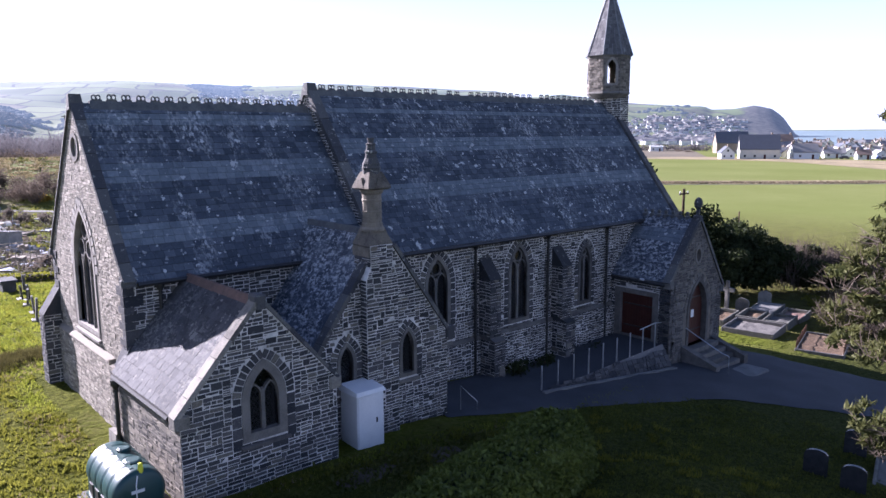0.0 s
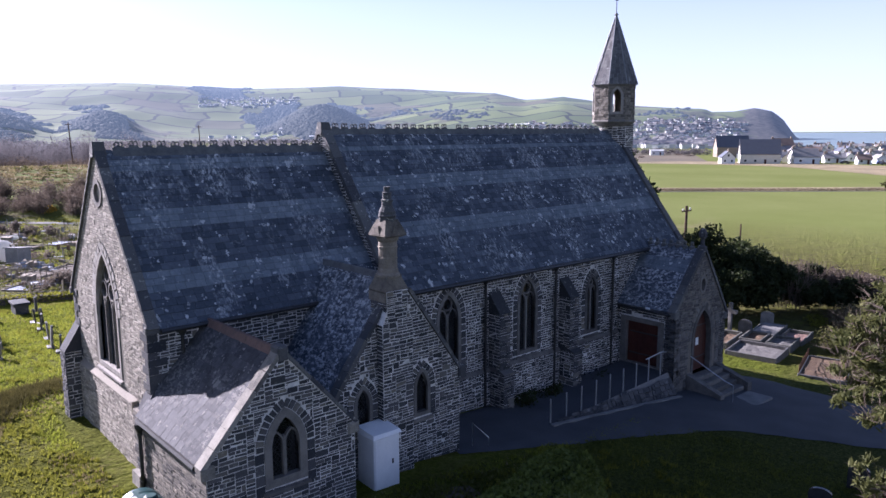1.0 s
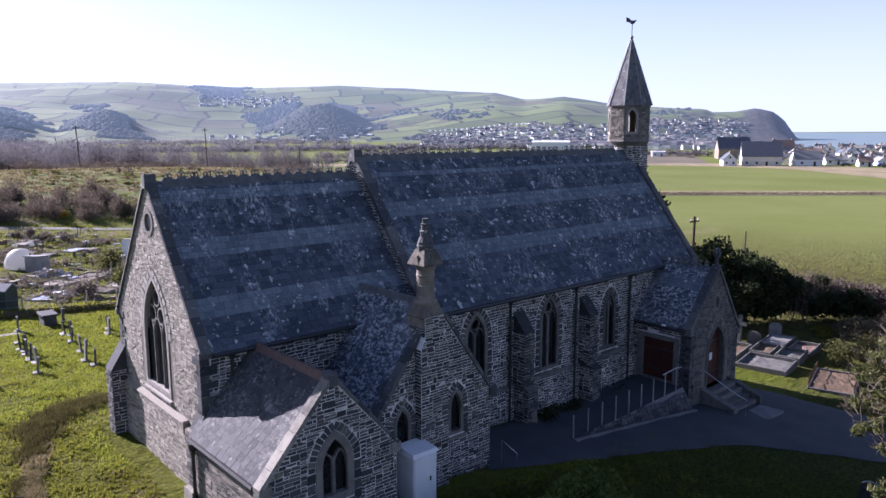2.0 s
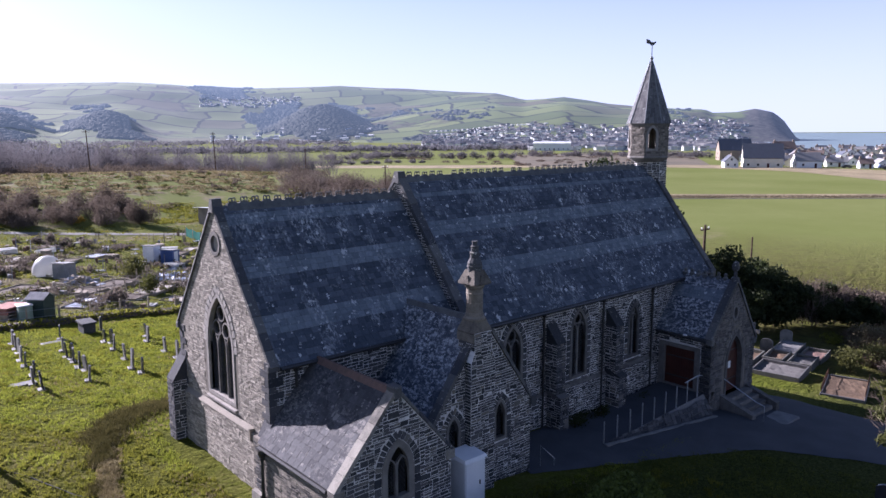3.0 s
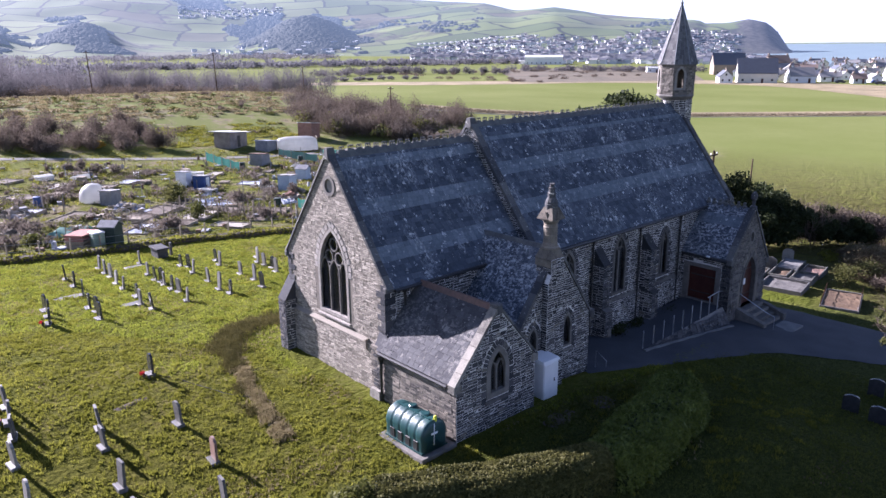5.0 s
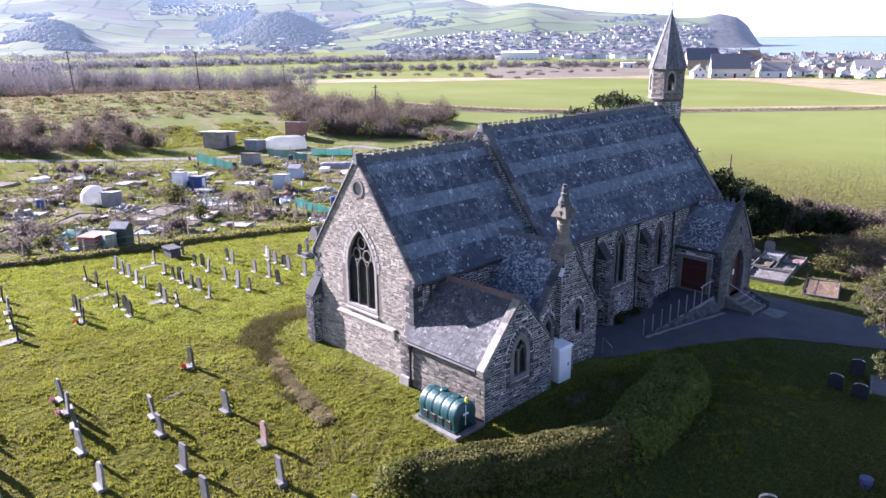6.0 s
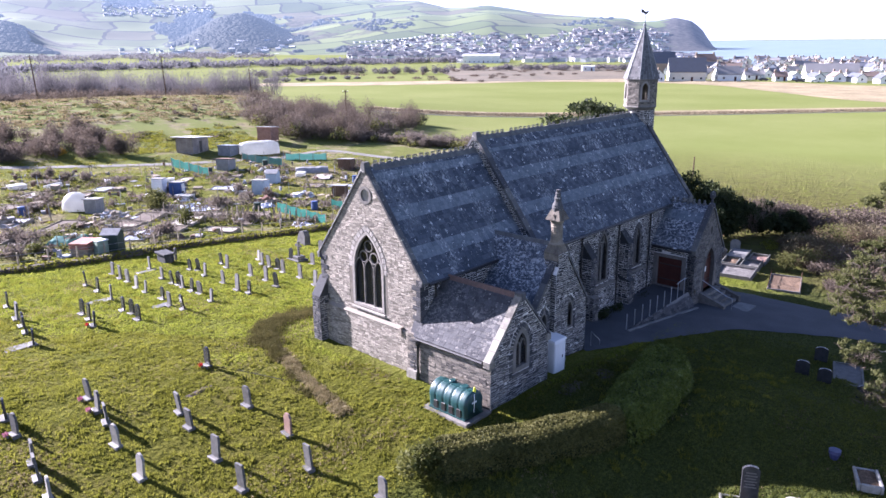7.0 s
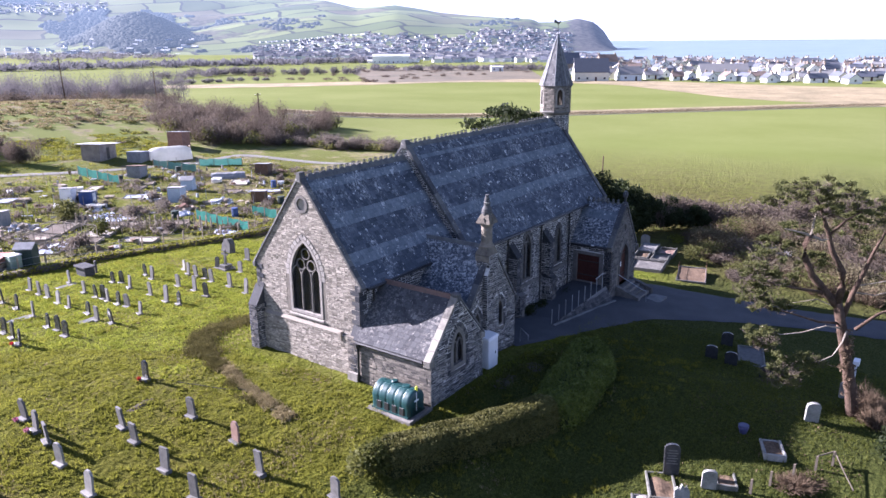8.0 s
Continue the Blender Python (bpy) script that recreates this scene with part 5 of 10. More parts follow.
m_deadwood = plain_mat("bleached_wood", (0.16, 0.13, 0.10), (0.34, 0.30, 0.24), 0.9, 3, 20, 0.02)


def rand_dir(r):
    while True:
        v = Vector((r.uniform(-1, 1), r.uniform(-1, 1), r.uniform(-1, 1)))
        if 0.05 < v.length < 1:
            return v.normalized()


def leaf(g, p, size, r, long=1.0, up=0.0):
    """One leaf or tuft: a bent pair of triangles."""
    a = rand_dir(r)
    a = (a + Vector((0, 0, up))).normalized()
    b = a.cross(rand_dir(r))
    if b.length < 0.05:
        return
    b.normalize()
    p = Vector(p)
    s = size * r.uniform(0.6, 1.3)
    g.add([p - b * s * 0.5, p + a * s * long + b * 0.1 * s, p + b * s * 0.5, p - a * s * long * 0.5], [(0, 1, 2), (0, 2, 3)])


def clump(g, c, rad, n, size, r, long=1.0, shell=0.55, up=0.0):
    """Leaves through an uneven ellipsoid, thicker towards its skin."""
    for _ in range(n):
        d = rand_dir(r)
        k = r.uniform(shell, 1.0) * (0.85 + 0.3 * noise.noise(Vector((d.x * 2 + c[0], d.y * 2 + c[1], d.z * 2))))
        leaf(g, (c[0] + d.x * rad[0] * k, c[1] + d.y * rad[1] * k, c[2] + d.z * rad[2] * k), size, r, long, up)


def twigs(g, c, rad, h, n, r, width=0.02):
    """Bare shoots that fan up from a root."""
    for _ in range(n):
        a = r.uniform(0, 2 * math.pi)
        k = math.sqrt(r.random())
        top = Vector((c[0] + math.cos(a) * rad * k, c[1] + math.sin(a) * rad * k, c[2] + h * r.uniform(0.45, 1.0) * (1.1 - 0.5 * k)))
        root = Vector((c[0] + math.cos(a) * rad * k * 0.45, c[1] + math.sin(a) * rad * k * 0.45, c[2] + r.uniform(0, h * 0.35)))
        mid = (top + root) / 2 + rand_dir(r) * h * 0.1
        w = rand_dir(r).cross(top - root)
        if w.length < 0.01:
            continue
        w = w.normalized() * width * r.uniform(0.6, 1.5)
        g.add([root - w, root + w, mid + w * 0.8, mid - w * 0.8, top], [(0, 1, 2, 3), (3, 2, 4)])
        for _k in range(2):
            e = mid + rand_dir(r) * h * 0.25 + Vector((0, 0, h * 0.1))
            g.add([mid - w * 0.5, mid + w * 0.5, e], [(0, 1, 2)])


def bush(name, x, y, rad, h, mat, label, n=700, size=0.11, category="bush", group="", kind="", bare=0, seed=0):
    r = random.Random(seed + int(x * 10) * 7 + int(y * 10))
    z = gz(x, y)
    t = thing(name, x, y, z, label, category, group, kind=kind)
    if bare:
        g = Geo()
        for _ in range(5):
            a, k = r.uniform(0, 6.28), r.uniform(0, 0.6)
            twigs(g, (rad[0] * k * math.cos(a), rad[1] * k * math.sin(a), -0.05), max(rad) * 0.6, h * r.uniform(0.7, 1.0), bare // 5, r)
        part("shoot_mass", g, m_shrub if mat in (m_shrub, m_scrub_dry, m_scrub_green) else m_twig_dark, t)
    if n:
        g = Geo()
        for _ in range(7):
            a, k = r.uniform(0, 6.28), r.uniform(0.1, 0.6)
            q = r.uniform(0.55, 0.8)
            clump(g, (rad[0] * k * math.cos(a), rad[1] * k * math.sin(a), h * r.uniform(0.35, 0.62)), (rad[0] * q, rad[1] * q, h * 0.46), n // 7, size, r)
        part("foliage", g, mat, t)
        part("stem", Geo().tube([(0, 0, -0.3), (0.1, 0.05, h * 0.3), (0.0, -0.1, h * 0.6)], 0.09, 0.03), m_bark, t)
    return t


# ---- tarmac, ramp, steps ----
m_tarmac = plain_mat("tarmac", (0.034, 0.037, 0.043), (0.064, 0.068, 0.076), 0.85, 0.6, 40, 0.012)


def strip(name, left, right, mat, lift, label, category, across=8, kind="structure", sub=10):
    """A sheet laid on the land between two edges, each a few points."""
    def dense(pts):
        out = []
        for i in range(len(pts) - 1):
            p0, p1 = pts[max(0, i - 1)], pts[i]
            p2, p3 = pts[i + 1], pts[min(len(pts) - 1, i + 2)]
            for k in range(sub):
                t = k / sub
                out.append(tuple(0.5 * (2 * b + (c - a) * t + (2 * a - 5 * b + 4 * c - d) * t * t + (3 * b - a - 3 * c + d) * t ** 3) for a, b, c, d in zip(p0, p1, p2, p3)))
        return out + [pts[-1]]
    a, b = dense(left), dense(right)
    v, f = [], []
    for p, q in zip(a, b):
        for k in range(across + 1):
            x, y = p[0] + (q[0] - p[0]) * k / across, p[1] + (q[1] - p[1]) * k / across
            e = 0.05 if k in (0, across) else 0.0
            v.append((x, y, gz(x, y) + lift - e))
    n = across + 1
    f = [(i * n + k, i * n + k + 1, (i + 1) * n + k + 1, (i + 1) * n + k) for i in range(len(a) - 1) for k in range(across)]
    ob = part(name, Geo().add(v, f), mat, smooth=True)
    return tagged(ob, label, category, kind=kind)


strip("road", [(8.3, -7.2), (11.3, -8.1), (15.7, -9.4), (19.5, -11.0), (23.1, -14.9), (25.4, -18.4), (27.5, -22.5), (31, -31), (36, -45)],
      [(8.7, -4.2), (13.0, -4.2), (20.0, -4.2), (26.5, -6.0), (28.4, -12.0), (29.8, -17.5), (32.0, -22.5), (36, -31), (41, -45)], m_tarmac, 0.07, "dark tarmac drive past the church porch", "road", 14)

ramp = thing("access_ramp", 0, 0, 0, "sloping tarmac ramp with stone edge up to the side door", "ramp")
r0, r1, ry0, ry1 = 13.3, 21.3, -6.75, -4.3
g = Geo().hexa([(r0, ry0, -2.6), (r1, ry0, -2.6), (r1, ry1, -2.6), (r0, ry1, -2.6), (r0, ry0, -1.04), (r1, ry0, -0.78), (r1, ry1, -0.78), (r0, ry1, -1.04)])
part("ramp_body", g, m_tarmac, ramp)
g = Geo().hexa([(r0, ry0 - 0.08, gz(r0, -7.0) - 0.2), (r1, ry0 - 0.63, gz(r1, -7.0) - 0.2), (r1, ry0, gz(r1, -7.0) - 0.2), (r0, ry0, gz(r0, -7.0) - 0.2), (r0, ry0 - 0.02, -1.02), (r1, ry0 - 0.02, -0.76), (r1, ry0 - 0.002, -0.76), (r0, ry0 - 0.002, -1.02)])
bank = part("stone_bank", g, stone_mat("bank_stone", [(0, (0.10, 0.10, 0.10)), (1, (0.22, 0.21, 0.20))], lichen=0.3), ramp)
bk_at = lambda s, z, d: (s, ry0 - (0.08 + 0.55 * (s - r0) / (r1 - r0)) * (1 - z / 1.2) - 0.03 + d * 0.7, gz(s, -7.0) - 0.1 + z * (0.3 + 0.7 * (s - r0) / (r1 - r0)) * 1.0 + d * -0.7)
stones_part(bank, courses([(r0 + 0.3, 0.0), (r1 - 0.05, 0.0), (r1 - 0.05, 1.15), (r0 + 0.3, 0.9)], [], bk_at, low=0.16, high=0.28, wide=(0.18, 0.4)), m_quoin)
part("kerb", Geo().hexa([(r0 - 0.1, ry0 - 0.28, gz(r0, -7) - 0.2), (r1 - 0.1, ry0 - 0.85, gz(r1, -7.5) - 0.2), (r1 - 0.1, ry0 - 0.68, gz(r1, -7.5) - 0.2), (r0 - 0.1, ry0 - 0.12, gz(r0, -7) - 0.2), (r0 - 0.1, ry0 - 0.28, gz(r0, -7) + 0.16), (r1 - 0.1, ry0 - 0.85, gz(r1, -7.5) + 0.16), (r1 - 0.1, ry0 - 0.68, gz(r1, -7.5) + 0.16), (r0 - 0.1, ry0 - 0.12, gz(r0, -7) + 0.16)]), m_kerb_pale, ramp, "pale concrete kerb")
for i in range(9):
    x = r0 + 0.05 + (r1 - 0.6 - r0) * i / 8
    z = -1.04 + 0.26 * (x - r0) / (r1 - r0)
    part("rail_post", Geo().lathe(x, ry0 + 0.03, [(0.032, z - 0.15), (0.030, z + 1.02), (0.012, z + 1.05)], 8), m_steel, ramp)
part("handrail", Geo().tube([(r1 - 1.7, ry0 + 0.03, 0.19), (r1 - 0.55, ry0 + 0.03, 0.28), (r1 - 0.1, ry0 + 0.03, 0.2)], 0.024, n=6), m_steel, ramp)

steps = thing("porch_steps", 0, 0, 0, "worn stone steps with a side wall before the arched door", "steps")
for i in range(4):
    z = -1.18 - i * 0.20
    part("step", Geo().cbox(22.75, PS - 0.45 - i * 0.36, -3.2, 25.0, PS + 0.05, z, 0.025), m_dressed, steps)
for k, xx in enumerate((22.45, 25.0)):
    part("side_wall", Geo().hexa([(xx, PS - 1.7, -3.2), (xx + 0.34, PS - 1.7, -3.2), (xx + 0.34, PS, -3.2), (xx, PS, -3.2), (xx, PS - 1.7, -1.62), (xx + 0.34, PS - 1.7, -1.62), (xx + 0.34, PS, -1.05), (xx, PS, -1.05)]), m_dressed, steps)
part("landing_slab", Geo().cbox(23.0, PS - 2.9, -2.6, 24.9, PS - 1.75, -1.93, 0.03), m_kerb_pale, steps, "pale concrete slab")
part("handrail", Geo().tube([(22.7, PS - 0.05, -0.25), (22.75, PS - 1.7, -1.0), (22.75, PS - 2.1, -1.1), (22.75, PS - 2.1, -2.1)], 0.025, n=6), m_steel, steps, "grey steel handrail")
part("rail_end", Geo().tube([(9.05, -7.0, -0.7), (9.05, -7.0, 0.35), (9.6, -7.2, -0.25), (9.6, -7.2, -0.8)], 0.022, n=6), m_steel, steps, "grey steel handrail")

# ---- oil tank, cabinet ----
m_tank = plain_mat("green_plastic", (0.007, 0.040, 0.042), (0.014, 0.062, 0.063), 0.42, 1.5, 30, 0.002, 0, 0.5)
m_yellow = plain_mat("yellow_plastic", (0.55, 0.55, 0.03), (0.72, 0.72, 0.06), 0.5, 3, 30, 0)
pad = part("concrete_pad", Geo().cbox(-2.05, -8.0, -0.6, -0.42, -5.5, -0.02, 0.03), plain_mat("stained_concrete", (0.08, 0.075, 0.065), (0.22, 0.205, 0.185), 0.95, 1.8, 30, 0.015))
tagged(pad, "rough concrete pad under the oil tank", "concrete pad")
tank = thing("oil_tank", -1.28, -6.75, -0.02, "dark green ribbed plastic oil tank on a concrete pad", "oil tank")
prof = []
for i in range(41):
    y = -1.05 + 2.1 * i / 40
    end = min(1.0, (1.05 - abs(y)) / 0.16)
    r = 0.58 * (0.80 + 0.20 * math.sqrt(max(0, 1 - (1 - end) ** 2)))
    groove = min(abs(y - q) for q in (-0.63, -0.21, 0.21, 0.63))
    prof.append((r - (0.035 if groove < 0.035 else 0.0), y))
g = Geo()
n = 28


def barrel(r, k):
    """Round above, with straight skirts below."""
    c, q = math.cos(2 * math.pi * k / n), math.sin(2 * math.pi * k / n)
    if q >= 0:
        return r * c, 0.60 + 0.97 * r * q
    return 0.95 * r * math.copysign(min(1.0, abs(c) * 1.8), c), 0.60 - 0.56 * min(1.0, -q * 1.5)


for r, y in prof:
    ring_k = [barrel(r, k) for k in range(n)]
    g.v += [(x, y, z) for x, z in ring_k]
for i in range(40):
    for k in range(n):
        j = (k + 1) % n
        g.f.append((i * n + j, i * n + k, (i + 1) * n + k, (i + 1) * n + j))
        g.m.append(0)
g.f += [tuple(range(n)), tuple(range(41 * n - 1, 40 * n - 1, -1))]
g.m += [0, 0]
part("tank_body", g, m_tank, tank, smooth=True)
# no recess is cut: proud black blocks imitate the skirt's shaded slots
for y in (-0.63, -0.21, 0.21, 0.63):
    part("skirt_slot", Geo().cbox(-0.575, y - 0.12, 0.06, 0.575, y + 0.12, 0.42, 0.012), m_iron, tank, "black block standing in for a shaded slot in the tank's skirt")
part("skid", Geo().box(-0.6, -1.0, 0, -0.42, 1.0, 0.07).box(0.42, -1.0, 0, 0.6, 1.0, 0.07), m_tank, tank)
part("filler_cap", Geo().lathe(0.1, 0.25, [(0.16, 1.10), (0.16, 1.20), (0.12, 1.23)], 12), m_tank, tank)
part("inspection_lid", Geo().lathe(0.05, -0.45, [(0.20, 1.10), (0.20, 1.18), (0.15, 1.20)], 12), m_tank, tank)
part("lid_strap", Geo().box(-0.14, -0.85, 1.12, -0.06, 0.85, 1.17), m_tank, tank)
part("gauge_pipe", Geo().tube([(-0.1, -1.08, 0.25), (-0.1, -1.1, 0.85), (-0.05, -1.05, 1.05)], 0.014), m_white, tank, "white sight pipe")
part("gauge_cap", Geo().lathe(0.05, -0.98, [(0.05, 1.0), (0.06, 1.15), (0.05, 1.28), (0.03, 1.30)], 8), m_yellow, tank, "bright yellow gauge cap")
part("name_plate", Geo().box(-0.20, -1.075, 0.66, 0.08, -1.055, 0.73), m_white, tank, "small white plate")

cab = thing("steel_cabinet", 4.97, -7.35, gz(4.97, -7.4) + 0.02, "tall white steel boiler cabinet against the wall", "cabinet")
part("cabinet_body", Geo().cbox(-0.45, -0.40, -0.3, 0.45, 0.42, 1.52, 0.02), m_white, cab)
part("cabinet_top", Geo().hexa([(-0.50, -0.46, 1.52), (0.50, -0.46, 1.52), (0.50, 0.44, 1.52), (-0.50, 0.44, 1.52), (-0.46, -0.40, 1.62), (0.46, -0.40, 1.62), (0.46, 0.40, 1.70), (-0.46, 0.40, 1.70)]), m_white, cab)
door_c = part("cabinet_door", Geo().cbox(-0.42, -0.425, -0.02, 0.42, -0.398, 1.46, 0.008), m_white, cab)
part("handle", Geo().box(0.16, -0.45, 0.66, 0.20, -0.42, 0.80), m_iron, door_c, "small black handle")

# ---- hedge round the corner of the vestry ----
def hedge_run(name, pts, half, height, label, n, mat, core, size=0.085, seed=3):
    r = random.Random(seed)
    h = thing(name, 0, 0, 0, label, "hedge")
    dense = []
    for i in range(len(pts) - 1):
        for k in range(8):
            t = k / 8
            dense.append([a + (b - a) * t for a, b in zip(pts[i], pts[i + 1])])
    dense.append(list(pts[-1]))
    g, rings, m = Geo(), [], 12
    for i, (x, y, hw, ht) in enumerate(dense):
        x0, y0 = dense[max(0, i - 1)][:2]
        x1, y1 = dense[min(len(dense) - 1, i + 1)][:2]
        d = Vector((x1 - x0, y1 - y0, 0)).normalized()
        s = Vector((d.y, -d.x, 0))
        e = 0.55 if i in (0, len(dense) - 1) else 1.0
        ringp = []
        for k in range(m):
            a = math.pi * k / (m - 1)
            cx_, cz = math.copysign(abs(math.cos(a)) ** 0.5, math.cos(a)), math.sin(a) ** 0.5
            wob = 1 + 0.10 * noise.noise(Vector((x * 0.8, y * 0.8, k * 0.7)))
            p = Vector((x, y, 0)) + s * hw * cx_ * e * wob
            ringp.append(Vector((p.x, p.y, gz(x, y) - 0.45 + (ht + 0.45) * cz * wob * (0.8 if e < 1 else 1))))
        rings.append(ringp)
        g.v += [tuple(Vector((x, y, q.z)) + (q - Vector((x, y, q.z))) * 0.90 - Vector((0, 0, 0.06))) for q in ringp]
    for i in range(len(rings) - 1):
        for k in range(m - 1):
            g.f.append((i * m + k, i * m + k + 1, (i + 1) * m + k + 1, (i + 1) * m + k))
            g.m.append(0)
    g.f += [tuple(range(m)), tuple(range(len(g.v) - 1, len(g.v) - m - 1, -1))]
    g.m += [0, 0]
    # dark solid filler behind the leaves, so that the hedge is not see-through
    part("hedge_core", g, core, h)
    lg = Geo()
    for _ in range(n):
        i, k = r.randrange(len(rings) - 1), r.randrange(m - 1)
        u, w = r.random(), r.random()
        p = rings[i][k] * (1 - u) * (1 - w) + rings[i + 1][k] * u * (1 - w) + rings[i][k + 1] * (1 - u) * w + rings[i + 1][k + 1] * u * w
        leaf(lg, p + rand_dir(r) * 0.05, size, r, 1.1, 0.2)
    for ring in (rings[0], rings[-1]):
        c = sum(ring, Vector()) / len(ring)
        rad = (ring[0] - ring[-1]).length / 2
        clump(lg, (c.x, c.y, c.z - 0.1), (rad, rad, (ring[m // 2].z - ring[0].z) * 0.6), n // 12, size, r, 1.1, 0.5, 0.2)
    lo = part("hedge_leaves", lg, mat, h)
    lo["kind"] = "stuff"
    return h


m_leaf_privet = leaf_mat("privet_leaf", (0.040, 0.046, 0.011), (0.185, 0.172, 0.055), 0.75, 0.3)
m_leaf_laurel = leaf_mat("laurel_leaf", (0.050, 0.070, 0.014), (0.190, 0.225, 0.045), 0.5, 0.35)
level = lambda pts, z: [(x, y, w, z - gz(x, y)) for x, y, w in pts]
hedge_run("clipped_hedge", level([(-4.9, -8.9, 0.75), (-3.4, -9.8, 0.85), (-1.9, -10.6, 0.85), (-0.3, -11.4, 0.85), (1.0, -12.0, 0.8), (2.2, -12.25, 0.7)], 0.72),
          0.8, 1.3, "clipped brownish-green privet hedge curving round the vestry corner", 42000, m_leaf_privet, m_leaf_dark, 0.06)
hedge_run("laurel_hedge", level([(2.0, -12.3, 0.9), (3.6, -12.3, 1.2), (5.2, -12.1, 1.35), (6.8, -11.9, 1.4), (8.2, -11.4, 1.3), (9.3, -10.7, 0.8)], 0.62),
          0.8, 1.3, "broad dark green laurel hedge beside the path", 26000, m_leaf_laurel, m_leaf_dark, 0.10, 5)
bush("ivy_bush", -5.3, -8.75, (1.05, 0.9), 1.35, m_leaf_hedge, "leafy green ivy and bramble at the hedge's end", 2600, 0.085, seed=4)

# ---- churchyard grass: tussocks and the old ditch ----
def tufts(name, spots, mat, label, size=(0.04, 0.10), blades=4, seed=1, category="grass"):
    r = random.Random(seed)
    g = Geo()
    for x, y in spots:
        z = gz(x, y) - 0.01
        for _ in range(blades):
            h, a, w = r.uniform(*size), r.uniform(0, 6.28), r.uniform(0.012, 0.03)
            lean = Vector((r.uniform(-0.6, 0.6) * h, r.uniform(-0.6, 0.6) * h, h))
            o = Vector((x + r.uniform(-0.06, 0.06), y + r.uniform(-0.06, 0.06), z))
            s = Vector((math.cos(a) * w, math.sin(a) * w, 0))
            g.add([o - s, o + s, o + lean], [(0, 1, 2)])
    ob = part(name, g, mat)
    return tagged(ob, label, category, kind="stuff")


def in_yard(x, y):
    if -0.9 < x < 27 and -8.1 < y < 4.3:
        return False
    if x > 8 and y < -4 and y > -20 - (x - 23) * 2:
        return y < -12.5 - max(0, x - 17) * 0.6
    return True


gr = random.Random(11)
spots = []
while len(spots) < 115000:
    x, y = gr.uniform(-19, 20), gr.uniform(-24, 29)
    if in_yard(x, y) and noise.noise(Vector((x * 0.5, y * 0.5, 9))) > gr.uniform(-0.9, 0.35):
        spots.append((x, y))
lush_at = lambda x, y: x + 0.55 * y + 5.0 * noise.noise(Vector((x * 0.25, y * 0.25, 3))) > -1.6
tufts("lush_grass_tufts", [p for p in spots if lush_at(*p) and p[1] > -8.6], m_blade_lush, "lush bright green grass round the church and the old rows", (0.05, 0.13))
# blades south of the church are darker too, shade painted into their colour
tufts("mossy_grass_tufts", [p for p in spots if p[1] <= -8.6], m_blade_shaded, "thin grass south of the church, its colour darkened for the church's shade", (0.04, 0.10), 4, 8)
spots = [p for p in spots if p[1] > -8.6 and not lush_at(*p)]
tufts("grass_tufts", spots, m_blade, "uneven green grass tufts on the churchyard lawn", (0.05, 0.12))
spots = []
while len(spots) < 13000:
    x, y = gr.uniform(-19, 14), gr.uniform(-16, 28)
    ridge = 1 - abs(noise.noise(Vector((x * 0.55, y * 0.75, 21)))) * 4
    if in_yard(x, y) and ridge > gr.uniform(0.1, 1.0):
        spots += [(x + gr.gauss(0, 0.10), y + gr.gauss(0, 0.10)) for _ in range(7)]
tufts("lawn_tussocks", spots, m_blade, "longer tussocks of grass in wavering lines on the lawn", (0.08, 0.17), 5, 31)
DITCH = [(3.4, 5.9), (1.9, 6.9), (0.2, 7.4), (-1.4, 6.7), (-2.5, 5.4), (-3.1, 3.6), (-3.6, 1.9), (-4.1, 0.2), (-4.5, -1.7), (-4.8, -3.6)]
spots = []
for i in range(10000):
    k = gr.random() * (len(DITCH) - 1.001)
    a, b = DITCH[int(k)], DITCH[int(k) + 1]
    f = k - int(k)
    w = 0.75 if k < 4.5 else 0.30
    spots.append((a[0] + (b[0] - a[0]) * f + gr.gauss(0, w * 0.5), a[1] + (b[1] - a[1]) * f + gr.gauss(0, w * 0.5)))
tufts("ditch_grass", [s for s in spots[:7200] if s[1] > 2.6], m_bank, "long dark olive grass along an old ditch", (0.12, 0.30), 5, 2, "long grass")
tufts("dry_ditch_grass", [(x + 0.25, y) for x, y in spots[7200:] if y < 4.2 and noise.noise(Vector((x * 0.9, y * 0.9, 4))) > -0.35], m_dry, "dry straw-coloured grass along an old ditch", (0.05, 0.16), 6, 4, "long grass")
tufts("ditch_edge", [(x - 0.2, y + 0.1) for x, y in spots[2000:4600] if y < 4.5 and noise.noise(Vector((x * 0.8, y * 0.8, 1))) > 0.0], m_bank, "dark grass edge of an old ditch", (0.08, 0.2), 4, 6, "long grass")
spots = []
while len(spots) < 3500:
    x, y = gr.uniform(-18, 12), gr.uniform(-14, 28)
    if in_yard(x, y) and noise.noise(Vector((x * 0.28, y * 0.28, 2))) > 0.22 + gr.uniform(0, 0.3):
        spots.append((x, y))
tufts("dry_tufts", spots, m_dry, "patches of dry straw grass in the lawn", (0.05, 0.13), 4, 5)
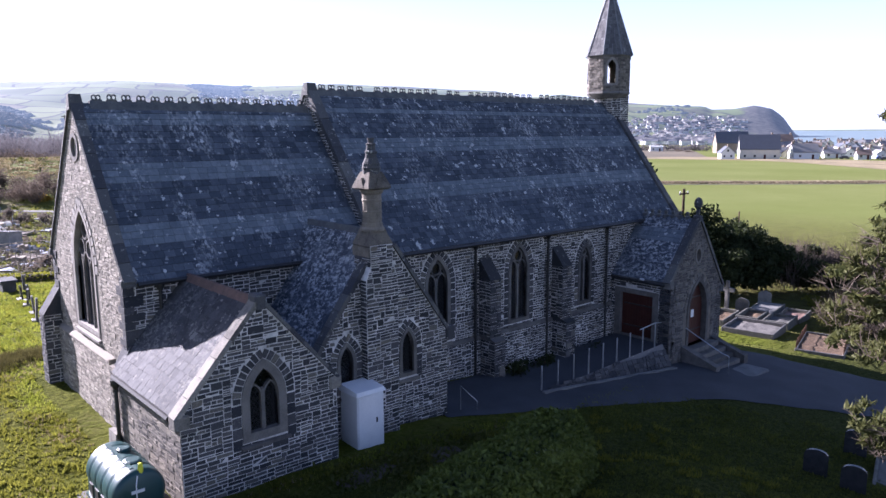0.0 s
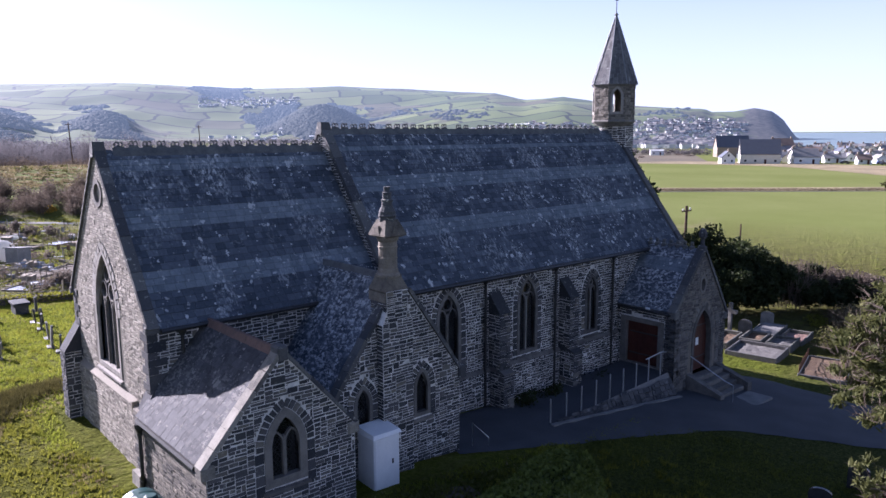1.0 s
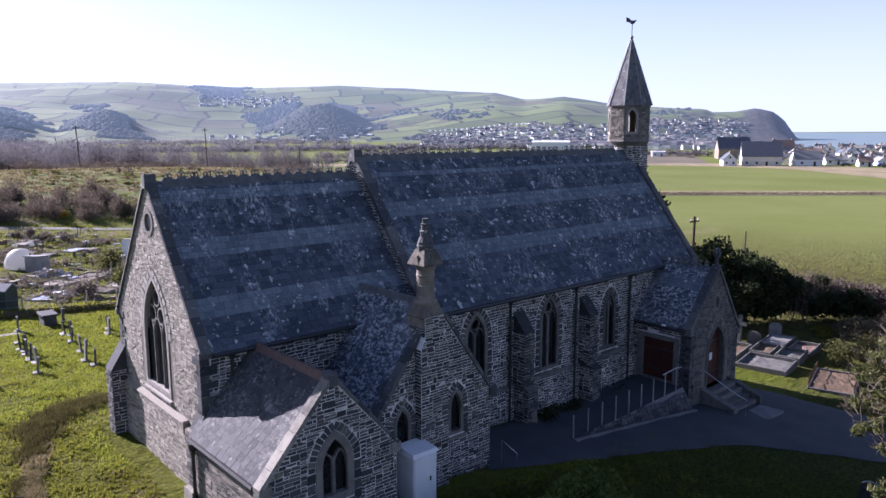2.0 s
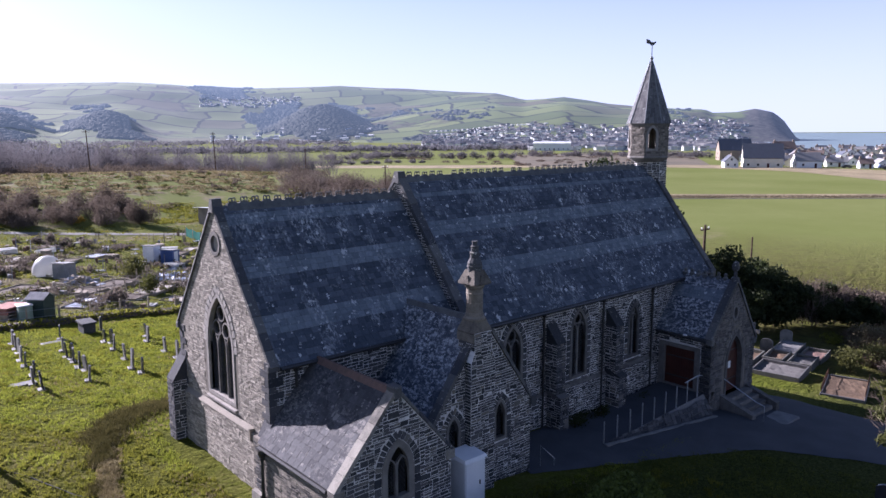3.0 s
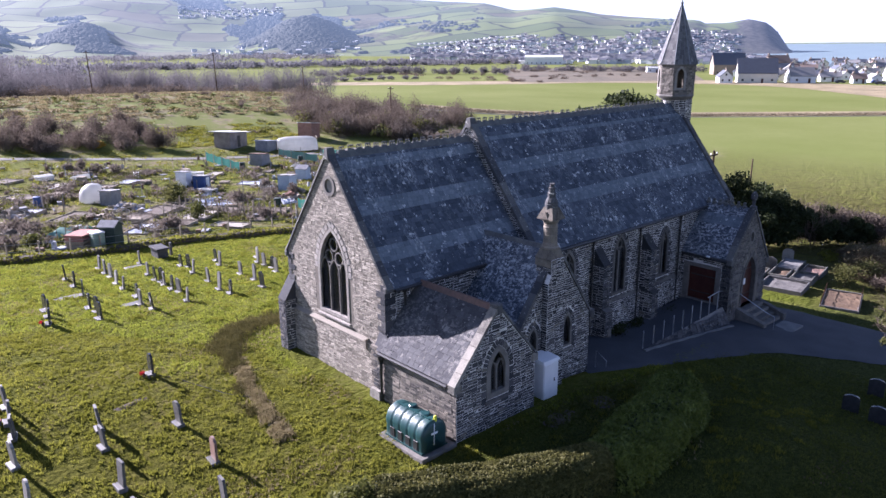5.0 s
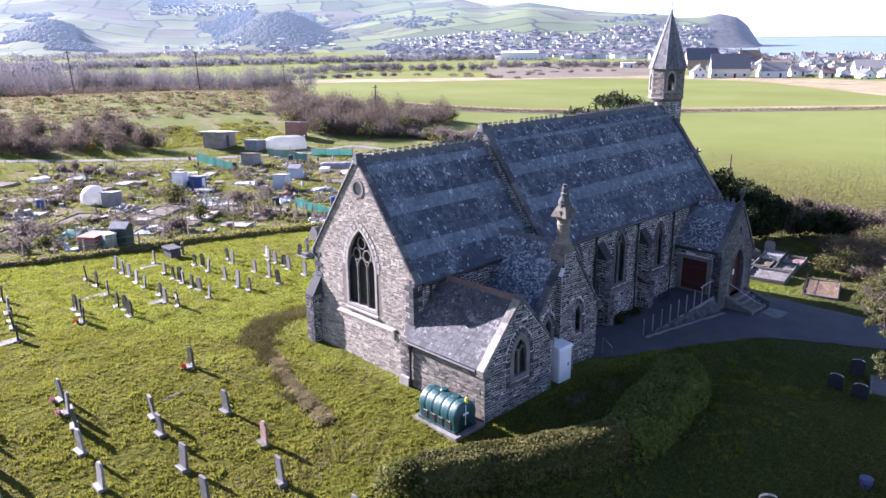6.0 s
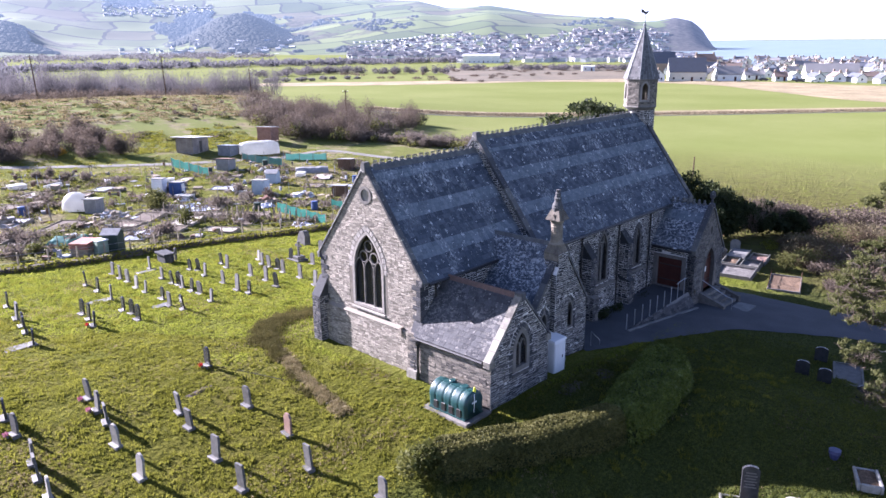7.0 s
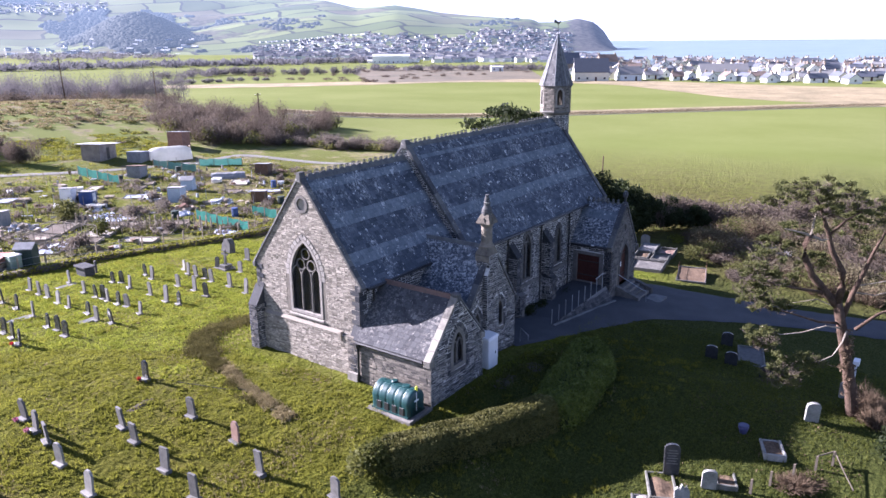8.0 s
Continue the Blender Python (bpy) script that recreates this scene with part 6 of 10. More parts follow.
# loosened straw clods where the ditch runs out
cr_ = random.Random(23)
g = Geo()
for i in range(110):
    k = 5.2 + cr_.random() * 3.7
    a, b = DITCH[int(k)], DITCH[min(9, int(k) + 1)]
    f = k - int(k)
    x, y = a[0] + (b[0] - a[0]) * f + cr_.gauss(0.15, 0.14), a[1] + (b[1] - a[1]) * f + cr_.gauss(0, 0.25)
    r_, h, tw = cr_.uniform(0.06, 0.19), cr_.uniform(0.04, 0.12), cr_.uniform(0, 6.28)
    z = gz(x, y) - 0.02
    ring_ = lambda q, zz, o: [(x + q * cr_.uniform(0.7, 1.2) * math.cos(tw + o + j * 1.257), y + q * cr_.uniform(0.7, 1.2) * math.sin(tw + o + j * 1.257), zz) for j in range(5)]
    g.add(ring_(r_, z, 0) + ring_(r_ * 0.8, z + h * 0.75, 0.6) + [(x, y, z + h)],
          [(j, (j + 1) % 5, 5 + j) for j in range(5)] + [((j + 1) % 5, 5 + (j + 1) % 5, 5 + j) for j in range(5)] + [(5 + j, 5 + (j + 1) % 5, 10) for j in range(5)])
m_clod = plain_mat("straw_clod", (0.095, 0.078, 0.040), (0.33, 0.280, 0.160), 1.0, 5, 40, 0.06)
tagged(part("turf_clods", g, m_clod), "pale straw clods of turf along the old ditch", "clods", kind="stuff")
spots = []
for i in range(2600):
    k = 4.9 + cr_.random() * 4.05
    a, b = DITCH[int(k)], DITCH[min(9, int(k) + 1)]
    f = k - int(k)
    spots.append((a[0] + (b[0] - a[0]) * f + cr_.gauss(0.15, 0.17), a[1] + (b[1] - a[1]) * f + cr_.gauss(0, 0.15)))
spots = [(x, y) for x, y in spots if noise.noise(Vector((x * 2.2, y * 2.2, 6))) > -0.05]
tufts("clod_grass", spots, m_dry, "dry straw grass in a tufty line over the clods", (0.07, 0.20), 5, 14, "long grass")
m_soil = plain_mat("bare_soil", (0.050, 0.038, 0.028), (0.120, 0.095, 0.070), 0.95, 1.2, 12, 0.06)
for x, y, a, b in ((-7.9, 2.2, 0.9, 0.22), (3.9, -9.2, 1.0, 0.6), (6.3, -9.3, 0.9, 0.55)):
    g = Geo()
    ringv = [(x + a * math.cos(t * 0.449) * (1 + 0.2 * noise.noise(Vector((x, t * 0.9, 1)))), y + b * math.sin(t * 0.449) * (1 + 0.3 * noise.noise(Vector((y, t * 0.9, 4))))) for t in range(14)]
    g.add([(x, y, gz(x, y) + 0.04)] + [(p, q, gz(p, q) - 0.01) for p, q in ringv], [(0, 1 + k, 1 + (k + 1) % 14) for k in range(14)])
    tagged(part("soil_patch", g, m_soil), "bare brown patch of soil in the grass", "soil", kind="structure")

# ---- gravestones ----
m_granite_d = plain_mat("dark_polished_granite", (0.020, 0.021, 0.024), (0.055, 0.056, 0.060), 0.25, 6, 90, 0.0, 0, 0.5)
m_granite_g = plain_mat("grey_granite", (0.060, 0.058, 0.056), (0.155, 0.150, 0.142), 0.55, 5, 90, 0.003)
m_slate_s = plain_mat("slate_headstone", (0.045, 0.045, 0.045), (0.125, 0.122, 0.115), 0.7, 4, 40, 0.006)
m_marble = plain_mat("white_marble", (0.135, 0.130, 0.120), (0.29, 0.28, 0.26), 0.6, 3, 40, 0.004)
m_redstone = plain_mat("brown_granite", (0.15, 0.095, 0.075), (0.27, 0.18, 0.145), 0.5, 5, 80, 0.003)
m_flower_r = leaf_mat("red_flowers", (0.18, 0.01, 0.012), (0.38, 0.03, 0.03))
m_flower_p = leaf_mat("pink_flowers", (0.22, 0.06, 0.12), (0.48, 0.22, 0.28))


def headstone(style, mat, label, flowers=None, h=0.92, w=0.46, base_mat=None, group="headstones in rows on the lawn"):
    """An upright tablet on a plinth; its face looks to -x."""
    t = thing("headstone", 0, 0, 0, label, "headstone", group)
    n = 9
    if style == "round":
        top = [(w / 2 * math.cos(math.pi * k / n), h - w / 2 * 0.55 + w / 2 * 0.55 * math.sin(math.pi * k / n)) for k in range(n + 1)]
    elif style == "ogee":
        top = [(w / 2, h - 0.14), (w / 2 * 0.8, h - 0.10), (w / 2 * 0.55, h - 0.02), (w / 2 * 0.25, h), (-w / 2 * 0.25, h), (-w / 2 * 0.55, h - 0.02), (-w / 2 * 0.8, h - 0.10), (-w / 2, h - 0.14)]
    else:
        top = [(w / 2, h - 0.03), (w / 2 - 0.03, h), (-w / 2 + 0.03, h), (-w / 2, h - 0.03)]
    poly = [(-w / 2, 0.06), (w / 2, 0.06)] + top
    part("tablet", Geo().prism(poly, lambda p, q: (-0.045, p, q), lambda p, q: (0.045, p, q)), mat, t)
    part("plinth", Geo().cbox(-0.21, -w / 2 - 0.05, -0.25, 0.09, w / 2 + 0.05, 0.08, 0.015), base_mat or m_granite_g, t, "paler stone plinth")
    if flowers:
        g = Geo()
        rr = random.Random(5)
        clump(g, (-0.34, 0.0, 0.16), (0.13, 0.20, 0.12), 60, 0.06, rr, 1.0, 0.2)
        part("bouquet", g, flowers, t, "flowers laid at the foot")
        part("vase", Geo().lathe(-0.30, 0.0, [(0.05, -0.1), (0.06, 0.12)], 8), m_granite_g, t)
    return t


STYLES = {
    "d": headstone("ogee", m_granite_d, "dark polished granite headstone on a grey plinth"),
    "g": headstone("round", m_granite_g, "grey granite headstone with a rounded top"),
    "s": headstone("flat", m_slate_s, "plain grey slate headstone on a pale plinth"),
    "w": headstone("ogee", m_marble, "white marble headstone on a white plinth", base_mat=m_marble),
    "r": headstone("ogee", m_redstone, "brown granite headstone on a grey plinth"),
    "f": headstone("ogee", m_granite_d, "dark granite headstone with red flowers", m_flower_r),
    "p": headstone("ogee", m_slate_s, "grey headstone with pink flowers", m_flower_p),
    "t": headstone("round", m_slate_s, "tall grey slate headstone with a rounded top", h=1.1, w=0.52),
}
hs = random.Random(21)
first = set()


def set_stone(kind, x, y):
    m = pose(x, y, gz(x, y) + 0.02, hs.uniform(-4, 4), hs.uniform(-6, 4), hs.uniform(-16, 6))
    if kind not in first:
        first.add(kind)
        STYLES[kind].matrix_basis = m
        return STYLES[kind]
    return copy_thing(STYLES[kind], m @ Matrix.Diagonal((1, hs.uniform(0.88, 1.1), hs.uniform(0.85, 1.08), 1)))


ROWS_NEAR = [("f", -6.4, 4.2), ("g", -7.1, -0.2), ("r", -7.1, -3.0), ("s", -9.4, 1.2), ("s", -9.7, -0.1), ("s", -10.0, -2.5), ("s", -7.9, -5.4), ("p", -11.6, 4.7), ("p", -11.8, 3.4), ("s", -11.9, 2.3), ("w", -12.3, 0.6), ("w", -12.5, -1.7), ("s", -10.3, -4.7), ("g", -7.2, -8.6), ("d", -14.6, 5.2), ("p", -14.7, 3.9), ("s", -14.9, 1.6), ("s", -15.1, 0.5), ("w", -15.2, -0.7)]
ROWS_FAR_A = [("d", -9.8, 20.5), ("s", -10.2, 17.7), ("d", -10.5, 15.9), ("d", -10.7, 14.7), ("d", -11.1, 12.5), ("d", -4.6, 22.4), ("d", -4.7, 20.4), ("g", -5.0, 17.7), ("s", -2.0, 24.5), ("s", -2.1, 23.0), ("w", -2.2, 21.7), ("w", -2.5, 19.8), ("g", -2.6, 18.3), ("g", 0.5, 24.1), ("g", -0.1, 21.1)]
ROWS_FAR_B = [("d", -0.4, 19.1), ("d", -0.3, 18.4), ("s", -0.4, 17.7), ("d", 2.4, 21.9), ("d", 2.6, 21.1), ("s", 2.2, 19.5), ("d", -0.5, 16.4), ("g", -0.4, 15.5), ("g", -0.8, 13.5), ("d", -2.7, 15.9), ("s", -3.1, 14.2), ("d", -3.0, 12.8), ("d", -5.5, 15.0), ("d", -5.4, 14.1), ("d", -5.7, 12.7), ("d", -7.4, 15.9), ("d", -7.6, 14.5), ("f", -7.9, 13.1)]
ROWS_FAR_C = [("d", 4.8, 21.7), ("s", 4.4, 20.3), ("g", 1.9, 16.6), ("t", 1.5, 14.3), ("d", 1.6, 13.1), ("g", 4.2, 16.9), ("t", 4.2, 15.1), ("d", 3.7, 13.2), ("w", 7.6, 21.1), ("g", 6.7, 19.3), ("g", 6.7, 18.4), ("d", 6.8, 17.5), ("g", 6.3, 16.1), ("d", 9.5, 19.7), ("t", 12.9, 20.3), ("g", 9.6, 17.1), ("t", 6.2, 14.0), ("t", 5.6, 11.6)]
for row in (ROWS_NEAR, ROWS_FAR_A, ROWS_FAR_B, ROWS_FAR_C):
    for k, x, y in row:
        set_stone(k, x, y)

for x, y, a, b in ((-5.9, 17.9, 0.9, 0.35), (-3.6, 14.5, 0.7, 0.3), (-11.8, 12.7, 0.9, 0.35), (0.0, 23.6, 0.7, 0.25)):
    tagged(part("grave_slab", Geo().cbox(x - a, y - b, gz(x, y) - 0.2, x + a, y + b, gz(x, y) + 0.05, 0.03), m_granite_g), "pale flat grave slab in the grass", "grave slab", "flat grave slabs")
chest = thing("chest_tomb", 2.4, 25.5, gz(2.4, 25.5), "dark stone chest tomb with an overhanging lid", "tomb")
part("chest", Geo().cbox(-0.36, -0.62, -0.2, 0.36, 0.62, 0.66, 0.02), m_stone_ob, chest)
part("lid", Geo().cbox(-0.46, -0.76, 0.66, 0.46, 0.76, 0.78, 0.03), m_stone_ob, chest)
crossx = thing("stone_cross", 9.7, 18.9, gz(9.7, 18.9), "grey stone cross on a stepped base", "cross")
part("stepped_base", Geo().cbox(-0.5, -0.5, -0.2, 0.5, 0.5, 0.18, 0.02).cbox(-0.34, -0.34, 0.18, 0.34, 0.34, 0.42, 0.02), m_slate_s, crossx)
part("cross", Geo().cbox(-0.07, -0.10, 0.42, 0.07, 0.10, 1.55, 0.02).box(-0.06, -0.34, 1.15, 0.06, 0.34, 1.30), m_slate_s, crossx)
boulder = thing("memorial_boulder", 14.1, 24.2, gz(14.1, 24.2), "large leaning grey memorial stone with a pale top", "headstone")
part("boulder", Geo().prism([(-0.55, -0.2), (0.6, -0.2), (0.5, 0.7), (0.25, 1.15), (-0.2, 1.2), (-0.5, 0.8)], lambda p, q: (-0.3 + q * 0.1, p, q), lambda p, q: (0.32 + q * 0.05, p * 0.9, q * 0.95)), m_slate_s, boulder)
post = thing("wooden_post", 3.3, 25.7, gz(3.3, 25.7), "short dark wooden post in the grass", "post")
part("post_shaft", Geo().cbox(-0.08, -0.08, -0.3, 0.08, 0.08, 0.95, 0.02), m_slate_s, post)
hose = part("garden_hose", Geo().tube([(-6.2 + 0.28 * i, 3.9 - 0.55 * i + 0.25 * math.sin(i * 0.9), gz(-6.2 + 0.28 * i, 3.9 - 0.55 * i) + 0.04) for i in range(10)], 0.014), m_iron)
tagged(hose, "thin black hose trailing across the grass", "hose")

# ---- pine by the drive ----
def limb(g, pts, r0, r1, n=8):
    g.tube(pts, r0, r1, n=n)


def pine_tree():
    r = random.Random(17)
    bx, by = 12.1, -22.9
    t = thing("pine_tree", bx, by, -1.66, "old pine with a bare leaning trunk and flat clumps of needles", "tree")
    u = Vector((0.58, -0.81, 0))       # across
    w = Vector((0.81, 0.58, 0))        # away

    def P(a, b, z):
        a = a if a > -4.8 else -4.8 + (a + 4.8) * 0.33
        return tuple(u * a + w * b + Vector((0, 0, z)))

    g = Geo()
    limb(g, [P(0.05, 0, -0.4), P(0.0, 0, 0.3), P(-0.3, 0, 1.8), P(-0.75, 0.05, 3.4), P(-1.1, 0.0, 4.6), P(-1.5, 0, 5.9)], 0.29, 0.20, 10)
    limb(g, [P(-1.45, 0, 5.7), P(-1.9, 0.1, 6.2), P(-2.7, 0.15, 7.1), P(-3.1, 0.2, 7.9), P(-3.2, 0.2, 8.5), P(-2.95, 0.2, 9.0)], 0.19, 0.10)
    limb(g, [P(-1.5, 0, 5.8), P(-1.45, -0.1, 6.6), P(-1.5, -0.1, 7.3), P(-2.0, 0.1, 8.2), P(-2.2, 0.2, 8.9), P(-2.6, 0.2, 9.9), P(-3.0, 0.2, 10.6)], 0.17, 0.06)
    limb(g, [P(-1.2, 0, 5.0), P(-0.8, 0.15, 6.2), P(-0.45, 0.2, 7.1), P(-0.1, 0.2, 8.2), P(0.4, 0.2, 9.4)], 0.13, 0.05)
    limb(g, [P(-2.2, 0.2, 8.9), P(-1.6, 0.1, 9.6), P(-0.9, 0, 10.1)], 0.08, 0.03)
    limb(g, [P(-2.0, 0.1, 6.3), P(-3.2, -0.3, 6.6), P(-4.6, -0.4, 6.9), P(-6.2, -0.5, 7.2), P(-7.2, -0.4, 7.0)], 0.08, 0.025, 6)
    limb(g, [P(-1.2, 0, 4.9), P(-2.4, -0.3, 5.1), P(-3.8, -0.5, 5.6), P(-5.4, -0.5, 5.9)], 0.07, 0.02, 6)
    limb(g, [P(-0.5, 0, 4.6), P(0.6, 0.3, 5.2), P(1.8, 0.4, 5.6), P(3.0, 0.4, 6.2)], 0.08, 0.03, 6)
    part("trunk", g, m_bark, t, "rough red-brown bark", smooth=True)
    g = Geo()
    for k in range(150):
        z = r.uniform(0.0, 4.6) ** 1.0
        c = P(-0.24 * z + 0.08 + r.uniform(-0.24, 0.24), r.uniform(-0.26, 0.26), z)
        clump(g, c, (0.14, 0.14, 0.18), 16, 0.055, r, 1.4, 0.4)
    part("creeper", g, m_shrub, t, "dry brown creeper clinging to the trunk")["kind"] = "stuff"
    for pts, rr in ([[P(-1.2, -0.1, 4.7), P(-2.0, -0.3, 4.9), P(-3.0, -0.2, 4.55), P(-4.0, -0.3, 4.5), P(-4.9, -0.3, 4.9)], 0.045], [[P(-1.0, -0.2, 4.6), P(-1.3, -0.5, 4.2), P(-1.7, -0.6, 3.6), P(-2.3, -0.6, 3.3)], 0.05],
                    [[P(-3.0, 0.2, 8.9), P(-3.4, 0.1, 9.05), P(-4.2, 0.1, 9.25)], 0.08], [[P(-3.0, 0.2, 8.9), P(-3.05, 0.0, 9.4), P(-2.95, 0.1, 9.9)], 0.07], [[P(-2.95, 0.2, 8.9), P(-2.6, 0.0, 8.75), P(-2.3, 0.0, 8.8)], 0.08],
                    [[P(-0.6, 0.2, 6.6), P(0.2, -0.2, 6.9), P(1.3, -0.4, 7.3)], 0.04], [[P(-0.7, 0.2, 6.3), P(0.3, 0.3, 6.1), P(1.4, 0.3, 6.4)], 0.04], [[P(-1.4, 0.0, 5.6), P(-2.2, 0.4, 5.9), P(-3.2, 0.5, 5.7)], 0.035]):
        part("dead_branch", Geo().tube(pts, rr, rr * 0.3, n=5), m_deadwood, t, "bleached bare branch")
    spots = [(-3.9, 0.2, 11.0, 1.0, 0.3), (-2.9, 0.3, 11.2, 1.1, 0.3), (-1.9, 0.2, 10.9, 1.0, 0.35), (-3.0, 1.2, 10.5, 1.1, 0.35), (-1.4, 0.8, 10.4, 1.1, 0.35), (-0.4, 0.2, 10.2, 1.1, 0.4), (0.7, 0.4, 9.8, 1.2, 0.4), (1.9, 0.6, 9.2, 1.1, 0.4), (-2.5, -0.4, 10.1, 0.8, 0.25), (-4.6, 0.6, 10.4, 0.6, 0.2),
             (-4.4, 0.9, 8.3, 1.1, 0.35), (-5.6, -0.2, 8.0, 1.1, 0.35), (-6.8, -0.5, 7.5, 1.0, 0.35), (-7.4, -0.4, 6.8, 0.8, 0.3), (-5.2, -0.4, 7.0, 1.0, 0.35), (-6.0, -0.4, 6.1, 1.0, 0.35), (-4.4, -0.3, 6.0, 0.9, 0.3), (-3.6, 0.9, 6.9, 1.0, 0.3), (-5.4, -0.3, 4.6, 0.9, 0.35), (-4.7, -0.3, 4.2, 0.7, 0.3),
             (-3.2, -0.6, 3.2, 1.1, 0.45), (-4.1, -0.6, 2.7, 0.8, 0.35), (-2.5, -0.6, 3.4, 0.7, 0.3), (-3.4, -0.5, 2.4, 0.6, 0.25), (0.9, 1.0, 7.9, 1.2, 0.4), (2.2, 0.8, 6.9, 1.2, 0.4), (-3.2, 1.3, 8.9, 1.0, 0.3), (-2.4, 0.9, 7.6, 0.9, 0.3), (-0.2, 1.6, 9.2, 1.1, 0.35), (3.2, 0.5, 6.2, 1.1, 0.4), (-1.0, 2.0, 8.8, 1.2, 0.4), (2.9, 0.8, 8.3, 1.1, 0.4)]
    for a, b, z, rad, flat in spots:
        g = Geo()
        c = P(a, b, z)
        for _ in range(6):
            o = rand_dir(r)
            cc = (c[0] + o.x * rad * 0.6, c[1] + o.y * rad * 0.6, c[2] + o.z * flat * 0.6)
            twigs(g, (cc[0], cc[1], cc[2] - flat * 0.9), rad * 0.8, flat * 1.5, 14, r, 0.011)
        part("twig_spray", g, m_twig_dark, t)["kind"] = "stuff"
        g = Geo()
        for _ in range(15):
            o = rand_dir(r)
            k = r.uniform(0.4, 1.0)
            clump(g, (c[0] + o.x * rad * k, c[1] + o.y * rad * k, c[2] + o.z * flat * 0.9), (rad * 0.24, rad * 0.24, flat * 0.4), 60, 0.05, r, 2.4, 0.2, 0.5)
        part("needle_clump", g, m_leaf_pine, t)["kind"] = "stuff"
    return t


pine_tree()


def crowned_tree(x, y, h, rad, label, mat, clumps=16, seed=1, leaves=220, size=0.2):
    r = random.Random(seed)
    t = thing("tree", x, y, gz(x, y), label, "tree")
    g = Geo()
    limb(g, [(0, 0, -0.4), (0.1, 0, h * 0.3), (-0.1, 0.1, h * 0.6), (0, 0, h * 0.8)], 0.30, 0.10)
    for _ in range(8):
        a = r.uniform(0, 6.28)
        limb(g, [(0, 0, h * 0.5), (math.cos(a) * rad * 0.4, math.sin(a) * rad * 0.4, h * r.uniform(0.6, 0.75)), (math.cos(a) * rad * 0.8, math.sin(a) * rad * 0.8, h * r.uniform(0.65, 0.9))], 0.11, 0.04, 6)
    part("trunk", g, m_bark, t)
    g = Geo()
    for _ in range(clumps):
        a, k = r.uniform(0, 6.28), math.sqrt(r.random())
        clump(g, (math.cos(a) * rad * k, math.sin(a) * rad * k, h * (0.93 - 0.25 * k * k + r.uniform(-0.1, 0.05))), (rad * 0.34, rad * 0.34, h * 0.055), leaves, size, r, 1.4, 0.3)
    part("crown", g, mat, t)
    return t


crowned_tree(37, 11, 13.0, 5.0, "dark flat-topped pine standing behind the church", m_leaf_dark, 26, 4)

# ---- bushes by the porch and along the field hedge ----
EVER = "huge dark ivy-clad evergreen mass behind the porch"
er = random.Random(3)
ever = thing("evergreen_thicket", 45.5, 0.5, gz(45.5, 0.5), EVER, "bush")
g = Geo()
for ex, ey, rad, h in ((-5.0, 3.6, 2.4, 5.2), (-3.0, 2.2, 2.8, 6.2), (-0.8, 1.0, 2.7, 6.4), (-6.2, 1.0, 2.0, 4.4), (-2.0, -0.8, 2.3, 4.6), (0.4, -0.6, 1.7, 4.4), (2.0, -2.4, 1.9, 3.4), (3.8, -3.8, 1.6, 2.6), (5.4, -4.9, 1.3, 1.9), (-4.4, 0.4, 2.0, 4.2)):
    for _ in range(9):
        a, k = er.uniform(0, 6.28), er.uniform(0.2, 0.95)
        clump(g, (ex + rad * k * math.cos(a), ey + rad * k * math.sin(a), h * er.uniform(0.25, 0.86)), (rad * 0.42, rad * 0.42, h * 0.16), 420, 0.15, er, 1.2, 0.5)
    clump(g, (ex, ey, h * 0.42), (rad * 0.9, rad * 0.9, h * 0.42), 900, 0.22, er, 1.2, 0.6)
part("foliage", g, m_leaf_dark, ever)
part("stem", Geo().tube([(0, 0, -0.4), (0.2, 0, 2.0), (0, 0.2, 4.0)], 0.25, 0.1), m_bark, ever)
g = Geo()
for i in range(26):
    f = i / 25
    twigs(g, (1.6 + 6.6 * f + er.uniform(-0.8, 0.8), -1.2 - 4.0 * f + er.uniform(-1.0, 1.0), 0), 1.3, 4.9 - 2.3 * f, 90, er, 0.022)
part("bare_shoot_mass", g, m_twig_dark, ever, "bare grey-brown shoots and brambles")["kind"] = "stuff"
g = Geo()
for i in range(20):
    f = i / 19
    clump(g, (2.2 + 5.8 * f + er.uniform(-0.6, 0.6), -1.4 - 3.8 * f + er.uniform(-0.8, 0.8), 1.9 - 0.7 * f), (1.3, 1.3, 1.9 - 0.6 * f), 260, 0.12, er, 1.6, 0.4)
part("bramble_leaves", g, m_twig_dark, ever, "brown bramble leaves")["kind"] = "stuff"
HR = "brown bramble and bare hedge at the field edge"
line = [(52.5, -4.5), (55, -6.4), (57.5, -8.2), (60, -10), (63, -12.2), (66, -14.5), (69, -16.8), (72, -19.2), (76, -22.5), (80, -26), (85, -30)]
for i, (x, y) in enumerate(line):
    bush("hedgerow_bush", x, y, (2.3, 2.3), 2.8 - 0.06 * i, m_twig_dark, HR, 1200, 0.14, group="field hedge", bare=420, seed=40 + i)
SC = "tangled brown scrub beside the drive"
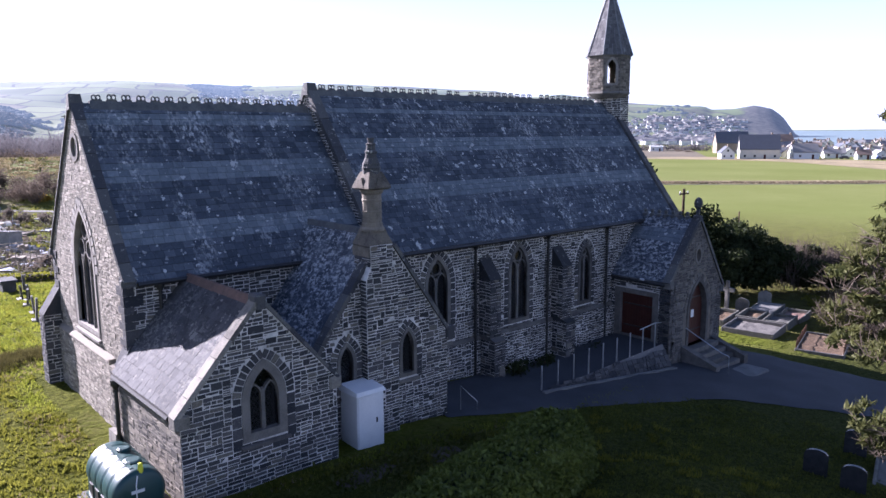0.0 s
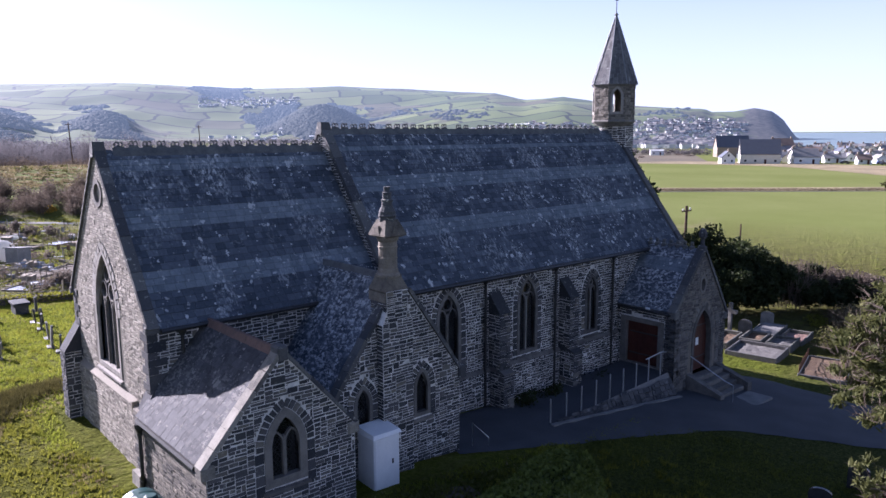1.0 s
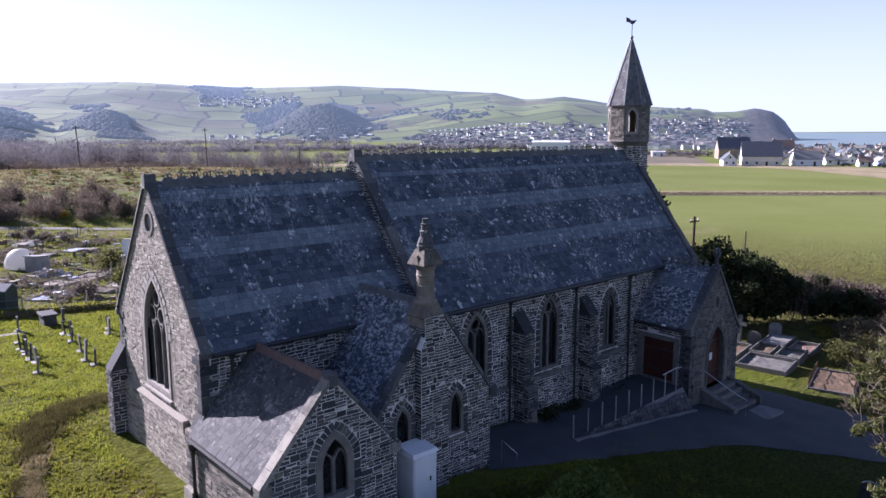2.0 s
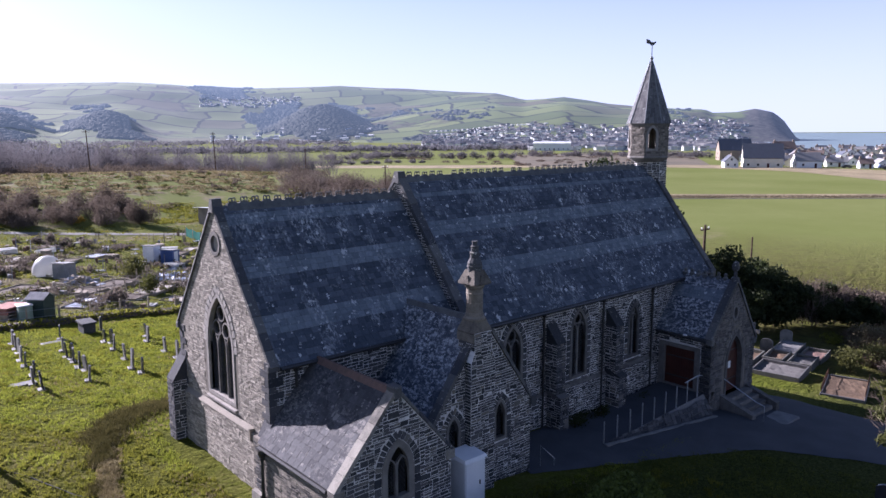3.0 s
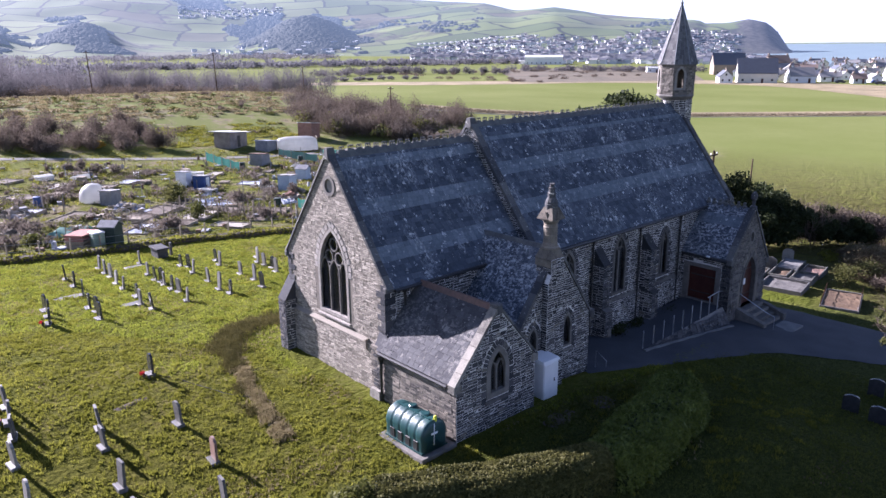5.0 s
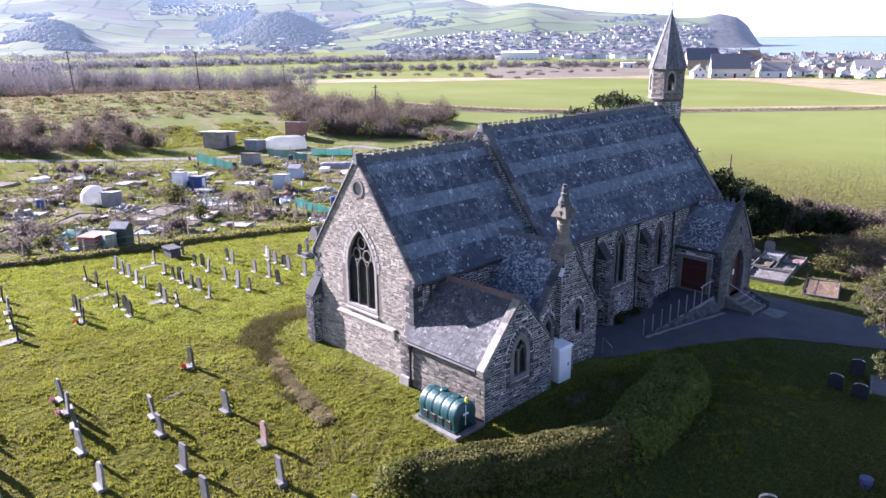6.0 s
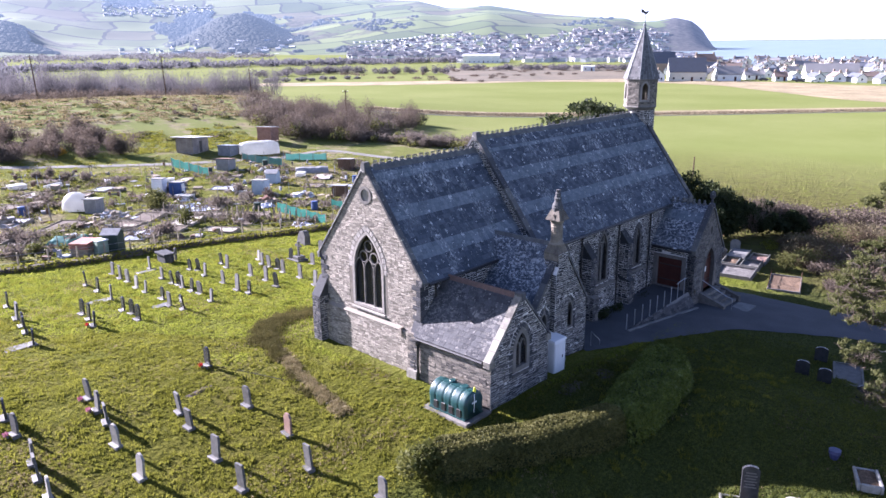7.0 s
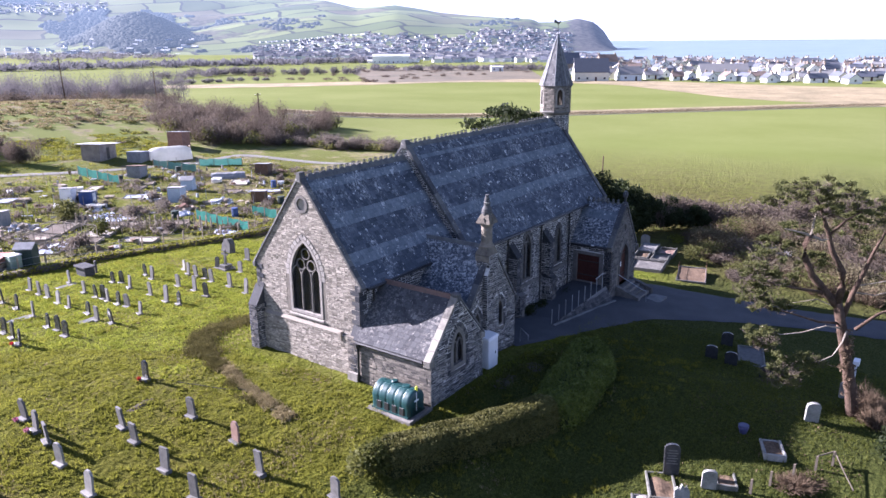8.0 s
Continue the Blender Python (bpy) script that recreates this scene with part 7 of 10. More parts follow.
scrub_at = [(40.4, -8.4, 1.9, 1.5), (41.8, -9.6, 2.2, 1.9), (38.6, -10.6, 1.8, 1.2), (45.2, -6.0, 1.8, 1.5), (36.2, -12.0, 1.6, 1.0), (43.0, -6.9, 1.5, 1.1), (34.4, -12.6, 1.3, 0.8), (43.5, -8.0, 2.4, 2.2), (47, -9.0, 2.6, 2.6), (50.5, -9.5, 2.6, 2.8), (42, -11.5, 2.6, 2.2), (40.5, -14.0, 2.6, 2.2), (38.5, -12.2, 2.0, 1.8), (51, -12.5, 2.8, 2.6), (55, -12.0, 2.8, 2.6), (37, -15.5, 2.4, 2.0), (41.5, -17.2, 2.6, 2.2), (46.5, -16.0, 2.8, 2.4), (50.5, -16.8, 2.8, 2.4), (55.5, -16.5, 3.0, 2.6), (35.5, -17.8, 2.2, 1.8), (39, -19.5, 2.4, 2.0), (44, -20.0, 2.8, 2.3), (49, -20.8, 2.8, 2.4), (54.5, -21.0, 3.0, 2.6), (59.5, -17.5, 3.0, 2.6), (60, -22, 3.0, 2.6), (36.5, -21.5, 2.2, 1.8), (41, -23, 2.4, 2.0)]
for i, (x, y, rad, h) in enumerate(scrub_at):
    bush("scrub_bush", x, y, (rad, rad), h, (m_scrub_green, m_scrub_dry, m_twig_dark, m_scrub_dry)[i % 4], SC, 1500, 0.09, group="scrub by the drive", bare=700, seed=70 + i)
pale = part("gravel_patch", Geo().add([(45.6 + 2.6 * math.cos(k * 0.4488) * (1 + 0.2 * math.sin(k * 2.3)), -12.9 + 1.3 * math.sin(k * 0.4488), gz(45.6 + 2.6 * math.cos(k * 0.4488) * (1 + 0.2 * math.sin(k * 2.3)), -12.9 + 1.3 * math.sin(k * 0.4488)) + 0.06) for k in range(14)], [tuple(range(14))]), m_concrete)
tagged(pale, "pale bare patch of gravel among the scrub", "gravel", kind="structure")
bush("round_bush", 36.6, -8.1, (1.2, 1.2), 1.6, m_scrub_green, "rounded clipped green bush among the graves", 1100, 0.10)
bush("daffodil_clump", 44.0, -4.4, (1.5, 0.9), 0.6, m_blade, "bright green daffodil leaves beside the kerbs", 500, 0.10)
bush("bare_shrub", 12.7, -23.5, (1.5, 1.5), 1.9, m_shrub, "dense bare brown shrub at the pine's foot", 0, bare=900)
bush("bare_shrub", 11.3, -24.0, (1.2, 1.2), 1.4, m_shrub, "low bare twiggy shrub at the pine's foot", 0, bare=600)
bush("bare_shrub", 4.0, -22.0, (1.4, 1.1), 0.7, m_shrub, "low bare bramble tangle by the fence", 0, bare=600)
bush("laurel_bush", 7.6, -24.6, (1.5, 1.2), 1.2, m_leaf_dark, "low dark green bush near the fence", 700, 0.12)
bush("wall_shrub", 14.3, -4.75, (0.9, 0.45), 0.75, m_leaf_dark, "low dark shrub against the nave wall", 420, 0.08, group="shrubs along the nave wall")
bush("wall_shrub", 15.8, -4.7, (0.9, 0.45), 0.65, m_leaf_dark, "low dark shrub against the nave wall", 420, 0.08, group="shrubs along the nave wall")
bush("wall_shrub", 19.0, -4.7, (1.2, 0.45), 0.9, m_leaf_dark, "low dark shrub against the nave wall", 480, 0.08, group="shrubs along the nave wall")

# ---- kerbed graves beyond the porch ----
m_gravel = plain_mat("grave_gravel", (0.20, 0.18, 0.15), (0.40, 0.37, 0.32), 0.95, 6, 60, 0.03)


m_kerb = plain_mat("mossy_kerb_stone", (0.045, 0.048, 0.036), (0.19, 0.185, 0.165), 0.9, 3.0, 26, 0.02)
m_leaves = plain_mat("brown_leaf_litter", (0.040, 0.026, 0.016), (0.20, 0.135, 0.085), 0.95, 7, 30, 0.05)


def kerbed_grave(x, y, a, b, turn, label, fill, stone=None, mat=None, slab=False, group="kerbed graves", rise=0.15):
    z = gz(x, y)
    t = thing("kerbed_grave", x, y, z, label, "grave", group, turn)
    m = mat or m_kerb
    for name, q in (("kerb", (-a, -b, a, -b + 0.10)), ("kerb", (-a, b - 0.10, a, b)), ("kerb", (-a, -b + 0.11, -a + 0.10, b - 0.11)), ("kerb", (a - 0.10, -b + 0.11, a, b - 0.11))):
        part(name, Geo().cbox(q[0], q[1], -0.35, q[2], q[3], rise + 0.03 * math.sin(q[0] * 7 + x), 0.02), m, t)
    if slab:
        part("infill", Geo().box(-a + 0.10, -b + 0.10, -0.3, a - 0.10, b - 0.10, rise - 0.04), fill, t)
    else:
        fg, nn = Geo(), 8
        for k in range(nn + 1):
            for l in range(nn + 1):
                p, q = (-a + 0.1) + (2 * a - 0.2) * k / nn, (-b + 0.1) + (2 * b - 0.2) * l / nn
                fg.v.append((p, q, rise - (0.07 if rise < 0.3 else 0.20) + 0.09 * noise.noise(Vector((p * 2 + x, q * 2 + y, 1)))))
        for k in range(nn):
            for l in range(nn):
                fg.f.append((k * (nn + 1) + l, (k + 1) * (nn + 1) + l, (k + 1) * (nn + 1) + l + 1, k * (nn + 1) + l + 1))
                fg.m.append(0)
        part("infill", fg, fill, t)
    if stone:
        hh, ww, mm = stone
        poly = [(-ww / 2, 0), (ww / 2, 0), (ww / 2, hh - 0.22), (ww / 2 * 0.75, hh - 0.05), (0, hh), (-ww / 2 * 0.75, hh - 0.05), (-ww / 2, hh - 0.22)]
        part("tablet", Geo().prism(poly, lambda p, q: (a - 0.05, p, q + 0.2), lambda p, q: (a - 0.17, p, q + 0.2)), mm, t)
    return t


KG = "kerbed grave with weathered stone edging and gravel"
m_gravel_dull = plain_mat("dull_grey_chippings", (0.075, 0.072, 0.068), (0.165, 0.157, 0.145), 0.95, 5, 50, 0.03)
kerbed_grave(32.4, -5.65, 1.35, 1.35, 10, "raised grave plot with pale kerbs and grey chippings", m_gravel_dull, mat=m_granite_g, rise=0.40)
kerbed_grave(35.0, -4.30, 1.15, 0.62, 10, KG, m_leaves, rise=0.46)
kerbed_grave(35.3, -5.80, 1.15, 0.70, 10, KG, m_gravel_dull, rise=0.42)
kerbed_grave(38.0, -3.75, 1.60, 0.75, 10, "kerbed grave under a grey concrete slab", m_kerb_pale, slab=True, rise=0.40)
kerbed_grave(38.0, -5.40, 1.50, 0.72, 10, "kerbed grave of dark red gravel", m_redstone, rise=0.36)
kerbed_grave(33.4, -3.2, 1.5, 0.6, 10, KG, m_leaves, rise=0.40)
railed = kerbed_grave(32.3, -9.35, 1.9, 1.10, 15, "kerbed grave overgrown with dry grass between rusty railings", m_leaves, mat=m_granite_g, rise=0.22)
m_rust = plain_mat("rusty_iron", (0.060, 0.030, 0.018), (0.20, 0.105, 0.060), 0.9, 6, 40, 0.01)
for sy in (-1, 1):
    for k in range(20):
        xx = -1.80 + k * 0.19
        part("railing_spike", Geo().tube([(xx, sy * 1.05, 0.15), (xx, sy * 1.05, 0.58), (xx, sy * 1.05, 0.66)], 0.022, 0.008, n=5), m_rust, railed)
    part("railing_bar", Geo().tube([(-1.85, sy * 1.05, 0.48), (1.85, sy * 1.05, 0.48)], 0.020, n=5), m_rust, railed)
tablet_at = ((36.6, -2.9, 1.0, 0.8, m_granite_g, "grey headstone among the kerbed graves"), (40.3, -2.6, 1.05, 0.8, m_marble, "white headstone among the kerbed graves"))
cr = thing("stone_cross", 35.6, -2.4, gz(35.6, -2.4), "weathered stone cross on a plinth beside the porch", "cross")
part("stepped_base", Geo().cbox(-0.4, -0.4, -0.2, 0.4, 0.4, 0.3, 0.03), m_granite_g, cr)
part("cross", Geo().cbox(-0.10, -0.10, 0.3, 0.10, 0.10, 2.1, 0.02).box(-0.09, -0.42, 1.45, 0.09, 0.42, 1.67), m_granite_g, cr)

# ---- old graves in the shade and by the fence ----
m_old = plain_mat("lichened_white_stone", (0.13, 0.128, 0.118), (0.36, 0.352, 0.325), 0.9, 2.5, 22, 0.02)


def tablet_stone(x, y, h, w, mat, label, turn=0.0, lean=0.0, thick=0.12, broken=False, bars_on=False):
    t = thing("old_headstone", x, y, gz(x, y), label, "headstone", "old headstones by the pine")
    t.matrix_basis = pose(x, y, gz(x, y), 0, lean, turn)
    if broken:
        top = [(w / 2, h * 0.7), (w * 0.3, h * 0.82), (w * 0.2, h * 0.72), (w * 0.02, h), (-w * 0.18, h * 0.8), (-w * 0.3, h * 0.9), (-w / 2, h * 0.66)]
    else:
        top = [(w / 2 * math.cos(math.pi * k / 10), h - w * 0.3 + w * 0.3 * math.sin(math.pi * k / 10)) for k in range(11)]
    poly = [(-w / 2, -0.3), (w / 2, -0.3)] + top
    part("tablet", Geo().prism(poly, lambda p, q: (-thick / 2, p, q), lambda p, q: (thick / 2, p, q)), mat, t)
    if bars_on:
        for k in range(6):
            ww = w * (0.36 if k % 2 else 0.28)
            part("inscription_bar", Geo().box(-thick / 2 - 0.006, -ww, h * 0.78 - k * 0.11, -thick / 2 + 0.002, ww, h * 0.78 - k * 0.11 + 0.045), m_granite_g, t)
    return t


for x, y, h, w, mm, lab in tablet_at:
    tablet_stone(x, y, h, w, mm, lab, 10)
tablet_stone(2.33, -17.7, 1.3, 0.6, m_granite_d, "tall dark slate headstone with a worn inscription", 28, 4, 0.14, bars_on=True)
tablet_stone(2.34, -19.16, 0.85, 0.55, m_old, "white shouldered headstone leaning back", 24, -8)
tablet_stone(0.95, -18.57, 0.8, 0.55, m_old, "broken pale headstone with a jagged top", 25, 6, 0.16, True)
tablet_stone(8.95, -21.6, 0.98, 0.56, m_old, "worn pale headstone with a rounded top near the pine", 24, -9, 0.16)
tablet_stone(15.1, -22.3, 0.9, 0.6, m_old, "rounded pale headstone behind the pine trunk", 20, 3)
tablet_stone(15.3, -15.6, 0.75, 0.65, m_granite_d, "black granite headstone in the shade", 15, 0)
tablet_stone(18.2, -15.7, 0.8, 0.65, m_granite_d, "black granite headstone in the shade", 15, 0)
tablet_stone(15.1, -16.7, 0.75, 0.65, m_granite_d, "black granite headstone in the shade", 15, 0)
tablet_stone(14.6, -18.6, 0.7, 0.65, m_granite_d, "black granite headstone in the shade", 15, 0)
kerbed_grave(17.2, -17.3, 1.4, 0.7, 15, "kerbed grave with a grey slab in the shade", m_slate_s, slab=True, mat=m_kerb)
kerbed_grave(1.4, -17.65, 0.9, 0.55, 26, "kerbed grave of brown leaves before a slate headstone", m_leaves, mat=m_kerb)
kerbed_grave(-0.2, -17.7, 0.9, 0.55, 26, "kerbed grave with dark edging", m_gravel, mat=m_slate_s)
kerbed_grave(5.5, -20.75, 0.62, 0.42, 22, "small kerbed grave with pale edging and brown leaves", m_leaves, mat=m_old)
kerbed_grave(3.3, -19.5, 0.8, 0.4, 22, "low kerbed grave of brown leaves", m_leaves, mat=m_kerb, rise=0.06)
pot = thing("flower_urn", 6.0, -19.47, gz(6.0, -19.47), "small blue-purple urn standing in the shade", "urn")
part("urn", Geo().lathe(0, 0, [(0.12, -0.05), (0.17, 0.1), (0.22, 0.26), (0.2, 0.34), (0.22, 0.37)], 12), plain_mat("blue_glaze", (0.03, 0.033, 0.085), (0.055, 0.06, 0.14), 0.35, 4, 30, 0), pot)
pot2 = thing("white_planter", 18.9, -22.3, gz(18.9, -22.3), "white planter on a post near the drive", "planter")
part("planter", Geo().cbox(-0.05, -0.05, -0.2, 0.05, 0.05, 0.8, 0.01).cbox(-0.3, -0.15, 0.8, 0.3, 0.15, 1.05, 0.03), m_white, pot2)
m_post = plain_mat("weathered_post", (0.060, 0.050, 0.038), (0.150, 0.125, 0.095), 0.95, 5, 40, 0.01)
fence = thing("post_fence", 0, 0, 0, "low weathered post and rail fence by the graves", "fence")
fpts = [(2.85, -20.58), (3.62, -21.1), (4.4, -21.75), (5.2, -22.4), (5.8, -22.9)]
for i, (x, y) in enumerate(fpts):
    z = gz(x, y)
    part("post", Geo().hexa([(x - 0.05, y - 0.05, z - 0.3), (x + 0.05, y - 0.05, z - 0.3), (x + 0.05, y + 0.05, z - 0.3), (x - 0.05, y + 0.05, z - 0.3), (x + 0.02, y - 0.04, z + 0.62), (x + 0.10, y - 0.04, z + 0.62), (x + 0.10, y + 0.04, z + 0.59), (x + 0.02, y + 0.04, z + 0.59)]), m_post, fence)
part("rail", Geo().tube([(6.0, -22.9, gz(6.0, -22.9) + 0.50), (5.3, -23.3, gz(5.3, -23.3) + 0.36), (4.6, -23.8, gz(4.6, -23.8) + 0.2)], 0.028, n=5), m_post, fence)
part("rail", Geo().tube([(5.4, -22.4, gz(5.4, -22.4) + 0.52), (6.0, -22.9, gz(6.0, -22.9) + 0.50)], 0.032, n=5), m_post, fence)

# ---- allotments ----
m_shed_green = plain_mat("dark_green_boards", (0.018, 0.032, 0.026), (0.040, 0.062, 0.050), 0.7, 2, 30, 0.006)
m_shed_blue = plain_mat("blue_boards", (0.030, 0.060, 0.16), (0.055, 0.10, 0.26), 0.6, 2, 30, 0.004)
m_shed_grey = plain_mat("grey_boards", (0.16, 0.16, 0.165), (0.31, 0.31, 0.31), 0.8, 2, 30, 0.006)
m_shed_brown = plain_mat("brown_boards", (0.09, 0.055, 0.035), (0.18, 0.115, 0.075), 0.85, 2, 30, 0.006)
m_pale_blue = plain_mat("pale_blue_boards", (0.30, 0.38, 0.46), (0.44, 0.52, 0.60), 0.7, 2, 30, 0.004)
m_shed_weather = plain_mat("bleached_boards", (0.14, 0.12, 0.105), (0.34, 0.30, 0.27), 0.9, 1.2, 25, 0.01)
m_felt = plain_mat("roofing_felt", (0.17, 0.17, 0.175), (0.33, 0.33, 0.335), 0.95, 3, 50, 0.006)
m_brick = plain_mat("hut_brick", (0.20, 0.105, 0.075), (0.36, 0.21, 0.16), 0.9, 2, 20, 0.01)
m_poly = leaf_mat("white_polythene", (0.58, 0.58, 0.56), (0.82, 0.82, 0.80), 0.4, 0.55)
m_net = leaf_mat("turquoise_netting", (0.03, 0.20, 0.16), (0.07, 0.34, 0.28), 0.7, 0.55)
m_net_pale = leaf_mat("pale_turquoise_netting", (0.16, 0.34, 0.30), (0.30, 0.48, 0.44), 0.7, 0.55)
m_sheet = plain_mat("blue_white_sheeting", (0.15, 0.18, 0.27), (0.50, 0.53, 0.57), 0.5, 3.5, 12, 0.05)
m_timber = plain_mat("bed_timber", (0.17, 0.14, 0.10), (0.36, 0.31, 0.24), 0.9, 3, 30, 0.008)
m_red_pal = plain_mat("faded_red_timber", (0.22, 0.09, 0.07), (0.38, 0.20, 0.16), 0.9, 3, 30, 0.008)
m_gravel_road = plain_mat("gravel_track", (0.09, 0.088, 0.076), (0.20, 0.195, 0.175), 0.95, 0.5, 10, 0.03)


def shed(name, x, y, w, d, h, turn, wall_m, roof_m, label, pent=False, door=None, overhang=0.12):
    t = thing(name, x, y, gz(x, y), label, "shed", turn=turn)
    g = Geo()
    rise = 0.12 * w if pent else 0.28 * w
    if pent:
        prof = [(-w / 2, -0.3), (w / 2, -0.3), (w / 2, h - rise), (-w / 2, h)]
    else:
        prof = [(-w / 2, -0.3), (w / 2, -0.3), (w / 2, h - rise), (0, h), (-w / 2, h - rise)]
    part("wall", g.prism(prof, lambda p, q: (p, -d / 2, q), lambda p, q: (p, d / 2, q)), wall_m, t)
    nb = max(4, int(d / 0.2))
    for sgn in (-1, 1):
        bg = Geo()
        for k in range(int(h / 0.22)):
            z = k * 0.2
            if z < h - rise - 0.2:
                bg.box(sgn * (w / 2 + 0.012) - 0.012, -d / 2, z, sgn * (w / 2 + 0.012) + 0.012, d / 2, z + 0.185)
        part("cladding", bg, wall_m, t)
    o = overhang
    if pent:
        part("roof", Geo().hexa([(-w / 2 - o, -d / 2 - o, h + 0.0), (w / 2 + o, -d / 2 - o, h - rise), (w / 2 + o, d / 2 + o, h - rise), (-w / 2 - o, d / 2 + o, h + 0.0), (-w / 2 - o, -d / 2 - o, h + 0.08), (w / 2 + o, -d / 2 - o, h - rise + 0.08), (w / 2 + o, d / 2 + o, h - rise + 0.08), (-w / 2 - o, d / 2 + o, h + 0.08)]), roof_m, t)
    else:
        for sgn in (-1, 1):
            part("roof", Geo().hexa([(sgn * (w / 2 + o), -d / 2 - o, h - rise - 0.08), (0, -d / 2 - o, h), (0, d / 2 + o, h), (sgn * (w / 2 + o), d / 2 + o, h - rise - 0.08), (sgn * (w / 2 + o), -d / 2 - o, h - rise - 0.02), (0, -d / 2 - o, h + 0.06), (0, d / 2 + o, h + 0.06), (sgn * (w / 2 + o), d / 2 + o, h - rise - 0.02)]), roof_m, t)
    if door:
        part("door", Geo().cbox(-0.38, -d / 2 - 0.045, 0.02, 0.38, -d / 2 - 0.005, min(1.85, h - rise - 0.05), 0.01), door, t)
    return t


shed("garden_shed", 1.1, 31.2, 1.1, 1.2, 1.95, 40, m_shed_green, m_felt, "dark green wooden shed with a grey felt roof")
butt = thing("tool_locker", 0.05, 31.1, gz(0.05, 31.1), "pale green locker standing beside the shed", "locker")
part("locker_body", Geo().cbox(-0.42, -0.42, -0.2, 0.42, 0.42, 1.2, 0.04), plain_mat("pale_green_boards", (0.16, 0.22, 0.17), (0.28, 0.36, 0.28), 0.7, 2, 30, 0.004), butt)
part("locker_lid", Geo().cbox(-0.47, -0.47, 1.2, 0.47, 0.47, 1.28, 0.03), m_white, butt)
pal = thing("timber_stack", -0.7, 32.2, gz(-0.7, 32.2), "stack of red and white painted pallets", "pallets", turn=38)
for k in range(5):
    part("pallet", Geo().cbox(-1.0, -0.75, 0.06 + k * 0.24, 1.0, 0.75, 0.10 + k * 0.24 + 0.06, 0.01).box(-0.95, -0.7, k * 0.24 - 0.06, -0.8, 0.7, k * 0.24 + 0.06).box(0.8, -0.7, k * 0.24 - 0.06, 0.95, 0.7, k * 0.24 + 0.06), m_red_pal if k > 2 else m_timber, pal)

dome = thing("dome_greenhouse", 6.2, 51.6, gz(6.2, 51.6), "white dome greenhouse with a pale door frame", "greenhouse", turn=40)
part("dome_skin", Geo().lathe(0, 0, [(1.35, -0.2), (1.35, 0.5), (1.25, 1.0), (1.0, 1.42), (0.58, 1.76), (0.05, 1.88)], 16), m_poly, dome, smooth=True)
part("door_frame", Geo().box(-0.42, -1.4, 0.0, -0.34, -1.26, 1.5).box(0.34, -1.4, 0.0, 0.42, -1.26, 1.5).box(-0.42, -1.4, 1.45, 0.42, -1.2, 1.55), m_timber, dome)
shed("low_store", 7.1, 49.4, 1.6, 1.2, 1.45, 40, m_shed_grey, m_felt, "low grey store in front of the dome greenhouse", pent=True)
shed("blue_shed", 19.3, 55.6, 1.4, 1.4, 1.65, 38, m_shed_blue, m_shed_grey, "bright blue shed with a pale flat roof", pent=True, door=m_white)
shed("white_shed", 17.9, 57.2, 1.3, 1.3, 1.95, 38, m_white, m_shed_grey, "white shed standing behind the blue one", pent=True)
shed("patched_shed", 28.0, 51.3, 2.0, 1.5, 1.8, 36, m_pale_blue, m_shed_grey, "patched shed of pale and blue boards", pent=True)
shed("pale_blue_shed", 33.9, 57.3, 1.4, 1.5, 1.85, 36, m_pale_blue, m_felt, "pale blue wooden shed with a felt roof")
# the black door panel stands in for the shelter's shaded open front
shed("field_shelter", 38.8, 87.0, 4.8, 3.0, 2.7, 30, m_shed_weather, m_white, "weathered grey open shelter with an overhanging pale roof", pent=True, overhang=0.6, door=m_iron)
shed("grey_lean_to", 42.6, 82.2, 3.2, 2.2, 1.7, 30, m_shed_grey, m_sheet, "low grey lean-to covered with sheeting", pent=True)
shed("dark_hut", 35.2, 71.0, 2.3, 1.9, 1.7, 32, m_shed_grey, m_shed_brown, "dark weathered hut among the beds", pent=True)
shed("brick_hut", 55.4, 89.6, 3.2, 2.7, 2.8, 30, m_brick, m_white, "small red-brick hut with a flat pale roof", pent=True)
shed("dark_store", 49.5, 60.5, 2.1, 2.0, 1.7, 30, m_shed_brown, m_felt, "dark brown timber store beside the track", pent=True)
shed("black_store", 35.0, 44.6, 1.9, 1.6, 1.3, 36, m_shed_brown, m_felt, "dark tarred store near the netting", pent=True)

tunnel = thing("polytunnel", 47.6, 81.2, gz(47.6, 81.2), "white polythene growing tunnel with a framed door", "polytunnel", turn=-22)
g = Geo()
nrib, nk = 13, 12
for i in range(nrib):
    x = -3.3 + 6.6 * i / (nrib - 1)
    e = 1.0 - 0.22 * abs(2 * i / (nrib - 1) - 1) ** 5
    for k in range(nk + 1):
        a = math.pi * k / nk
        g.v.append((x, -1.9 * math.cos(a) * e, -0.1 + 2.2 * math.sin(a) * e * (1.0 if i % 2 else 0.985)))
for i in range(nrib - 1):
    for k in range(nk):
        a = i * (nk + 1) + k
        g.f.append((a, a + nk + 1, a + nk + 2, a + 1))
        g.m.append(0)
g.f += [tuple(range(nk + 1)), tuple(range(len(g.v) - 1, len(g.v) - nk - 2, -1))]
g.m += [0, 0]
part("polythene_skin", g, m_poly, tunnel)
part("door_frame", Geo().box(3.3, -0.5, 0, 3.38, -0.42, 1.9).box(3.3, 0.42, 0, 3.38, 0.5, 1.9).box(3.3, -0.5, 1.85, 3.38, 0.5, 1.95), m_timber, tunnel)

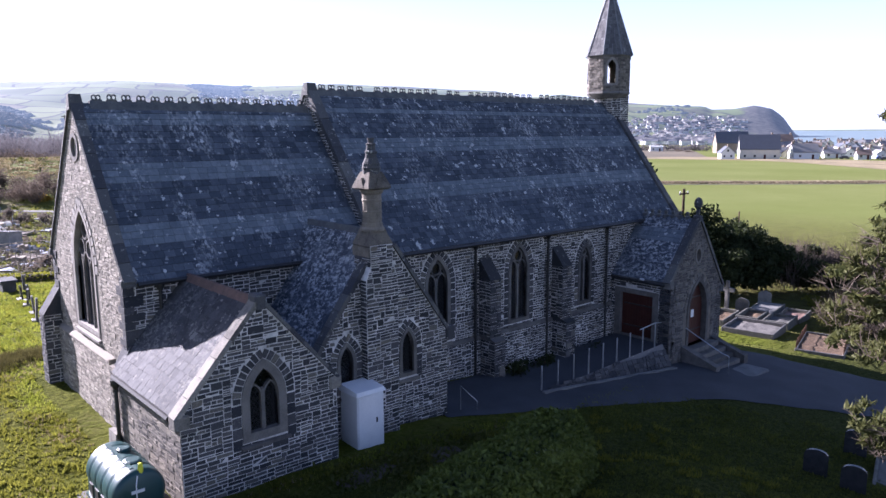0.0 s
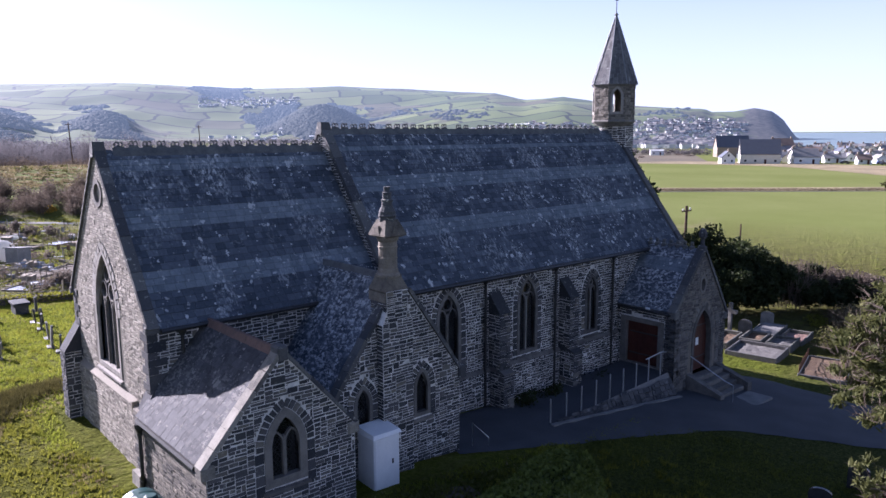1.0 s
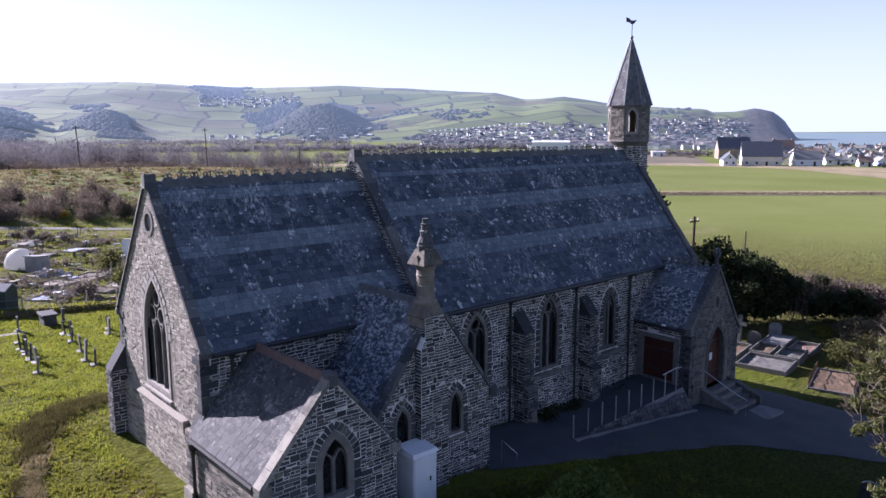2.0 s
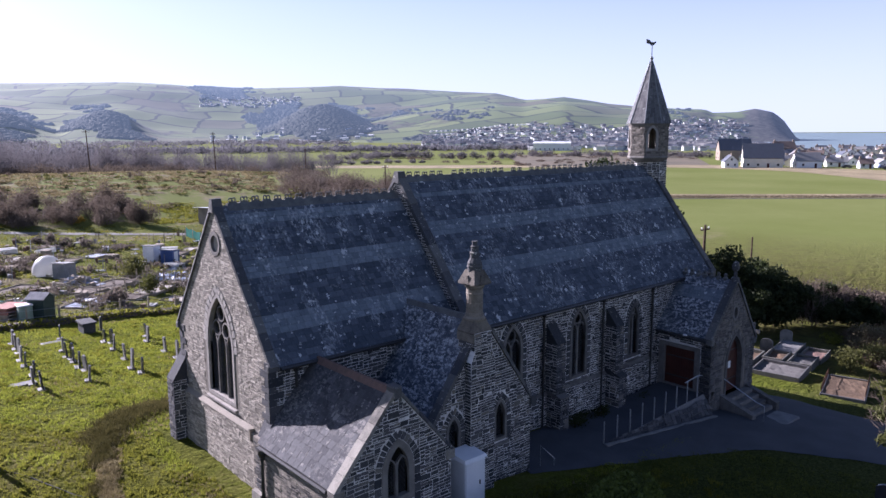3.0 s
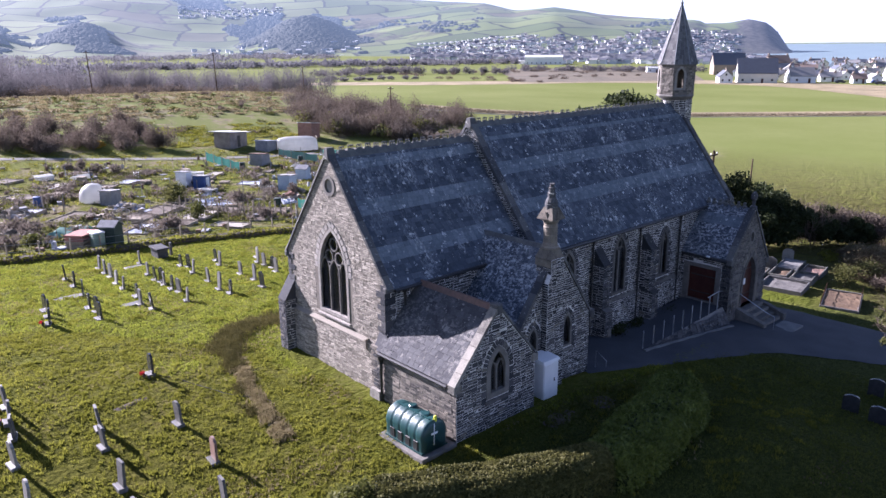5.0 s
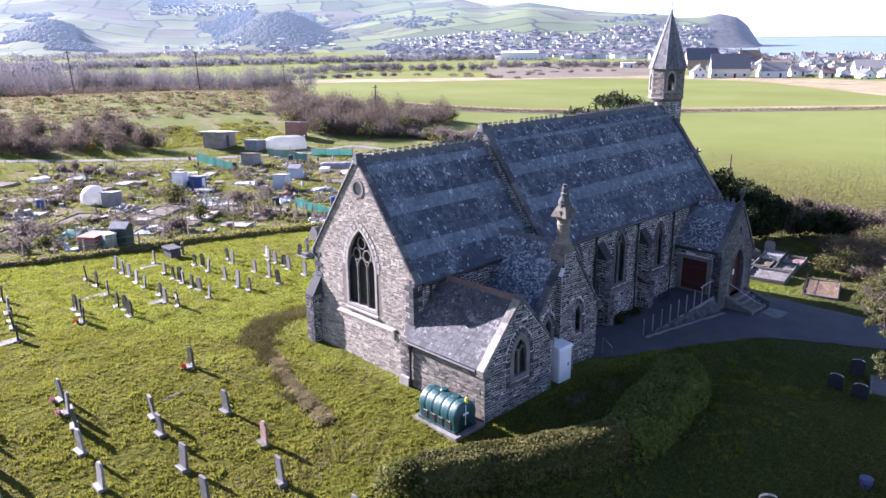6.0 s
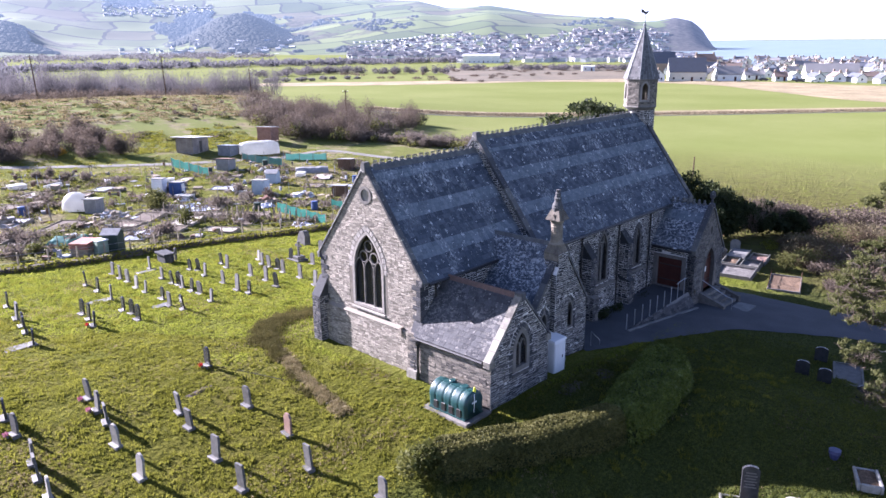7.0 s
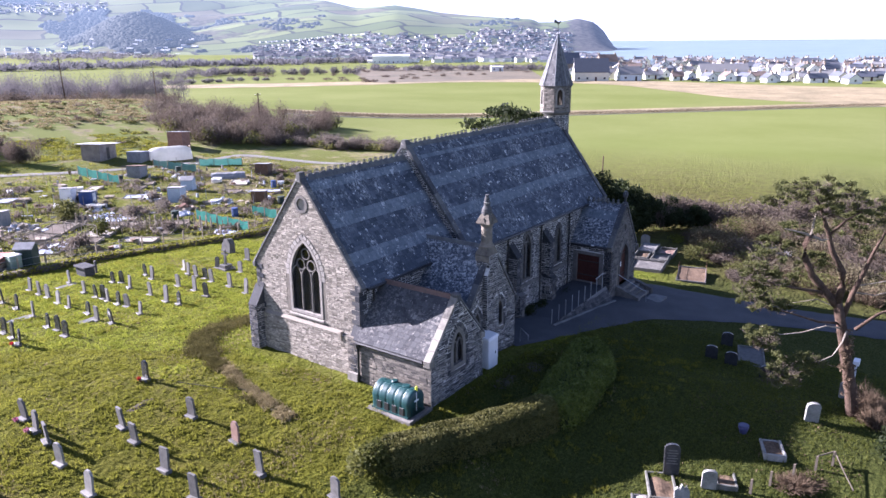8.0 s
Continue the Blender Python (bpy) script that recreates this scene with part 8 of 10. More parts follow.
strip("track", [(-60, 96), (-20, 92), (8, 85), (21.5, 82), (31, 79.6), (44, 77.0), (52, 77), (60, 76.4), (64, 60.4), (72, 52), (80, 40)], [(-60, 94), (-20, 90), (8, 83), (21.5, 80), (30.5, 77.8), (44, 75.4), (51.5, 75.2), (58.4, 74.6), (62.4, 59.4), (70.5, 51), (78.5, 39)], m_gravel_road, 0.10, "pale grey gravel track behind the allotments", "track", 4)


def net_fence(pts, h, label, mat=None):
    t = thing("net_fence", 0, 0, 0, label, "fence", "netting fences")
    for (x0, y0), (x1, y1) in zip(pts, pts[1:]):
        z0, z1 = gz(x0, y0), gz(x1, y1)
        n = 4
        g = Geo()
        for i in range(n + 1):
            f = i / n
            x, y, z = x0 + (x1 - x0) * f, y0 + (y1 - y0) * f, z0 + (z1 - z0) * f
            sag = 0.015 * math.sin(i * 2.1)
            g.v += [(x + sag, y, z), (x - sag, y + 0.03, z + h * (0.93 + 0.07 * math.cos(i * 1.7)))]
        for i in range(n):
            g.f.append((2 * i, 2 * i + 2, 2 * i + 3, 2 * i + 1))
            g.m.append(0)
        ob = part("net", g, mat or m_net, t)
        sol = ob.modifiers.new("thick", 'SOLIDIFY')
        sol.thickness = 0.02
    for x, y in pts:
        part("post", Geo().cbox(x - 0.04, y - 0.04, gz(x, y) - 0.2, x + 0.04, y + 0.04, gz(x, y) + h + 0.1, 0.01), m_timber, t)
    return t


NF = "turquoise windbreak netting on wooden posts"
net_fence([(22.6, 40.2), (22.4, 38.2), (22.2, 36.2), (22.0, 34.2), (21.8, 32.2), (21.6, 30.6)], 1.05, NF)
net_fence([(28.4, 38.2), (28.4, 36.1), (28.3, 34.0)], 1.05, NF)
net_fence([(29.9, 77.3), (29.8, 74.6), (29.7, 71.8), (29.7, 69.2), (29.7, 66.5)], 1.3, NF)
net_fence([(47.3, 73.1), (49.2, 71.9), (51.0, 70.7), (52.8, 69.5)], 1.1, "faded pale turquoise netting on posts", m_net_pale)
net_fence([(41.5, 76.6), (42.2, 74.0), (42.9, 71.4), (43.6, 68.8)], 1.2, "faded pale turquoise netting on posts", m_net_pale)

# beds, sheets, clutter
al = random.Random(33)
beds = [(6.5, 41.0), (9.5, 43.5), (12.5, 46.5), (5.0, 35.5), (8.5, 37.0), (11.5, 39.5), (14.5, 42.0), (17.5, 45.5), (20.5, 48.0), (24.0, 45.0), (27.0, 42.0), (12.0, 34.0), (16.0, 36.5), (19.5, 39.5), (10.0, 60.0), (13.5, 63.0), (22.0, 62.0), (25.5, 65.5), (29.0, 62.0), (32.5, 65.0), (2.0, 44.0), (-1.0, 48.0), (1.0, 57.0), (5.0, 62.0), (-5.0, 40.0), (-8.0, 46.0), (36.5, 52.0), (39.5, 49.0), (36.0, 61.0), (42.0, 57.0), (18.0, 70.0), (10.0, 71.0), (2.0, 68.0), (26.0, 57.0), (-12, 38), (-14, 52), (-6, 58)]
for i, (x, y) in enumerate(beds):
    fill = (m_soil, m_soil, m_soil, m_sheet, m_soil, m_gravel)[i % 6]
    lab = {m_soil: "timber-edged vegetable bed of dark soil", m_sheet: "vegetable bed under blue-white sheeting", m_gravel: "timber-edged bed mulched with pale straw"}[fill]
    t = thing("garden_bed", x, y, gz(x, y), lab, "garden bed", "allotment beds", turn=al.choice((38, 38, 128)) + al.uniform(-8, 8))
    a, b = al.uniform(1.1, 2.2), al.uniform(0.7, 1.3)
    part("soil", Geo().hexa([(-a, -b, -0.4), (a, -b, -0.4), (a, b, -0.4), (-a, b, -0.4), (-a, -b, 0.12), (a, -b, 0.14), (a, b, 0.10), (-a, b, 0.13)]), fill, t)
    for q in ((-a - 0.05, -b - 0.05, a + 0.05, -b), (-a - 0.05, b, a + 0.05, b + 0.05), (-a - 0.05, -b, -a, b), (a, -b, a + 0.05, b)):
        part("board", Geo().box(q[0], q[1], -0.3, q[2], q[3], 0.20), m_timber, t)
KINDS = [("compost_bin", m_shed_green, (0.4, 0.4, 0.9), "black-green plastic compost bin beside a bed"), ("water_butt", m_shed_blue, (0.35, 0.35, 1.0), "blue plastic water butt beside a bed"), ("wooden_crate", m_timber, (0.5, 0.4, 0.5), "weathered wooden crate standing on the plot"), ("cold_frame", m_poly, (0.9, 0.6, 0.45), "pale cold frame under polythene"), ("rubble_sack", m_white, (0.35, 0.3, 0.5), "white sack lying on the plot"), ("plank_pile", m_timber, (1.3, 0.25, 0.3), "pile of old pale planks")]
for i in range(40):
    nm, mt, (a, b, h), lab = KINDS[al.randrange(len(KINDS))]
    x, y = al.uniform(-14, 46), al.uniform(33, 76)
    if y > 78 - x * 0.15 or any(abs(x - q[0]) < 2.4 and abs(y - q[1]) < 2.4 for q in beds):
        continue
    t = thing(nm, x, y, gz(x, y), lab, nm.replace("_", " "), "allotment clutter", turn=al.uniform(0, 180))
    if nm in ("compost_bin", "water_butt"):
        part("body", Geo().lathe(0, 0, [(a, -0.2), (a * 1.05, h * 0.2), (a * 0.92, h * 0.9)], 10), mt, t)
        part("lid", Geo().lathe(0, 0, [(a, h * 0.9), (a, h * 0.95), (a * 0.4, h)], 10), mt, t)
    else:
        part("body", Geo().cbox(-a, -b, -0.2, a, b, h, 0.05), mt, t)
        part("top_board", Geo().hexa([(-a * 1.05, -b * 1.05, h), (a * 1.05, -b * 1.05, h), (a * 1.05, b * 1.05, h + 0.04), (-a * 1.05, b * 1.05, h + 0.04), (-a * 1.05, -b * 1.05, h + 0.04), (a * 1.05, -b * 1.05, h + 0.04), (a * 1.05, b * 1.05, h + 0.10), (-a * 1.05, b * 1.05, h + 0.10)]), mt, t)
pf = thing("picket_fence", 0, 0, 0, "line of leaning wooden posts round a plot", "fence")
for i in range(26):
    x, y = 12.0 + i * 0.34 + al.uniform(-0.05, 0.05), 44.5 - i * 0.42
    z = gz(x, y)
    part("post", Geo().hexa([(x - 0.06, y - 0.06, z - 0.2), (x + 0.06, y - 0.06, z - 0.2), (x + 0.06, y + 0.06, z - 0.2), (x - 0.06, y + 0.06, z - 0.2)] + [(x + dx + al.uniform(-0.1, 0.1), y + dy, z + al.uniform(0.9, 1.5)) for dx, dy in ((-0.05, -0.05), (0.05, -0.05), (0.05, 0.05), (-0.05, 0.05))]), m_timber, pf)
bf = thing("boundary_fence", 0, 0, 0, "wire fence on wooden posts along the churchyard edge", "fence")
for i in range(26):
    x = -28 + i * 2.0
    y = 30.4 - 0.012 * x
    part("post", Geo().cbox(x - 0.05, y - 0.05, gz(x, y) - 0.3, x + 0.05, y + 0.05, gz(x, y) + 1.15, 0.01), m_timber, bf)
for zz in (0.45, 0.95):
    part("wire", Geo().tube([(-28 + i * 2.0, 30.4 - 0.012 * (-28 + i * 2.0), gz(-28 + i * 2.0, 30.4) + zz) for i in range(26)], 0.012, n=4), m_steel, bf)
hedge_run("boundary_bank", [(-29, 30.0, 0.7, 0.42), (-20, 29.8, 0.65, 0.4), (-12, 29.6, 0.6, 0.38), (-4, 29.5, 0.6, 0.4), (4, 29.3, 0.65, 0.42), (12, 29.2, 0.6, 0.4), (20, 29.0, 0.7, 0.5), (28, 29.5, 0.9, 0.7), (36, 31, 0.9, 0.8)], 0.6, 0.4, "low grassy bank along the churchyard boundary", 9000, m_blade, m_soil, 0.12, 9)


def scrub(name, spots, mat, label, n, width=0.05, leafy=None, size=0.3, category="scrub"):
    """Uncountable thickets: bare shoots and small leaves. spots: (x, y, radius, height)."""
    r = random.Random(len(spots) + int(width * 1000))
    g = Geo()
    for x, y, rad, h in spots:
        z = gz(x, y)
        if leafy:
            clump(g, (x, y, z + h * 0.45), (rad, rad, h * 0.5), n, size, r, 1.3, 0.3)
        else:
            twigs(g, (x, y, z), rad, h, n // 2, r, width * 0.7)
            clump(g, (x, y, z + h * 0.48), (rad, rad, h * 0.5), n, max(0.12, width * 3.0), r, 2.2, 0.35, 0.4)
    return tagged(part(name, g, mat), label, category, kind="stuff")


def scatter(n, box_, h, rad, keep=None, seed=1):
    r = random.Random(seed)
    out = []
    while len(out) < n:
        x, y = r.uniform(box_[0], box_[2]), r.uniform(box_[1], box_[3])
        if keep is None or keep(x, y):
            out.append((x, y, r.uniform(*rad), r.uniform(*h)))
    return out


open_plots = lambda x, y: noise.noise(Vector((x * 0.14, y * 0.14, 5))) > 0.02 and y < 79 - x * 0.22
scrub("plot_weeds", scatter(1800, (-34, 32, 56, 82), (0.15, 0.5), (0.3, 0.9), open_plots, 2), m_scrub_green, "rough green weeds between the plots", 24, leafy=True, size=0.13, category="weeds")
scrub("dry_weeds", scatter(700, (-34, 31, 56, 92), (0.3, 0.9), (0.3, 0.9), open_plots, 3), m_twig, "dry brown stalks between the plots", 26, 0.018, category="weeds")
scrub("brown_shrubs", scatter(60, (6, 87, 30, 106), (2.2, 4.6), (1.2, 2.2), None, 4), m_twig_dark, "bare reddish-brown shrubs above the track", 300, 0.024)
scrub("brown_shrubs_west", scatter(40, (-34, 36, -7, 62), (1.0, 2.4), (0.8, 1.8), None, 14), m_twig, "bare brown brambles beside the plots", 90, 0.025)
scrub("gorse", [(19.0, 90.5, 1.3, 1.5), (19.9, 91.2, 0.9, 1.2)], m_gorse, "yellow-orange flowering gorse", 150, leafy=True, size=0.16, category="gorse")
scrub("mound_scrub", scatter(130, (-20, 90, 78, 140), (0.3, 0.8), (0.6, 1.8), None, 5), m_scrub_green, "patchy low scrub on the mound", 40, leafy=True, size=0.25)
scrub("mound_dry_grass", scatter(1100, (-30, 112, 84, 150), (0.12, 0.3), (0.8, 2.4), None, 35), m_dry, "pale dry grass on the crest of the mound", 40, leafy=True, size=0.22, category="dry grass")
scrub("mound_bramble", scatter(50, (-30, 96, 82, 146), (0.4, 1.4), (0.6, 1.8), None, 6), m_twig_dark, "brown brambles on the mound", 50, 0.05)
edge_strip = lambda x, y: abs(x - 78 + (y - 70) * 0.45) < 3.2 + 0.05 * (y - 60)
scrub("thicket_edge", scatter(60, (66, 60, 90, 86), (1.2, 3.0), (1.2, 2.4), edge_strip, 61), m_twig, "bare brown bramble scrub along the field edge", 240, 0.028)
scrub("thicket_edge_green", scatter(26, (66, 60, 90, 86), (0.9, 2.0), (1.0, 1.9), edge_strip, 62), m_scrub_green, "olive scrub along the field edge", 90, leafy=True, size=0.26)
scrub("mound_turf", scatter(700, (24, 88, 56, 104), (0.12, 0.3), (0.6, 1.4), lambda x, y: noise.noise(Vector((x * 0.1, y * 0.1, 8))) > -0.15, 63), m_blade, "bright green turf on the foot of the mound", 24, leafy=True, size=0.14, category="grass")
thick = lambda x, y: x > 60 + max(0, y - 101) * 0.45 and y > 81 + max(0, 63 - x) * 3 and y > 80 + (x - 72) * 0.35 and y < 127 - max(0, x - 68) * 1.2
scrub("pale_thorn", scatter(46, (58, 80, 104, 127), (2.6, 5.6), (2.0, 3.4), thick, 27), m_twig, "pale bare thorn in the thicket", 260, 0.036)
scrub("thicket", scatter(95, (58, 80, 104, 127), (3.0, 6.4), (2.0, 3.6), thick, 7), m_twig_dark, "dense bare grey-brown thicket behind the plots", 300, 0.032)
scrub("thicket_green", scatter(40, (60, 80, 104, 112), (2.0, 4.2), (1.6, 3.0), thick, 8), m_scrub_green, "olive willow scrub in the thicket", 110, leafy=True, size=0.32)
in_wood = lambda x, y: y > 176 + abs(x - 60) * 0.12 and y < 240 - max(0, x - 70) * 0.9
scrub("wood", scatter(420, (-70, 172, 130, 235), (9, 14.5), (2.0, 4.0), in_wood, 9), m_wood_far, "bare grey-brown wood beyond the mound", 170, 0.05, category="wood")
scrub("wood_edge", scatter(200, (-40, 160, 110, 178), (2.0, 4.0), (2.0, 4.0), lambda x, y: y > 160 + abs(x - 40) * 0.1, 19), m_twig_dark, "dark brushy edge of the wood behind the mound", 150, 0.05, category="thicket")
scrub("dark_wood", scatter(300, (-110, 142, 34, 225), (11, 18), (3.0, 5.0), lambda x, y: y > 150 + max(0, x) * 0.6, 10), m_wood_far, "dark bare wood", 190, 0.06, category="wood")


def utility_pole(x, y, h, lean=0.0, label="tall dark wooden power pole", z=None):
    t = thing("utility_pole", x, y, gz(x, y) if z is None else z, label, "pole", "power poles")
    part("pole", Geo().tube([(0, 0, -0.5), (lean * h, 0, h)], 0.16, 0.11, n=8), m_bark, t)
    part("crossarm", Geo().box(lean * h - 0.7, -0.06, h - 0.5, lean * h + 0.7, 0.06, h - 0.36), m_bark, t)
    for k in (-0.6, 0.0, 0.6):
        part("insulator", Geo().lathe(lean * h + k, 0, [(0.05, h - 0.36), (0.06, h - 0.2)], 6), m_white, t)
    return t


utility_pole(41.0, 160.0, 10.5, -0.04)
utility_pole(68.6, 152.6, 10.0, -0.03)
utility_pole(110, 178, 9.5, -0.03)
utility_pole(50.0, 9.2, 7.0, 0.0, "wooden power pole with a crossarm in the field")

utility_pole(78.0, 94.0, 8.0, 0.0, "wooden power pole in the thicket")

stump = thing("field_post", 78.0, 18.0, gz(78, 18), "plain wooden post at the field edge", "post")
part("post_shaft", Geo().tube([(0, 0, -0.3), (0, 0, 3.0)], 0.11, 0.09, n=7), m_bark, stump)

# small debris that nobody could count
db = random.Random(55)
g = Geo()
for _ in range(1500):
    x, y = db.uniform(-30, 50), db.uniform(32, 78)
    if noise.noise(Vector((x * 0.2, y * 0.2, 8))) < db.uniform(-0.25, 0.4):
        continue
    z, a = gz(x, y), db.uniform(0, 3.14)
    w, d, h = db.choice(((1.2, 0.12, 0.06), (0.5, 0.4, 0.25), (0.9, 0.6, 0.05), (0.25, 0.25, 0.5), (0.05, 0.05, 1.1), (0.05, 0.05, 1.3)))
    c, s = math.cos(a) * w / 2, math.sin(a) * w / 2
    e, f = -math.sin(a) * d / 2, math.cos(a) * d / 2
    q = [(x - c - e, y - s - f), (x + c - e, y + s - f), (x + c + e, y + s + f), (x - c + e, y - s + f)]
    g.hexa([(p, r_, z - 0.1) for p, r_ in q] + [(p, r_, z + h + db.uniform(0, 0.1)) for p, r_ in q], db.choice((0, 0, 0, 0, 1, 1, 4, 4, 4, 2)))
tagged(part("plot_debris", g, [m_timber, m_shed_grey, m_sheet, m_white, m_shed_brown]), "planks, canes, sheets and odds and ends on the plots", "debris", kind="stuff")

# ---- reeds, ditch and far field edges ----
m_ditch = plain_mat("ditch_mud", (0.030, 0.028, 0.022), (0.070, 0.062, 0.048), 0.6, 0.3, 4, 0.02)
strip("ditch", [(100, 112.0), (130, 87.0), (160, 63.0), (204, 23.0), (231, -6.0), (262, -44)], [(101.3, 113.2), (131.3, 88.2), (161.3, 64.2), (205.3, 24.2), (232.3, -4.8), (263, -43)], m_ditch, 0.05, "dark water ditch between two fields", "ditch", 2)
m_reedbed = plain_mat("flattened_reeds", (0.105, 0.088, 0.044), (0.330, 0.262, 0.150), 0.95, 0.09, 0.9, 0.2)
strip("reed_bed", [(140, 285), (162, 278), (210, 232), (246, 206), (280, 185), (300, 150), (300, 110), (270, 70), (246, 41), (232, -2), (215, -60)], [(150, 310), (178, 297), (236, 250), (275, 222), (318, 200), (334, 160), (338, 125), (338, 95), (334, 63), (330, 0), (320, -60)], m_reedbed, 0.12, "strip of tan reeds and rough ground at the field's far edge", "reeds", 6)
strip("reed_verge", [(101.5, 113.6), (131.5, 88.6), (161.5, 64.6), (205.5, 24.6), (232.5, -4.4), (263, -42)], [(108.0, 119.2), (139.0, 95.0), (170.0, 72.0), (214.5, 32.3), (243.0, 4.5), (274, -33)], m_reedbed, 0.10, "verge of flattened tan reeds beside the ditch", "reeds", 3)
m_marsh = plain_mat("marsh_growth", (0.060, 0.054, 0.036), (0.150, 0.122, 0.080), 0.95, 0.045, 0.6, 0.2)
strip("marsh", [(252, 212), (276, 192), (304, 172), (330, 160)], [(360, 330), (410, 345), (480, 318), (525, 285)], m_marsh, 0.16, "brown reedy marsh before the town", "marsh", 6)
rr = random.Random(61)
g = Geo()
edge = [(101, 113.5), (131, 88.5), (161, 64.5), (205, 24.6), (233, -4), (262, -42)]
for i in range(16000):
    k = rr.random() * (len(edge) - 1.001)
    a, b = edge[int(k)], edge[int(k) + 1]
    f = k - int(k)
    x, y = a[0] + (b[0] - a[0]) * f + rr.uniform(0.2, 6.0) * 0.76, a[1] + (b[1] - a[1]) * f + rr.uniform(0.2, 6.0) * 0.65
    z = gz(x, y)
    h, w, ang = rr.uniform(0.2, 0.6), rr.uniform(0.05, 0.13), rr.uniform(0, 3.14)
    d = Vector((math.cos(ang) * w, math.sin(ang) * w, 0))
    p = Vector((x, y, z))
    g.add([p - d, p + d, p + d * 0.5 + Vector((0, 0, h)), p - d * 0.7 + Vector((0, 0, h * 0.85))], [(0, 1, 2, 3)])
tagged(part("reed_fringe", g, m_reed), "fringe of dry tan reeds along the ditch", "reeds", kind="stuff")
scrub("field_hedge", [(180 + i * 6 + rr.uniform(-3, 3), 292 - i * 0.6 + rr.uniform(-4, 4), rr.uniform(2, 4), rr.uniform(1.5, 4)) for i in range(12)] + [(225 + i * 4 + rr.uniform(-2, 2), 345 + rr.uniform(-6, 6) + i * 0.6, rr.uniform(4, 7), rr.uniform(4, 6)) for i in range(20)] + [(268 + i * 2.2 + rr.uniform(-3, 3), 372 - i * 3.4 + rr.uniform(-4, 4), rr.uniform(3, 5), rr.uniform(4, 7)) for i in range(26)], m_wood_far, "dark bare hedgerow trees between far fields", 90, 0.14, category="hedge")
scrub("marsh_scrub", [(255 + rr.uniform(0, 200), 205 + rr.uniform(0, 140), rr.uniform(2, 5), rr.uniform(0.8, 2.4)) for i in range(70)], m_twig_dark, "low brown scrub across the marsh", 90, 0.08)
scrub("marsh_thicket", [(372 + i * 2.0 + rr.uniform(-10, 10), 322 - i * 3.6 + rr.uniform(-10, 10), rr.uniform(4, 7), rr.uniform(4, 6)) for i in range(56)], m_wood_far, "brown bare thicket before the town", 110, 0.15, category="thicket")
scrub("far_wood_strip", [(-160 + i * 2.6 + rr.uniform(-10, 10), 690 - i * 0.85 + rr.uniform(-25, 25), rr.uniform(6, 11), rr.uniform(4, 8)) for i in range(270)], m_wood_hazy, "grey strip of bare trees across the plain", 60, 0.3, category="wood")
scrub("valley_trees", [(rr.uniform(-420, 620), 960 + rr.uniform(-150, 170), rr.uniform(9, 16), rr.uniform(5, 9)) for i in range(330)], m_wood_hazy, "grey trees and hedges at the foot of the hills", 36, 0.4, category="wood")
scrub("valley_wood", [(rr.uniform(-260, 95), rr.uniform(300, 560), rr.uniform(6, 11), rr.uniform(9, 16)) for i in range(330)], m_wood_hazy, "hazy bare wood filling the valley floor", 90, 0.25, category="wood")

# ---- sea ----
m_sea, nt_, b_ = mat_new("sea_water", 0.4, 0.3)
nt_.links.new(n_ramp(nt_, n_noise(nt_, 0.004, 4, 0.6, n_pos(nt_, (1, 4, 1))), [(0.3, (0.125, 0.175, 0.190)), (0.7, (0.175, 0.230, 0.240))]), b_.inputs["Base Color"])
n_bump(nt_, b_, n_noise(nt_, 0.25, 5, 0.65, n_pos(nt_)), 0.5, 0.6)
g = Geo()
rows_ = [560, 640, 760, 950, 1250, 1700, 2300, 2700, 3000, 3300, 3700, 4200, 4800, 5200]
azs = [-80 + i * 2.5 for i in range(43)]
for r_ in rows_:
    for a in azs:
        x, y = r_ * math.cos(radians(a)), r_ * math.sin(radians(a))
        g.v.append((x, y, land(x, y) + 0.15 + r_ * 0.0002))
na = len(azs)
for i in range(len(rows_) - 1):
    for k in range(na - 1):
        g.f.append((i * na + k, (i + 1) * na + k, (i + 1) * na + k + 1, i * na + k + 1))
        g.m.append(0)
tagged(part("water", g, m_sea, smooth=True), "pale blue-green sea out to the horizon", "sea", kind="structure")

# ---- hills ----
PROFILE = [(20.0, -6), (22.4, -6), (22.8, -0.3), (23.6, 0.81), (24.3, 1.41), (25.5, 1.70), (26.9, 1.45), (28.5, 1.43), (28.9, 1.68), (33.7, 1.87), (35.8, 2.06), (39.2, 2.61), (42.2, 2.47), (44.4, 3.0), (50.0, 3.24), (56.5, 3.49), (64.1, 3.18), (66.9, 3.27), (72.6, 3.52), (79.5, 3.27), (95.0, 3.4), (120, 2.8), (150, 2.0)]


def lerp_list(pts, x):
    if x <= pts[0][0]:
        return pts[0][1]
    for (a, p), (b, q) in zip(pts, pts[1:]):
        if x <= b:
            t = (x - a) / (b - a)
            return p + (q - p) * t
    return pts[-1][1]


